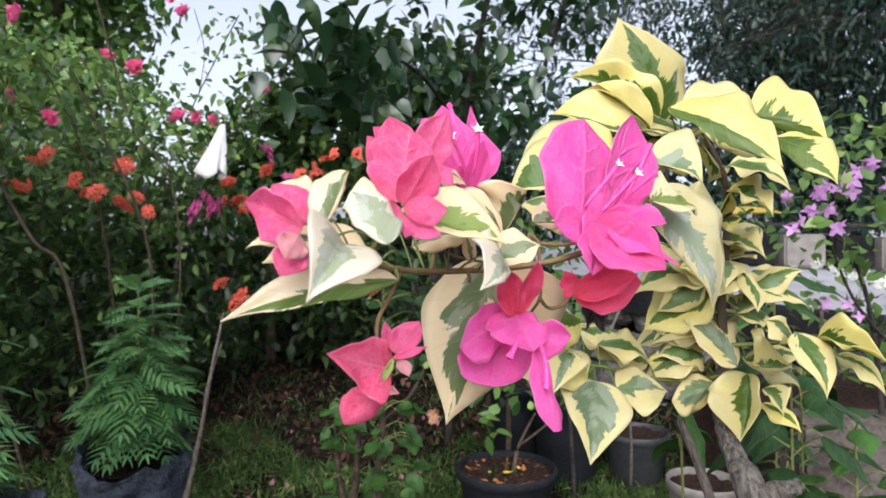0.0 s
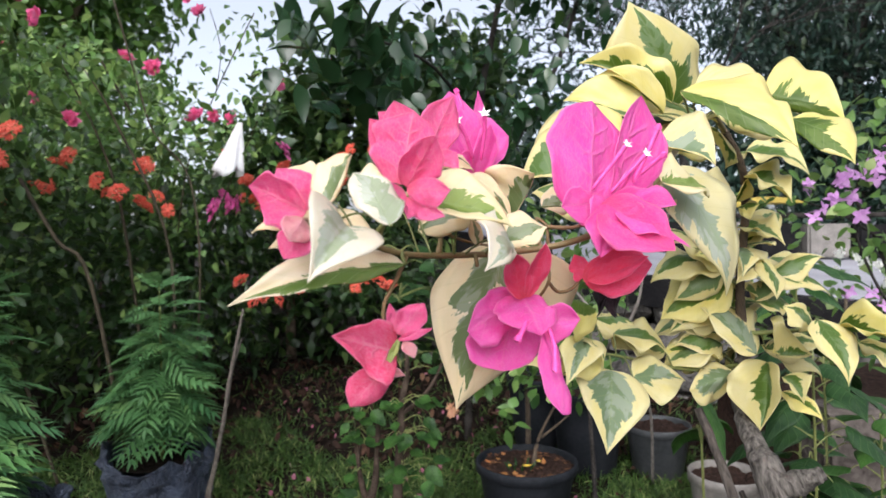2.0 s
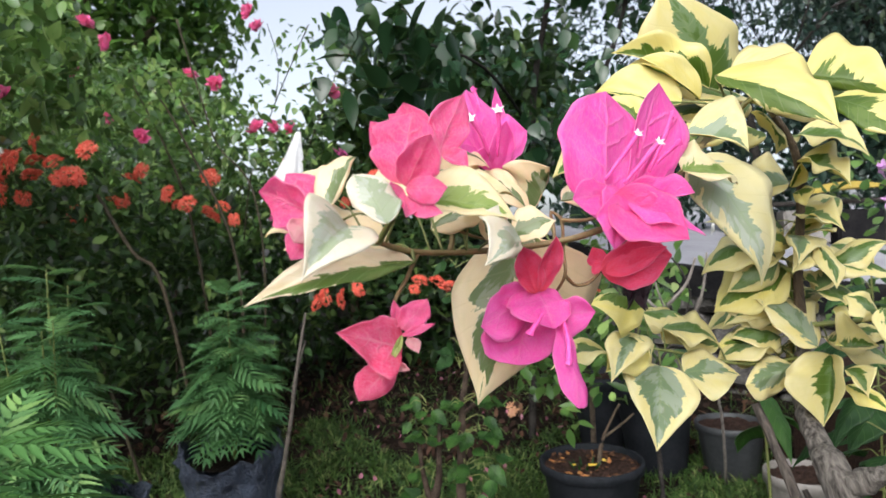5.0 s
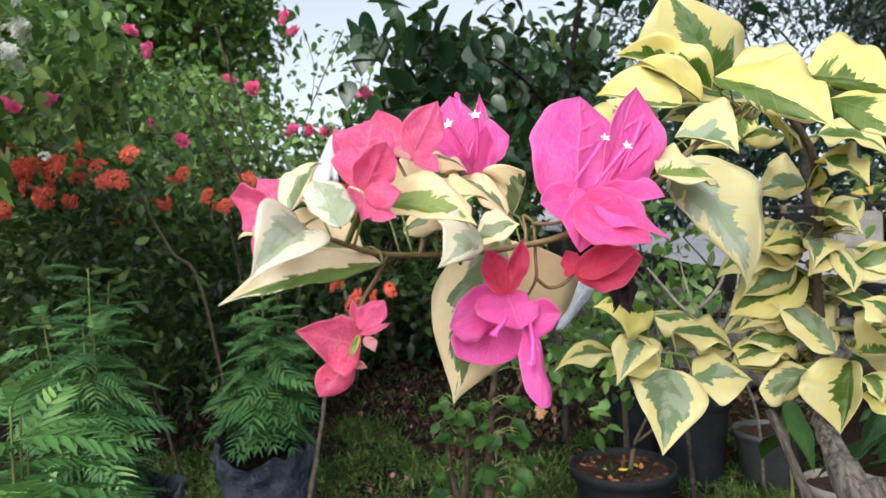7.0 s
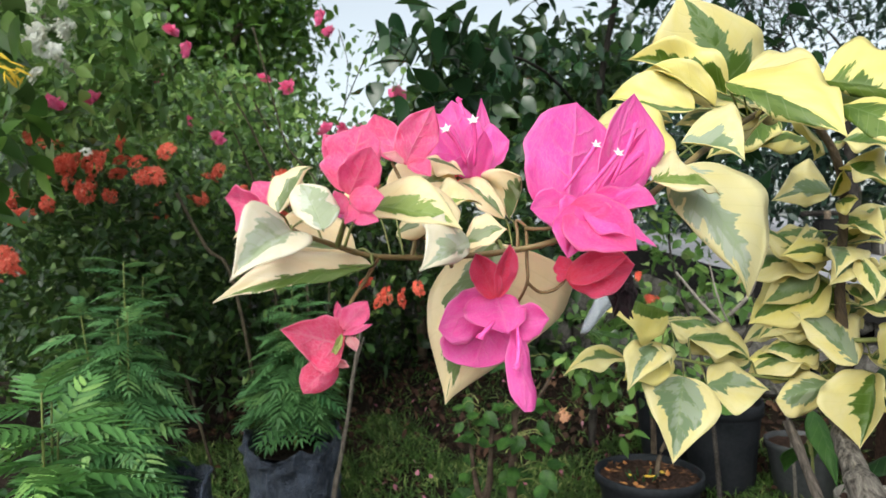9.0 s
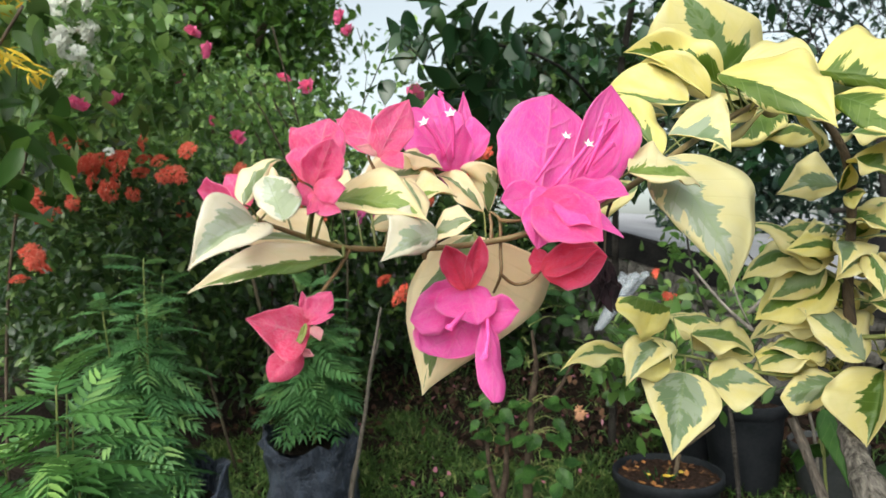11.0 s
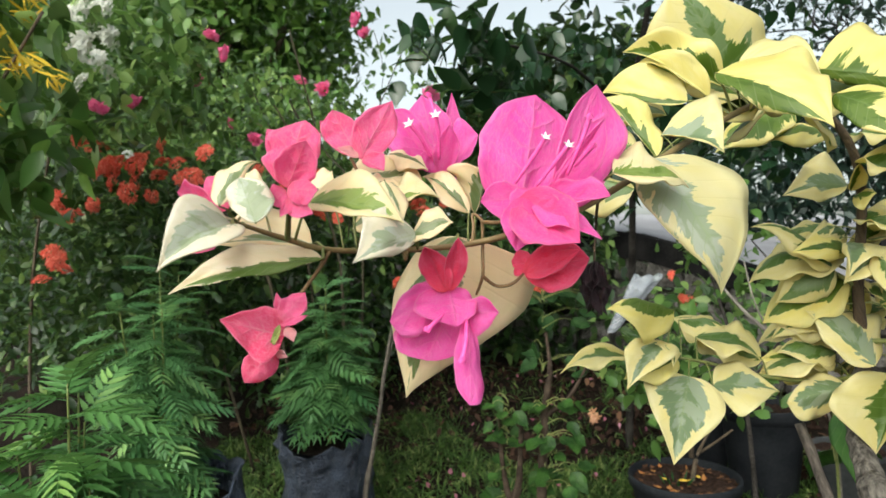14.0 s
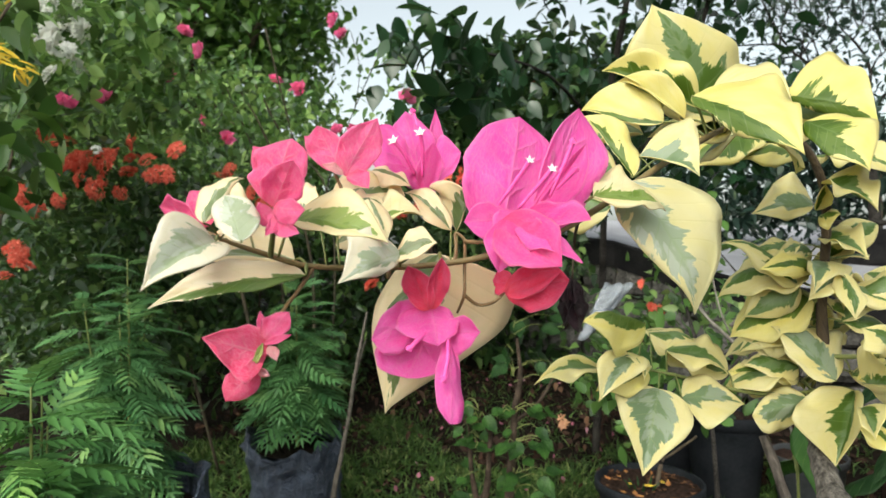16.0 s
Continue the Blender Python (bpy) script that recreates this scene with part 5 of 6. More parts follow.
def polybag(place, radius, height, label):
    """A crumpled nursery bag with a sagging mouth."""
    ob = thing("polybag", place, label, "nursery bag", "nursery bags")
    prof = [(radius * k, height * z) for k, z in ((0.8, 0), (0.95, 0.03), (0.98, 0.12), (1.0, 0.2), (0.99, 0.3), (0.97, 0.38), (0.97, 0.45), (0.98, 0.53), (0.99, 0.61), (1.0, 0.7), (1.01, 0.78), (1.02, 0.86), (0.98, 0.96), (1.0, 1.0), (0.97, 1.005), (0.93, 0.97), (0.9, 0.82), (0.85, 0.78))]
    verts, faces, segs = [], [], 80
    for i, (r, z) in enumerate(prof):
        for j in range(segs):
            a = 2 * math.pi * j / segs
            q = Vector((math.cos(a), math.sin(a), z * 5))
            k = 1 + 0.13 * noise.noise(q * 1.7) + 0.13 * noise.noise(q * 3.7) + 0.09 * noise.noise(q * 7.5)
            dip = -0.16 * height * max(0, math.sin(a * 1 - 0.9 + 3.5)) * max(0, (z / height - 0.6) / 0.4) + 0.2 * height * noise.noise(q * 2.2) * max(0, z / height - 0.4)
            verts.append((r * k * math.cos(a), r * k * math.sin(a), z + dip))
    for i in range(len(prof) - 1):
        for j in range(segs):
            k = (j + 1) % segs
            faces.append((i * segs + j, i * segs + k, (i + 1) * segs + k, (i + 1) * segs + j))
    faces.append(tuple(range(segs - 1, -1, -1)))
    faces.append(tuple((len(prof) - 1) * segs + j for j in range(segs)))
    mesh = bpy.data.meshes.new("bag")
    mesh.from_pydata(verts, [], faces)
    part("bag", smooth(mesh), BAG, ob)
    bm = bmesh.new()
    bmesh.ops.create_circle(bm, cap_ends=True, segments=24, radius=radius * 0.84)
    for v in bm.verts:
        v.co.z = height * 0.8
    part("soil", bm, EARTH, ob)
    return ob


def pinnate_mesh(name, length, pairs=7, slim=0.23, seed=0):
    """One feathery leaf along +x: an arched rib and flat, saw-toothed leaflets in pairs that lie in one plane."""
    r = random.Random(seed)
    verts, faces = [], []

    def leaflet(b, d, ln, wd, bend):
        d = d.normalized()
        side = d.cross(Vector((0, 0, 1))).normalized()
        k = len(verts)
        steps = ((0, 0.12), (0.14, 0.8), (0.2, 0.6), (0.32, 1.1), (0.39, 0.72), (0.5, 0.98), (0.57, 0.58), (0.68, 0.7), (0.75, 0.36), (0.86, 0.36))
        for f, w in steps:
            p = b + d * (ln * f) + Vector((bend * ln * f * f, 0, -slim * ln * f * f))
            verts.extend([p - side * wd * w + Vector((0, 0, wd * 0.25)), p, p + side * wd * w + Vector((0, 0, wd * 0.25))])
        verts.append(b + d * ln + Vector((bend * ln, 0, -slim * ln)))
        n = len(steps) - 1
        for i in range(n):
            a = k + i * 3
            faces.extend([(a, a + 1, a + 4, a + 3), (a + 1, a + 2, a + 5, a + 4)])
        a = k + n * 3
        faces.extend([(a, a + 1, a + 3), (a + 1, a + 2, a + 3)])

    rib = lambda s: Vector((length * s, 0, length * (0.2 * s - 0.4 * s * s)))
    for i in range(pairs):
        s = 0.2 + 0.74 * i / (pairs - 1)
        ln = length * 0.36 * (math.sin(math.pi * (0.2 + 0.66 * s)) ** 0.8) * r.uniform(0.9, 1.1)
        slope = 0.2 - 0.8 * s
        for sd in (-1, 1):
            leaflet(rib(s), Vector((0.45 + 0.35 * s + r.uniform(-0.1, 0.1), sd, 0.5 * slope + r.uniform(-0.06, 0.06))), ln, min(ln * 0.14, length * 0.36 / pairs), 0.22)
    leaflet(rib(0.93), Vector((1, 0, -0.5)), length * 0.22, length * 0.035, 0.0)
    k = len(verts)
    for i in range(7):
        p = rib(i / 6)
        w = length * 0.011 * (1 - 0.7 * i / 6)
        verts.extend([p + Vector((0, -w, 0.0)), p + Vector((0, 0, w)), p + Vector((0, w, 0))])
    for i in range(6):
        a = k + i * 3
        faces.extend([(a, a + 1, a + 4, a + 3), (a + 1, a + 2, a + 5, a + 4)])
    mesh = bpy.data.meshes.new(name)
    mesh.from_pydata([tuple(v) for v in verts], [], faces)
    return smooth(mesh)


def marigold(place, height, spread, leaf_len, count, material, label, seed, bare=0.15, pairs=7):
    """A bushy plant of feathery leaves up a few stems."""
    r = random.Random(seed)
    ob = thing("marigold", place, label, "marigold plant", "marigolds in nursery bags")
    kinds = [pinnate_mesh("leaf", leaf_len * k, pairs, 0.2, seed + i) for i, k in enumerate((0.8, 0.95, 1.1, 1.25))]
    for m in kinds:
        m.materials.append(material)
    tops = []
    for k in range(6):
        a = k * 1.05 + r.random()
        rr = spread * (0.0 if k == 0 else r.uniform(0.25, 0.6))
        top = Vector((rr * math.cos(a), rr * math.sin(a), height * (1.0 if k == 0 else r.uniform(0.65, 0.95))))
        pts = [Vector((0, 0, 0)), Vector((top.x * 0.25, top.y * 0.25, height * 0.25)), Vector((top.x * 0.75, top.y * 0.75, top.z * 0.65)), top]
        part("stem", tube_mesh("stem", pts, [0.0045, 0.0035, 0.0022, 0.001], 7), STEMY, ob)
        tops.append(pts)
    for k in range(count):
        pts = tops[k % 6]
        f = bare + (1 - bare) * ((k // 6) + r.random()) / (count / 6)
        f = min(f, 0.99)
        seg = min(2, int(f * 3))
        p = pts[seg].lerp(pts[seg + 1], f * 3 - seg)
        az = k * 2.4 + r.uniform(-0.4, 0.4)
        pitch = math.radians(r.uniform(-10, 30) - 200 * max(0, f - 0.78))
        sc = 1.0 - 0.45 * max(0, f - 0.6) / 0.4
        o = part("leaf", r.choice(kinds), None, ob)
        o.matrix_local = Matrix.Translation(p) @ Matrix.Rotation(az, 4, "Z") @ Matrix.Rotation(pitch, 4, "Y") @ Matrix.Rotation(r.uniform(-0.4, 0.4), 4, "X") @ Matrix.Scale(sc, 4)
    return ob


STEMY = plain("yellow_green_stem", (0.09, 0.13, 0.028), (0.17, 0.19, 0.05), 60, 0.6, 0.2)
polybag((-0.86, 1.76, 0.0), 0.138, 0.32, "crumpled black polythene nursery bag on the grass")
marigold((-0.85, 1.76, 0.24), 0.5, 0.14, 0.125, 230, MARIDARK, "bushy green marigold plant in a black polythene bag", 3, 0.3)
polybag((-0.86, 1.14, 0.02), 0.12, 0.36, "black polythene nursery bag behind feathery leaves")
marigold((-0.9, 1.13, 0.3), 0.54, 0.15, 0.105, 260, MARIDARK, "tall feathery marigold plant in a nursery bag", 5)
polybag((-0.55, 0.6, 0.02), 0.11, 0.3, "black polythene nursery bag under a marigold")
marigold((-0.53, 0.58, 0.3), 0.4, 0.14, 0.135, 210, MARIGOLD, "bright green marigold with toothed feathery leaflets", 8, 0.15, 7)


# trees, shrubs and flowers behind
def tree(name, base, trunk_pts, radii, crowns, material, label, category, bark=DARKBARK):
    ob = thing(name, base, label, category)
    for pts, rad in zip(trunk_pts, radii):
        under(part("trunk" if pts is trunk_pts[0] else "limb", tube_mesh("trunk", pts, rad, 9, 0.2), bark), ob)
    for centres, size, *own in crowns:
        under(part("crown", leaves_mesh("crown", centres, *size), own[0] if own else material), ob)
    return ob


tree("shade_tree", (-4.4, 5.6, 0.2), [[(-4.4, 5.6, 0.1), (-4.2, 5.5, 1.5), (-4.0, 5.5, 4.0)], [(-4.2, 5.5, 1.5), (-3.2, 5.3, 3.0)]], [[0.2, 0.16, 0.06], [0.1, 0.04]],
     [(clumps(1750, 24, (-8, 4.2, 0.8), (-1.9, 7, 6.5), 0.15, ellipsoid(-5.0, 5.6, 3.2, 2.35, 1.6, 3.2)), (0.13, 0.075, 0.3))], TREELEAF, "dense dark green shade tree behind the garden", "tree")
tree("mango_tree", (4.6, 8.0, 0.9), [[(4.6, 8.0, 0.9), (4.6, 8.0, 2.6), (4.9, 8.1, 4.5)], [(4.6, 8.0, 2.2), (3.6, 7.8, 3.6)]], [[0.3, 0.22, 0.08], [0.14, 0.05]],
     [(clumps(1900, 24, (2.6, 6.4, 1.1), (9.5, 10, 7), 0.17, ellipsoid(6.3, 8.2, 3.6, 3.2, 1.9, 2.9)), (0.17, 0.045, 0.9, 1.0, 0.25, None, 0.3))], MANGO, "dark mango tree with long drooping leaves", "tree", SHADEBARK)
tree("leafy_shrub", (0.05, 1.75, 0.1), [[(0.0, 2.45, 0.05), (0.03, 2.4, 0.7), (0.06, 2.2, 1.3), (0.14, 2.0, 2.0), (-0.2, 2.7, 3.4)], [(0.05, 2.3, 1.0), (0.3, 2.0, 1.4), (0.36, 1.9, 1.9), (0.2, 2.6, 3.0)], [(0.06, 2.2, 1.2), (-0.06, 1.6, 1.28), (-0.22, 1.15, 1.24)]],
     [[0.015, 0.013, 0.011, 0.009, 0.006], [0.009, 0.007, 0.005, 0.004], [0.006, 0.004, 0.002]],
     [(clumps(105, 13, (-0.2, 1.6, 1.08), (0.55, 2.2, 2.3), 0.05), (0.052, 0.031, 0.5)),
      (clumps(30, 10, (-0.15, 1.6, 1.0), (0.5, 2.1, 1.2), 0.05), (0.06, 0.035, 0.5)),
      # this crown and the next stay out of view, added to shade the garden
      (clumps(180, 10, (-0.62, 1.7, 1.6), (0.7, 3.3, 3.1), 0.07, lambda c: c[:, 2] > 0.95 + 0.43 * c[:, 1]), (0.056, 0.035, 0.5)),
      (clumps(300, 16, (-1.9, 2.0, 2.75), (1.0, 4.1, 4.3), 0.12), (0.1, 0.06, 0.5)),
      (clumps(20, 6, (-0.3, 1.05, 1.13), (-0.1, 1.4, 1.26), 0.03), (0.065, 0.04, 0.5))], BIGLEAF, "dark glossy-leaved shrub with open gaps of sky and an added unseen shading crown", "shrub", SHADEBARK)
tree("rose_bush", (-1.2, 2.2, 0.08), [[(-1.0, 2.1, 0.05), (-0.95, 2.05, 0.8), (-1.1, 2.0, 1.25), (-1.2, 2.0, 1.42)], [(-1.3, 2.0, 0.05), (-1.5, 1.9, 0.9), (-1.75, 1.85, 1.35)], [(-1.1, 2.2, 0.05), (-1.2, 2.2, 1.0), (-1.4, 2.2, 1.5)]],
     [[0.006, 0.005, 0.004, 0.002], [0.006, 0.005, 0.003], [0.006, 0.005, 0.002]],
     [(clumps(640, 11, (-2.9, 1.75, 0.85), (-0.85, 2.9, 1.75), 0.05, lambda c: (c[:, 2] < 1.75 - 0.45 * (c[:, 0] + 1.9) ** 2 * (c[:, 0] > -1.9)) & ((c[:, 2] > 1.2) | (c[:, 1] > 2.35))), (0.042, 0.026, 0.3)),
      (clumps(30, 7, (-1.0, 2.15, 1.15), (-0.6, 2.4, 1.7), 0.035, lambda c: (np.abs(c[:, 0] + 1.0 - 0.45 * (c[:, 2] - 1.1)) < 0.06) | (np.abs(c[:, 0] + 0.85 - 0.5 * (c[:, 2] - 1.05)) < 0.05)), (0.034, 0.021, 0.3))], ROSELEAF, "tall rambling rose bush with pink roses", "rose bush", CANE)
tree("ixora_hedge", (-1.2, 2.4, 0.08), [[(-1.2, 2.4, 0.05), (-1.2, 2.4, 0.6)], [(-1.6, 2.7, 0.05), (-1.6, 2.75, 0.7)], [(-1.9, 2.1, 0.05), (-1.9, 2.0, 0.7)]], [[0.008, 0.005], [0.008, 0.005], [0.008, 0.005]],
     [(clumps(900, 12, (-3.2, 1.9, 0.25), (-0.08, 3.1, 1.1), 0.05, lambda c: (c[:, 1] > 2.0 + 0.25 * (c[:, 0] + 1.4)) & (c[:, 1] > 2.2 - 0.5 * (c[:, 0] < -1.3)) & ((c[:, 0] < -0.95) | ((c[:, 1] > 2.5) & (c[:, 2] > 0.62)))), (0.06, 0.028, 0.1))], HEDGE, "dark ixora hedge with orange-red flower heads", "hedge")
tree("back_hedge", (-1.0, 3.6, 0.2), [[(-1.0, 3.6, 0.2), (-1.0, 3.6, 0.9)]], [[0.03, 0.02]],
     [(clumps(1000, 12, (-5.5, 3.3, 0.15), (-0.12, 4.0, 1.5), 0.07), (0.09, 0.045, 0.2)),
      (clumps(420, 12, (-1.3, 3.3, 1.2), (0.25, 4.0, 1.95), 0.07, lambda c: c[:, 2] < 1.95 - 0.9 * np.maximum(0, -0.75 - c[:, 0])), (0.09, 0.05, 0.3))], HEDGE, "shady green hedge at the back", "hedge")


def head_mesh(name, radius, n, petal, flat=0.55):
    """A domed head of small four-petalled florets."""
    a = rng.uniform(0, 6.28, n)
    u = np.sqrt(rng.uniform(0, 1, n))
    x, y, z = radius * u * np.cos(a), radius * u * np.sin(a), radius * flat * (1 - u ** 2)
    C = np.repeat(np.stack([x, y, z], 1), 4, 0)
    k = np.tile(np.arange(4) * math.pi / 2, n) + np.repeat(rng.uniform(0, 1.5, n), 4)
    out = np.stack([np.cos(k), np.sin(k), 0.25 * np.ones_like(k)], 1) * 4
    C = C + out * petal * 0.12
    return leaves_mesh(name, C, petal, petal * 0.55, 0.0, 0.25, out=out, curl=0.15)


def rose_mesh(name, radius):
    """Cupped petals laid round a bud in rings."""
    pts, outs = [], []
    for ring, (n, r, z, tilt) in enumerate(((4, 0.18, 0.35, 2.2), (6, 0.45, 0.2, 1.2), (8, 0.75, 0.0, 0.5))):
        for j in range(n):
            a = 2 * math.pi * j / n + ring
            pts.append((radius * r * math.cos(a), radius * r * math.sin(a), radius * z))
            outs.append((4 * math.cos(a), 4 * math.sin(a), 4 * tilt))
    return leaves_mesh(name, np.array(pts), radius * 1.1, radius * 1.2, 0.0, 0.2, out=np.array(outs), curl=-0.2, fold=0.5)


def heads(parent, mesh, places, name, scale=1.0, face=-0.6):
    for p in places:
        o = part(name, mesh, None)
        turn = Euler((face * -1.0 + rng.normal() * 0.4, rng.normal() * 0.5, rng.uniform(0, 6.28))).to_matrix().to_4x4()
        tilt = Matrix.Rotation(0.9, 4, "X")
        o.parent = parent
        o.matrix_parent_inverse = Matrix.Translation(parent.location).inverted()
        o.matrix_basis = Matrix.Translation(Vector(p)) @ tilt @ turn @ Matrix.Scale(scale * rng.uniform(0.8, 1.25), 4)


def find(name):
    return bpy.data.objects[name]


ROSE_M = rose_mesh("rose", 0.028)
ROSE_M.materials.append(ROSEPETAL)
IX_M = head_mesh("flower_head", 0.052, 46, 0.02, 0.8)
IX_M.materials.append(IXORA)
IX_S = head_mesh("flower_head", 0.018, 16, 0.014)
IX_S.materials.append(IXORA)
PU_M = head_mesh("bract_spray", 0.05, 16, 0.035, 0.8)
PU_M.materials.append(PURPLE)
LI_M = head_mesh("flower", 0.008, 1, 0.04, 0.9)
LI_M.materials.append(LILAC)
WH_M = head_mesh("white_flower", 0.024, 30, 0.013, 0.9)
WH_M.materials.append(WHITEPETAL)
heads(find("rose_bush"), ROSE_M, [(-1.13, 1.68, 1.47), (-1.05, 1.98, 1.445), (-0.947, 2.3, 1.7), (-1.0, 2.05, 1.43), (-1.5, 2.2, 1.38), (-0.98, 2.3, 1.76), (-0.66, 2.25, 1.42)], "rose")
heads(find("rose_bush"), ROSE_M, [(-0.95, 2.25, 1.31), (-0.88, 2.25, 1.31), (-0.82, 2.25, 1.3), (-1.29, 1.34, 1.245), (-1.24, 1.42, 1.27), (-1.3, 1.75, 1.42), (-1.12, 1.8, 1.22), (-1.36, 1.9, 1.62)], "rose")
hedge = find("ixora_hedge")
spots = [(-1.06, 2.1, 1.12), (-1.15, 2.1, 1.03), (-1.07, 2.1, 0.98), (-0.98, 2.1, 0.97), (-1.4, 2.1, 1.06), (-1.36, 2.1, 1.13), (-1.22, 2.1, 1.08), (-0.86, 2.35, 1.17), (-0.66, 2.35, 1.13), (-0.82, 2.4, 1.1), (-0.55, 2.4, 1.12), (-0.42, 2.4, 1.2), (-0.34, 2.45, 1.21)]
heads(hedge, IX_M, spots, "flower_head", 0.5)
heads(hedge, IX_M, [(-0.5, 2.45, 1.13), (-0.46, 2.4, 1.08), (-0.66, 2.1, 0.69), (-0.6, 2.1, 0.68), (-0.7, 2.12, 0.66), (-0.78, 2.4, 1.02), (-0.74, 2.35, 0.99), (-1.5, 2.0, 1.0), (-0.36, 2.2, 0.72), (-0.3, 2.2, 0.71)], "flower_head", 0.55)
spots = [(-1.53, 1.57, 1.116), (-1.64, 1.6, 1.23), (-1.58, 1.6, 1.2), (-1.48, 1.58, 1.08), (-1.44, 1.6, 1.05), (-1.46, 1.66, 1.16), (-1.4, 1.7, 1.15), (-1.34, 1.7, 1.14), (-1.62, 1.5, 1.03), (-1.54, 1.48, 0.98), (-1.56, 1.44, 0.84), (-1.6, 1.42, 0.78), (-1.3, 1.72, 1.1)]
spots += [(-1.5, 1.6, 1.14), (-1.42, 1.62, 1.12), (-1.38, 1.66, 1.1), (-1.47, 1.6, 1.12)]
spots = [(x * 0.92 + 0.01, y * 0.92, (z - 0.845) * 0.92 + 0.845) for x, y, z in spots]
heads(hedge, IX_M, spots, "flower_head", 0.5)
more = [Vector(o.matrix_basis.translation) + Vector((rng.normal() * 0.045, rng.normal() * 0.04, rng.normal() * 0.03)) for o in hedge.children if "flower_head" in o.name]
heads(hedge, IX_M, more, "flower_head", 0.42)
heads(hedge, PU_M, [(-0.68, 2.4, 1.2), (-0.6, 2.42, 1.1), (-0.84, 2.3, 0.99), (-0.9, 2.3, 0.98), (-0.87, 2.28, 1.02), (-0.81, 2.3, 1.0)], "bract_spray", 0.6)
ixl = clumps(260, 12, (-1.9, 1.5, 0.45), (-1.25, 1.95, 1.12), 0.05)
under(part("crown", leaves_mesh("crown", ixl, 0.045, 0.022, 0.1), HEDGE), hedge)

# canes and sticks
bush = find("rose_bush")
for pts, r in (([(-1.07, 1.95, 1.62), (-1.0, 1.95, 1.36), (-0.95, 1.95, 1.2), (-0.84, 1.95, 1.05), (-0.82, 1.96, 0.7), (-0.9, 2.0, 0.1)], 0.003), ([(-1.2, 1.7, 1.04), (-1.1, 1.7, 0.87), (-1.02, 1.72, 0.75), (-0.95, 1.8, 0.1)], 0.0055), ([(-1.15, 2.0, 1.46), (-1.05, 2.0, 1.28)], 0.004), ([(-1.02, 2.25, 0.9), (-0.98, 2.26, 1.15), (-0.88, 2.27, 1.4), (-0.74, 2.28, 1.68)], 0.0022), ([(-0.9, 2.25, 0.9), (-0.82, 2.26, 1.1), (-0.68, 2.27, 1.4), (-0.62, 2.28, 1.56)], 0.002), ([(-0.88, 2.27, 1.4), (-0.86, 2.27, 1.55), (-0.9, 2.28, 1.7)], 0.0015)):
    under(part("cane", tube_mesh("cane", pts, r, 7, 0.15), CANE), bush)
STICKBARK = plain("grey_stick_bark", (0.05, 0.042, 0.034), (0.17, 0.145, 0.12), 60, 0.9, 0.8, 0.003)
st = thing("garden_stick", (-0.7, 1.7, 0.0), "thin leaning bare stick in the ground", "stick")
under(part("stick", tube_mesh("stick", [(-0.73, 1.72, 0.0), (-0.705, 1.71, 0.15), (-0.655, 1.7, 0.36), (-0.63, 1.69, 0.48), (-0.585, 1.68, 0.68)], [0.009, 0.0075, 0.006, 0.0055, 0.003], 8, 0.5), STICKBARK), st)
under(part("stick", tube_mesh("stick", [(-0.65, 1.7, 0.39), (-0.628, 1.7, 0.5), (-0.6, 1.71, 0.6)], [0.004, 0.003, 0.002], 7, 0.4), STICKBARK), st)


def draped_film(name, top, foot, r0, r1, label, category, material):
    """A thin fluted sheet that hangs from a point."""
    ob = thing(name, top, label, category)
    T, F = Vector(top), Vector(foot)
    verts, faces, n, m = [], [], 12, 26
    for i in range(n + 1):
        s = i / n
        for j in range(m):
            a = 2 * math.pi * j / m
            r = (r0 + (r1 - r0) * s ** 0.8) * (1 + 0.28 * math.sin(5 * a + 1) * s + 0.15 * noise.noise(Vector((a, s * 3, 2))))
            c = T.lerp(F, s * (1 + 0.08 * math.sin(3 * a) * s)) - T
            verts.append((c.x + r * math.cos(a), c.y + 0.5 * r * math.sin(a), c.z))
    for i in range(n):
        for j in range(m):
            k = (j + 1) % m
            faces.append((i * m + j, i * m + k, (i + 1) * m + k, (i + 1) * m + j))
    mesh = bpy.data.meshes.new(name)
    mesh.from_pydata(verts, [], faces)
    o = part("film", smooth(mesh), material, ob)
    thicken(o, 0.0006)
    return ob


draped_film("white_wrap", (-0.77, 2.2, 1.275), (-0.82, 2.2, 1.1), 0.008, 0.05, "white plastic wrap tied on a rose cane", "plastic wrap", WHITE)
tag = draped_film("plastic_wrap", (0.03, 1.355, 0.665), (0.1, 1.378, 0.775), 0.008, 0.026, "clear plastic film tied round a grafted twig", "plastic wrap", FILM)

# golden-flowered tree close to the path, with white flowers behind
gold = tree("ylang_tree", (-1.5, 1.0, 0.05), [[(-1.5, 1.0, 0.03), (-1.46, 1.0, 0.8), (-1.3, 0.98, 1.5)], [(-1.45, 1.0, 0.9), (-1.2, 0.97, 1.15), (-1.0, 0.95, 1.33)]], [[0.009, 0.008, 0.005], [0.006, 0.004, 0.003]],
            [(clumps(40, 6, (-1.5, 0.85, 0.95), (-1.08, 1.1, 1.36), 0.04), (0.09, 0.04, 0.5), TREELEAF), (clumps(50, 7, (-1.5, 0.85, 1.0), (-1.1, 1.15, 1.6), 0.04), (0.09, 0.04, 0.5))], ROSELEAF, "slender tree with golden ribbon-petalled flowers", "tree")
RIB = leaves_mesh("ribbon_flower", rng.normal(size=(13, 3)) * 0.012, 0.055, 0.008, 1.3, 1.0, curl=0.3)
RIB.materials.append(GOLD)
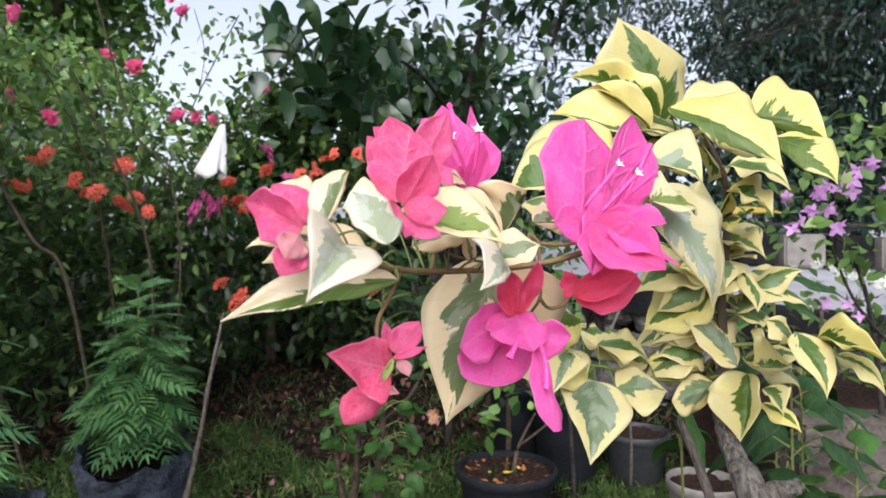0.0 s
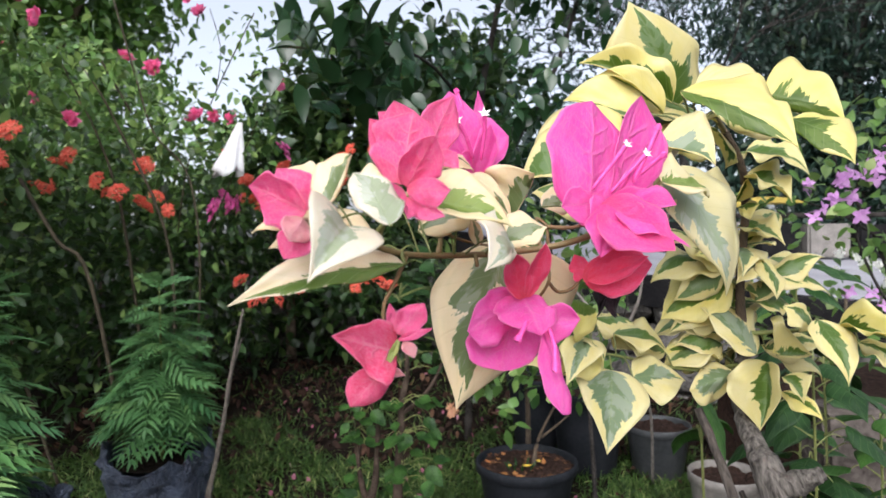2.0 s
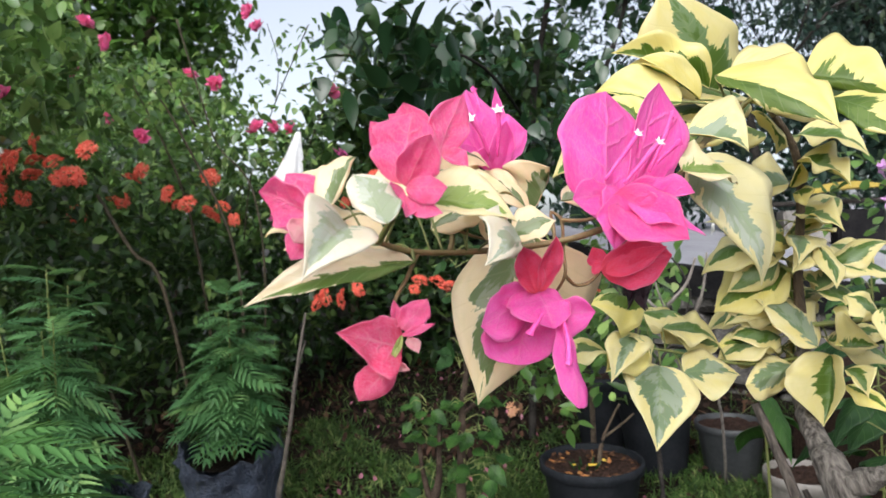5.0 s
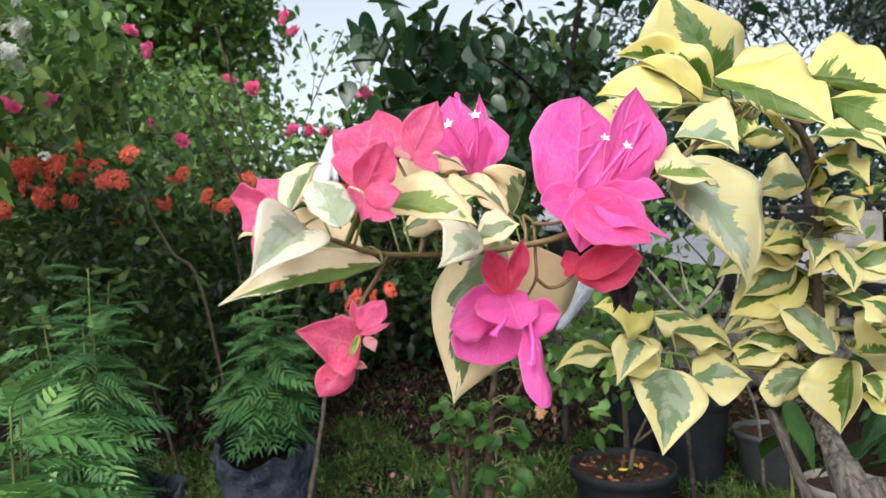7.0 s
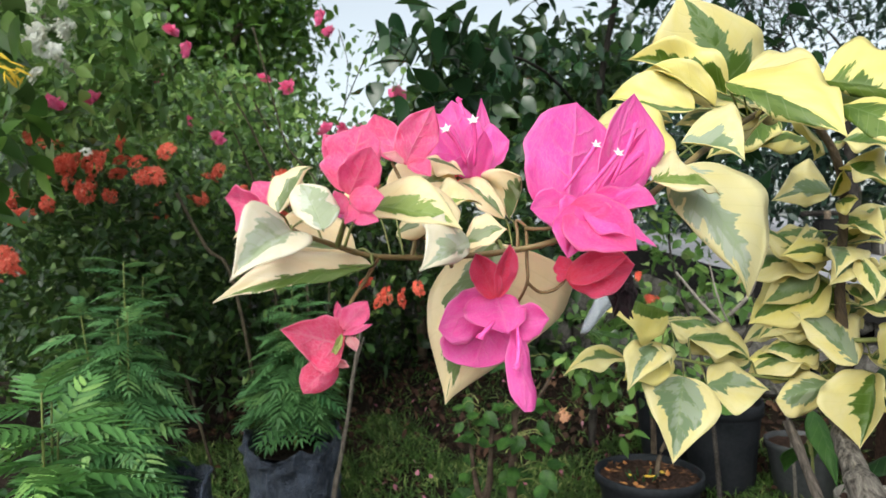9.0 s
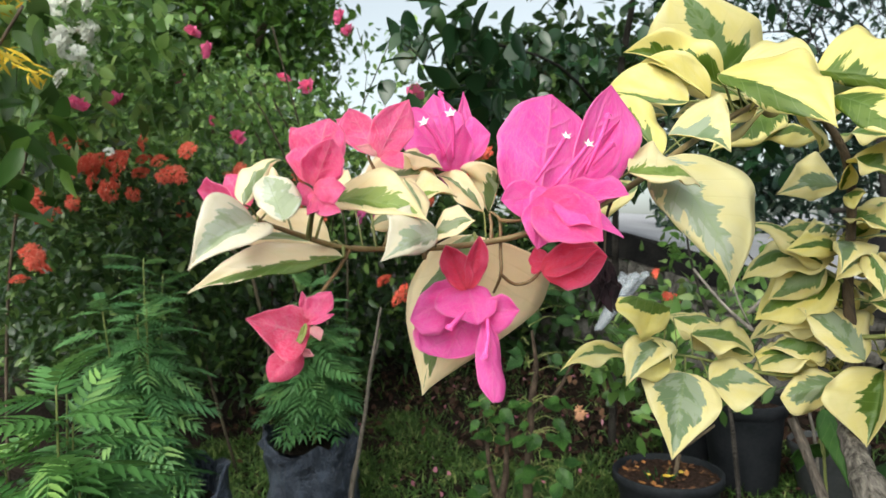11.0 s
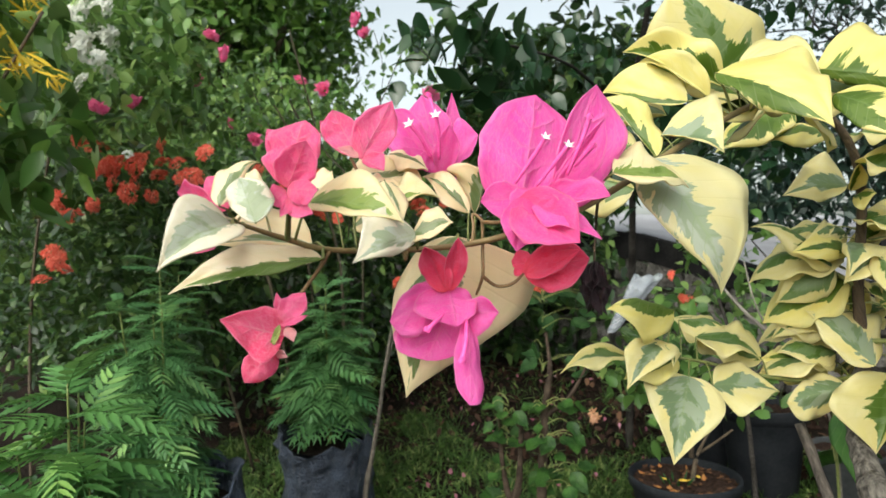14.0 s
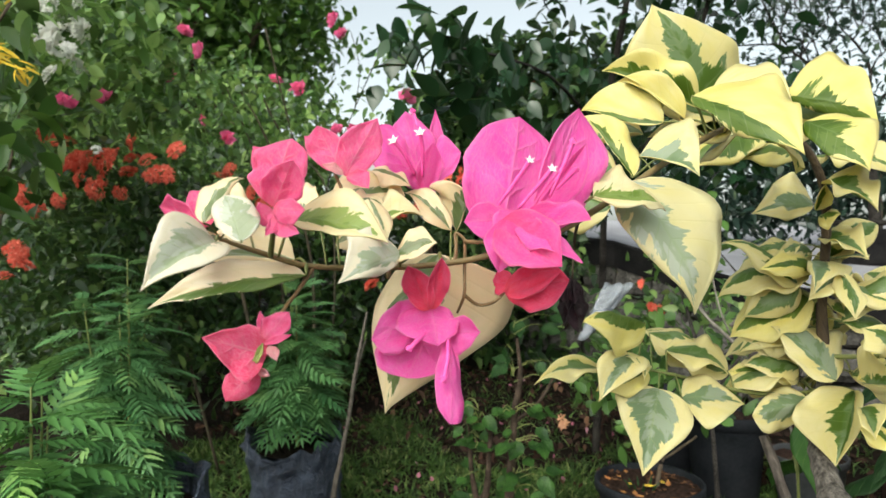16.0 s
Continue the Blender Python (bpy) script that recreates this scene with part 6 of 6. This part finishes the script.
heads(gold, RIB, [(-1.061, 0.96, 1.34), (-1.03, 0.95, 1.36), (-1.054, 0.963, 1.245), (-1.1, 0.96, 1.24), (-1.0, 0.97, 1.2), (-1.12, 0.95, 1.3), (-1.09, 0.9, 1.15)], "ribbon_flower", 0.95, face=0.9)
white = tree("white_flower_shrub", (-1.5, 1.55, 0.05), [[(-1.9, 1.6, 0.03), (-1.8, 1.55, 0.8), (-1.5, 1.45, 1.5)]], [[0.006, 0.005, 0.003]],
             [(clumps(130, 9, (-1.85, 1.35, 1.2), (-1.2, 1.7, 1.7), 0.05), (0.06, 0.03, 0.3))], ROSELEAF, "tall shrub with bunches of white flowers", "shrub")
spots = [(-1.336, 1.392, 1.452), (-1.3, 1.39, 1.46), (-1.35, 1.39, 1.53), (-1.3, 1.4, 1.53), (-1.317, 1.4, 1.355), (-1.36, 1.38, 1.42), (-1.4, 1.4, 1.5), (-1.27, 1.4, 1.44), (-1.25, 1.34, 1.5), (-1.28, 1.34, 1.38)]
heads(white, WH_M, spots + [(x + rng.normal() * 0.03, y - 0.04, z + rng.normal() * 0.025) for x, y, z in spots], "white_flower")
heads(white, WH_M, [(-1.188, 1.34, 1.114)], "white_flower", 0.6)

# low shrub in the middle
SHRUBBARK = plain("brown_shrub_bark", (0.018, 0.013, 0.01), (0.09, 0.065, 0.048), 45, 0.9, 0.7, 0.004, gloss=0.12)
SHRUBGREEN = herb_mat("shaded_broad_leaf", (0.013, 0.045, 0.009), (0.045, 0.115, 0.02))
young = thing("young_shrub", (-0.18, 1.66, 0.0), "young shrub with fresh green leaves on forked bare stems", "shrub")
for pts, rad in (([(-0.175, 1.66, 0.0), (-0.178, 1.66, 0.2), (-0.165, 1.665, 0.42), (-0.15, 1.67, 0.52), (-0.16, 1.68, 0.62)], [0.016, 0.013, 0.01, 0.007, 0.003]),
                 ([(-0.25, 1.645, 0.0), (-0.25, 1.65, 0.17), (-0.235, 1.65, 0.24), (-0.225, 1.66, 0.42)], [0.016, 0.014, 0.009, 0.004]),
                 ([(-0.252, 1.65, 0.15), (-0.275, 1.65, 0.25), (-0.29, 1.66, 0.4)], [0.01, 0.007, 0.003]),
                 ([(-0.17, 1.665, 0.4), (-0.1, 1.66, 0.46), (-0.05, 1.66, 0.55)], [0.007, 0.005, 0.003])):
    under(part("stem", tube_mesh("stem", pts, rad, 9, 0.3), SHRUBBARK), young)
sprig = random.Random(12)
for k in range(80):
    low = k < 56
    q = Vector((sprig.uniform(-0.34, 0.0), sprig.uniform(1.58, 1.72), sprig.uniform(0.16, 0.47))) if low else Vector((sprig.uniform(-0.24, 0.02), sprig.uniform(1.66, 1.9), sprig.uniform(0.5, 0.85)))
    stemx = -0.26 if (low and q.x < -0.22) else -0.165
    root = Vector((stemx, 1.66, q.z - 0.02))
    q = root.lerp(q, 0.52)
    d = Vector((q.x - stemx + sprig.uniform(-0.05, 0.05), sprig.uniform(-0.12, 0.04), sprig.uniform(-0.05, 0.03))).normalized()
    size = sprig.uniform(0.035, 0.066)
    t = q + d * size - Vector((0, 0, size * sprig.uniform(0.0, 0.45)))
    sd = (t - q).cross(Vector((sprig.uniform(-0.4, 0.4), -0.6, 1))).normalized() * size * 0.34
    m = q.lerp(t, 0.38)
    under(part("petiole", tube_mesh("petiole", [root, root.lerp(q, 0.6) + Vector((0, 0, 0.012)), q], [0.0016, 0.0012, 0.0009], 5), GREEN_STALK), young)
    under(part("leaf", blade_mesh("leaf", q, t, m - sd, m + sd, sag=0.08, cup=-0.25, wave=0.15, blunt=0.7, mucro=0.9, fold=0.15, crumple=0.04, rows=10, cols=6), SHRUBGREEN if low else HERBDARK), young)
LANTANA = plain("faded_orange_lantana", (0.3, 0.13, 0.07), (0.42, 0.23, 0.12), 80, 0.6, 0.3)
fl = head_mesh("flower_head", 0.014, 12, 0.011, 0.8)
fl.materials.append(LANTANA)
heads(young, fl, [(-0.035, 1.6, 0.43)], "flower_head", 0.8)
red = tree("red_ixora", (0.2, 2.15, 0.05), [[(0.2, 2.15, 0.05), (0.2, 2.1, 0.3), (0.16, 1.85, 0.6)]], [[0.01, 0.008, 0.004]],
           [(clumps(60, 8, (-0.02, 1.66, 0.42), (0.4, 2.0, 0.7), 0.035), (0.05, 0.026, 0.2))], ROSELEAF, "small ixora shrub with coral-red flowers", "shrub")
heads(red, IX_S, [(0.155, 1.68, 0.765), (0.18, 1.68, 0.71), (0.2, 1.69, 0.7)], "flower_head", 0.5)
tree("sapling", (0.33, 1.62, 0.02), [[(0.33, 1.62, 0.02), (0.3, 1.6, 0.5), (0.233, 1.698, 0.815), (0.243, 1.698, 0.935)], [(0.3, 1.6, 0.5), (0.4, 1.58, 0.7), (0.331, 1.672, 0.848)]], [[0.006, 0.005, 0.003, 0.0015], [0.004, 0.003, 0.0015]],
     [(clumps(16, 6, (0.183, 1.648, 0.695), (0.293, 1.748, 0.945), 0.03), (0.036, 0.022, 0.3)), (clumps(12, 6, (0.271, 1.632, 0.688), (0.411, 1.712, 0.868), 0.03), (0.036, 0.022, 0.3))], FRESH, "thin sapling with small fresh green leaves", "sapling", SHADEBARK)
dead = thing("bare_branch", (0.6, 2.1, 0.05), "bleached bare twigs of a dead branch", "branch")
for pts in ([(0.6, 2.1, 0.05), (0.52, 1.85, 0.4), (0.34, 1.55, 0.66), (0.3, 1.54, 0.8)], [(0.39, 1.62, 0.6), (0.42, 1.56, 0.7), (0.43, 1.54, 0.8)], [(0.35, 1.55, 0.64), (0.29, 1.54, 0.7), (0.23, 1.54, 0.78)], [(0.34, 1.55, 0.68), (0.38, 1.53, 0.73), (0.4, 1.52, 0.79)]):
    under(part("twig", tube_mesh("twig", pts, [0.005, 0.0035, 0.0025, 0.0014][:len(pts)], 7, 0.2), DEADWOOD), dead)

# lilac bougainvillea and jasmine beside the road
lil = tree("lilac_bougainvillea", (1.1, 1.6, 0.2), [[(1.1, 1.6, 0.1), (1.05, 1.58, 0.6), (0.98, 1.55, 0.82), (0.88, 1.52, 0.98), (0.82, 1.5, 1.1)], [(1.05, 1.58, 0.6), (1.15, 1.55, 0.9), (1.2, 1.52, 1.1)], [(0.97, 1.55, 0.85), (0.86, 1.5, 0.9), (0.78, 1.5, 0.93)], [(1.1, 1.58, 0.6), (0.98, 1.55, 0.72), (0.9, 1.52, 0.9), (0.93, 1.5, 1.05)]], [[0.008, 0.006, 0.0045, 0.003, 0.0015], [0.005, 0.004, 0.002], [0.0035, 0.002, 0.0012], [0.0045, 0.0035, 0.0025, 0.0012]],
           [(clumps(95, 5, (0.76, 1.38, 0.8), (1.5, 1.75, 1.14), 0.03), (0.036, 0.023, 0.2))], FRESH, "thin bougainvillea with small leaves and lilac bracts", "bougainvillea", SHADEBARK)
lilac_spots = [(0.971, 1.5, 1.047), (0.99, 1.5, 1.05), (0.851, 1.5, 0.981), (0.87, 1.5, 0.96), (0.917, 1.5, 0.9), (0.84, 1.5, 0.93), (0.89, 1.5, 0.94), (0.9, 1.55, 0.7), (0.96, 1.55, 0.71), (1.1, 1.5, 1.1), (0.8, 1.48, 0.9), (0.78, 1.48, 0.96), (0.93, 1.48, 1.0), (1.02, 1.5, 0.98)]
heads(lil, LI_M, lilac_spots + [(x + rng.normal() * 0.016, y + rng.normal() * 0.012, z + rng.normal() * 0.014) for x, y, z in lilac_spots * 2], "flower", 0.5)
jas = tree("jasmine", (1.0, 1.75, 0.3), [[(1.0, 1.75, 0.2), (1.0, 1.72, 0.7)]], [[0.008, 0.004]],
           [(clumps(60, 7, (0.8, 1.62, 0.5), (1.5, 1.9, 0.74), 0.035), (0.036, 0.022, 0.2))], FRESH, "low jasmine with small white flowers", "jasmine")
WHS = head_mesh("white_flower", 0.014, 5, 0.018, 0.8)
WHS.materials.append(WHITEPETAL)
heads(jas, WHS, [(0.978, 1.6, 0.784), (1.0, 1.6, 0.78), (0.95, 1.6, 0.8), (1.05, 1.6, 0.78), (1.08, 1.6, 0.76), (0.9, 1.6, 0.77), (0.92, 1.6, 0.81), (1.12, 1.6, 0.75), (1.02, 1.6, 0.74), (0.86, 1.6, 0.8), (0.5, 1.65, 0.86), (0.47, 1.65, 0.86)], "white_flower", 0.7)
# fallen petals
FADED = foliage_mat("faded_petal", (0.35, 0.1, 0.16), (0.5, 0.2, 0.28), (0.6, 0.35, 0.42), 0.6, 0.3, 0.2)
pet = leaves_mesh("fallen_petals", np.array([(x, y, ground_z(x, y) + 0.03) for x, y in zip(rng.uniform(-1.3, 0.5, 70), rng.uniform(1.8, 3.2, 70))]), 0.022, 0.016, 0.0, 1.0)
tagged(part("fallen_petals", pet, FADED), "pink petals fallen on the grass", "petals", kind="stuff")

# far side of the road
tree("far_hedge", (2.6, 7.6, 0.9), [[(2.6, 7.6, 0.7), (2.6, 7.6, 1.6)]], [[0.05, 0.03]], [(clumps(420, 14, (0.4, 7.2, 0.9), (5.2, 8.2, 2.25), 0.12), (0.16, 0.06, 0.5))], MANGO, "dark hedge across the road", "hedge")


def limb_mesh(name, root, heading, length, radius, depth, r):
    """Twigs that fork again and again, joined in one mesh."""
    verts, faces = [], []

    def grow(p, d, ln, rad, k):
        pts = [p]
        for _ in range(4):
            d = (d + Vector((r.uniform(-1, 1), r.uniform(-1, 1), r.uniform(-0.6, 0.9))) * 0.28).normalized()
            pts.append(pts[-1] + d * (ln / 4))
        m = tube_mesh("tmp", pts, [rad, rad * 0.9, rad * 0.8, rad * 0.7, rad * 0.6], 5, 0.1, 2)
        o = len(verts)
        verts.extend(tuple(v.co) for v in m.vertices)
        faces.extend(tuple(o + i for i in f.vertices) for f in m.polygons)
        bpy.data.meshes.remove(m)
        if k:
            for q in (2, 3, 4, 4):
                nd = (d + Vector((r.uniform(-1, 1), r.uniform(-1, 1), r.uniform(-0.5, 0.8))) * 0.9).normalized()
                grow(pts[q], nd, ln * r.uniform(0.55, 0.8), rad * 0.55, k - 1)

    grow(Vector(root), Vector(heading).normalized(), length, radius, depth)
    mesh = bpy.data.meshes.new(name)
    mesh.from_pydata(verts, [], faces)
    return smooth(mesh)


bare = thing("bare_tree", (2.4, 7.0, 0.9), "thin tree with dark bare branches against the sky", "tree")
under(part("trunk", tube_mesh("trunk", [(2.4, 7.0, 0.8), (2.35, 7.0, 1.6), (2.3, 7.0, 2.4)], [0.06, 0.05, 0.03], 9, 0.2), SHADEBARK), bare)
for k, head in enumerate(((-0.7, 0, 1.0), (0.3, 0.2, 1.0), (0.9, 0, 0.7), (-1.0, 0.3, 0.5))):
    under(part("limb", limb_mesh("limb", (2.3, 7.0, 1.9 + 0.12 * k), head, 1.1, 0.02, 4, random.Random(k + 2)), SHADEBARK), bare)
under(part("crown", leaves_mesh("crown", clumps(330, 11, (0.4, 6.7, 1.9), (4.4, 7.6, 3.9), 0.16), 0.1, 0.045, 0.3), MANGO), bare)
barrier = thing("painted_barrier", (2.0, 5.2, 0.7), "row of low concrete blocks painted black and white", "barrier")
for k in range(9):
    o = block("block", (-0.16, -0.1, 0.0), (0.16, 0.1, 0.26), POTCREAM if k % 2 else KERB, barrier, 0.015, cut=0)
    o.matrix_local = Matrix.Translation((0.36 * k - 0.3, -0.03 * k, 0.02 - 0.012 * k))
beam = thing("roadside_rail", (2.9, 6.2, 0.8), "brown wooden rail with a yellow canopy end beside the road", "rail")
part("rail", tube_mesh("rail", [(-1.2, 0, 0.26), (2.5, -0.2, 0.22)], 0.024, 6), SHADEBARK, beam)
for x in (-1.0, 0.4, 1.8):
    part("post", tube_mesh("post", [(x, 0, -0.1), (x, -0.03, 0.28)], 0.03, 6), DARKBARK, beam)
part("canopy", blade_mesh("canopy", (-0.45, 0.0, 0.36), (0.35, 0.0, 0.36), (-0.05, -0.2, 0.36), (-0.05, 0.2, 0.36), sag=0.09, cup=0.3), GOLDC, beam, "small yellow canopy")

# leafy plants at the foot of the bougainvillea
def herb(name, base, specs, label, material, category="plant"):
    """A stem with a few single broad leaves: (height, heading in degrees, reach, size, droop)."""
    ob = thing(name, base, label, category)
    top = max(s[0] for s in specs)
    part("stem", tube_mesh("stem", [(0, 0, 0), (0.008, 0.004, top * 0.5), (0, 0, top)], [0.0026, 0.0022, 0.0016], 7), GREEN_STALK, ob)
    for h, az, reach, size, droop in specs:
        d = Vector((math.cos(radians(az)), math.sin(radians(az)), 0))
        b = Vector((0, 0, h)) + d * reach
        t = b + d * size * 0.9 - Vector((0, 0, droop * size))
        side = Vector((-d.y, d.x, 0)) * size * 0.3
        mid = b.lerp(t, 0.4)
        part("petiole", tube_mesh("petiole", [(0, 0, h - 0.01), b - d * reach * 0.4 + Vector((0, 0, 0.006)), b], [0.0012, 0.001, 0.0008], 6), GREEN_STALK, ob)
        o = part("leaf", blade_mesh("leaf", b, t, mid - side, mid + side, sag=0.1, cup=-0.2, wave=0.08, blunt=0.9, fold=0.12, crumple=0.03), material, ob)
        thicken(o, 0.0005)
    return ob


def leafy(seed, n, low, top, reach, size, droop):
    """Leaf sites up a stem, turned by the golden angle."""
    r = random.Random(seed)
    return [(low + (top - low) * k / (n - 1), (k * 137.5 + r.uniform(-20, 20)) % 360, reach * r.uniform(0.5, 1.2) * (1.2 - 0.6 * k / n), size * r.uniform(0.75, 1.2), droop * r.uniform(0.3, 1.2)) for k in range(n)]


herb("leafy_plant", (0.59, 0.93, 0.0), leafy(1, 16, 0.4, 0.6, 0.05, 0.062, 0.4), "fresh green leafy plant beside the trunk", HERB)
herb("leafy_plant", (0.66, 0.88, 0.0), leafy(5, 14, 0.38, 0.56, 0.05, 0.06, 0.4), "fresh green leafy plant beside the trunk", HERB)
herb("leafy_plant", (0.46, 0.86, 0.0), leafy(2, 18, 0.46, 0.72, 0.045, 0.07, 0.7), "dark green leafy plant behind the trunk", HERBDARK)
herb("leafy_plant", (0.55, 1.0, 0.0), leafy(3, 20, 0.4, 0.7, 0.06, 0.075, 0.6), "dark green leafy plant behind the trunk", HERBDARK)
herb("leafy_plant", (0.312, 0.85, 0.0), [(0.645, 285, 0.005, 0.05, 1.5), (0.6, 100, 0.01, 0.07, 0.8), (0.62, 30, 0.01, 0.06, 0.6)], "single-stemmed sapling with drooping green leaves", HERB)
herb("leafy_plant", (0.63, 1.24, 0.0), [(0.8, 330, 0.01, 0.13, 0.4), (0.76, 300, 0.02, 0.08, 0.6), (0.74, 200, 0.02, 0.09, 0.5)] + leafy(4, 12, 0.45, 0.7, 0.04, 0.075, 0.5), "tall green plant with long pointed leaves", HERBDARK)

bed = thing("raised_bed", (1.2, 1.75, 0.0), "worn concrete edge of a raised bed full of soil", "garden bed")
block("edge", (-0.36, -0.22, 0.0), (0.6, -0.1, 0.44), BEDSTONE, bed, 0.012, rough=0.012)
block("soil", (-0.34, -0.1, 0.0), (0.6, 0.5, 0.42), SOIL, bed, 0.02, rough=0.02)
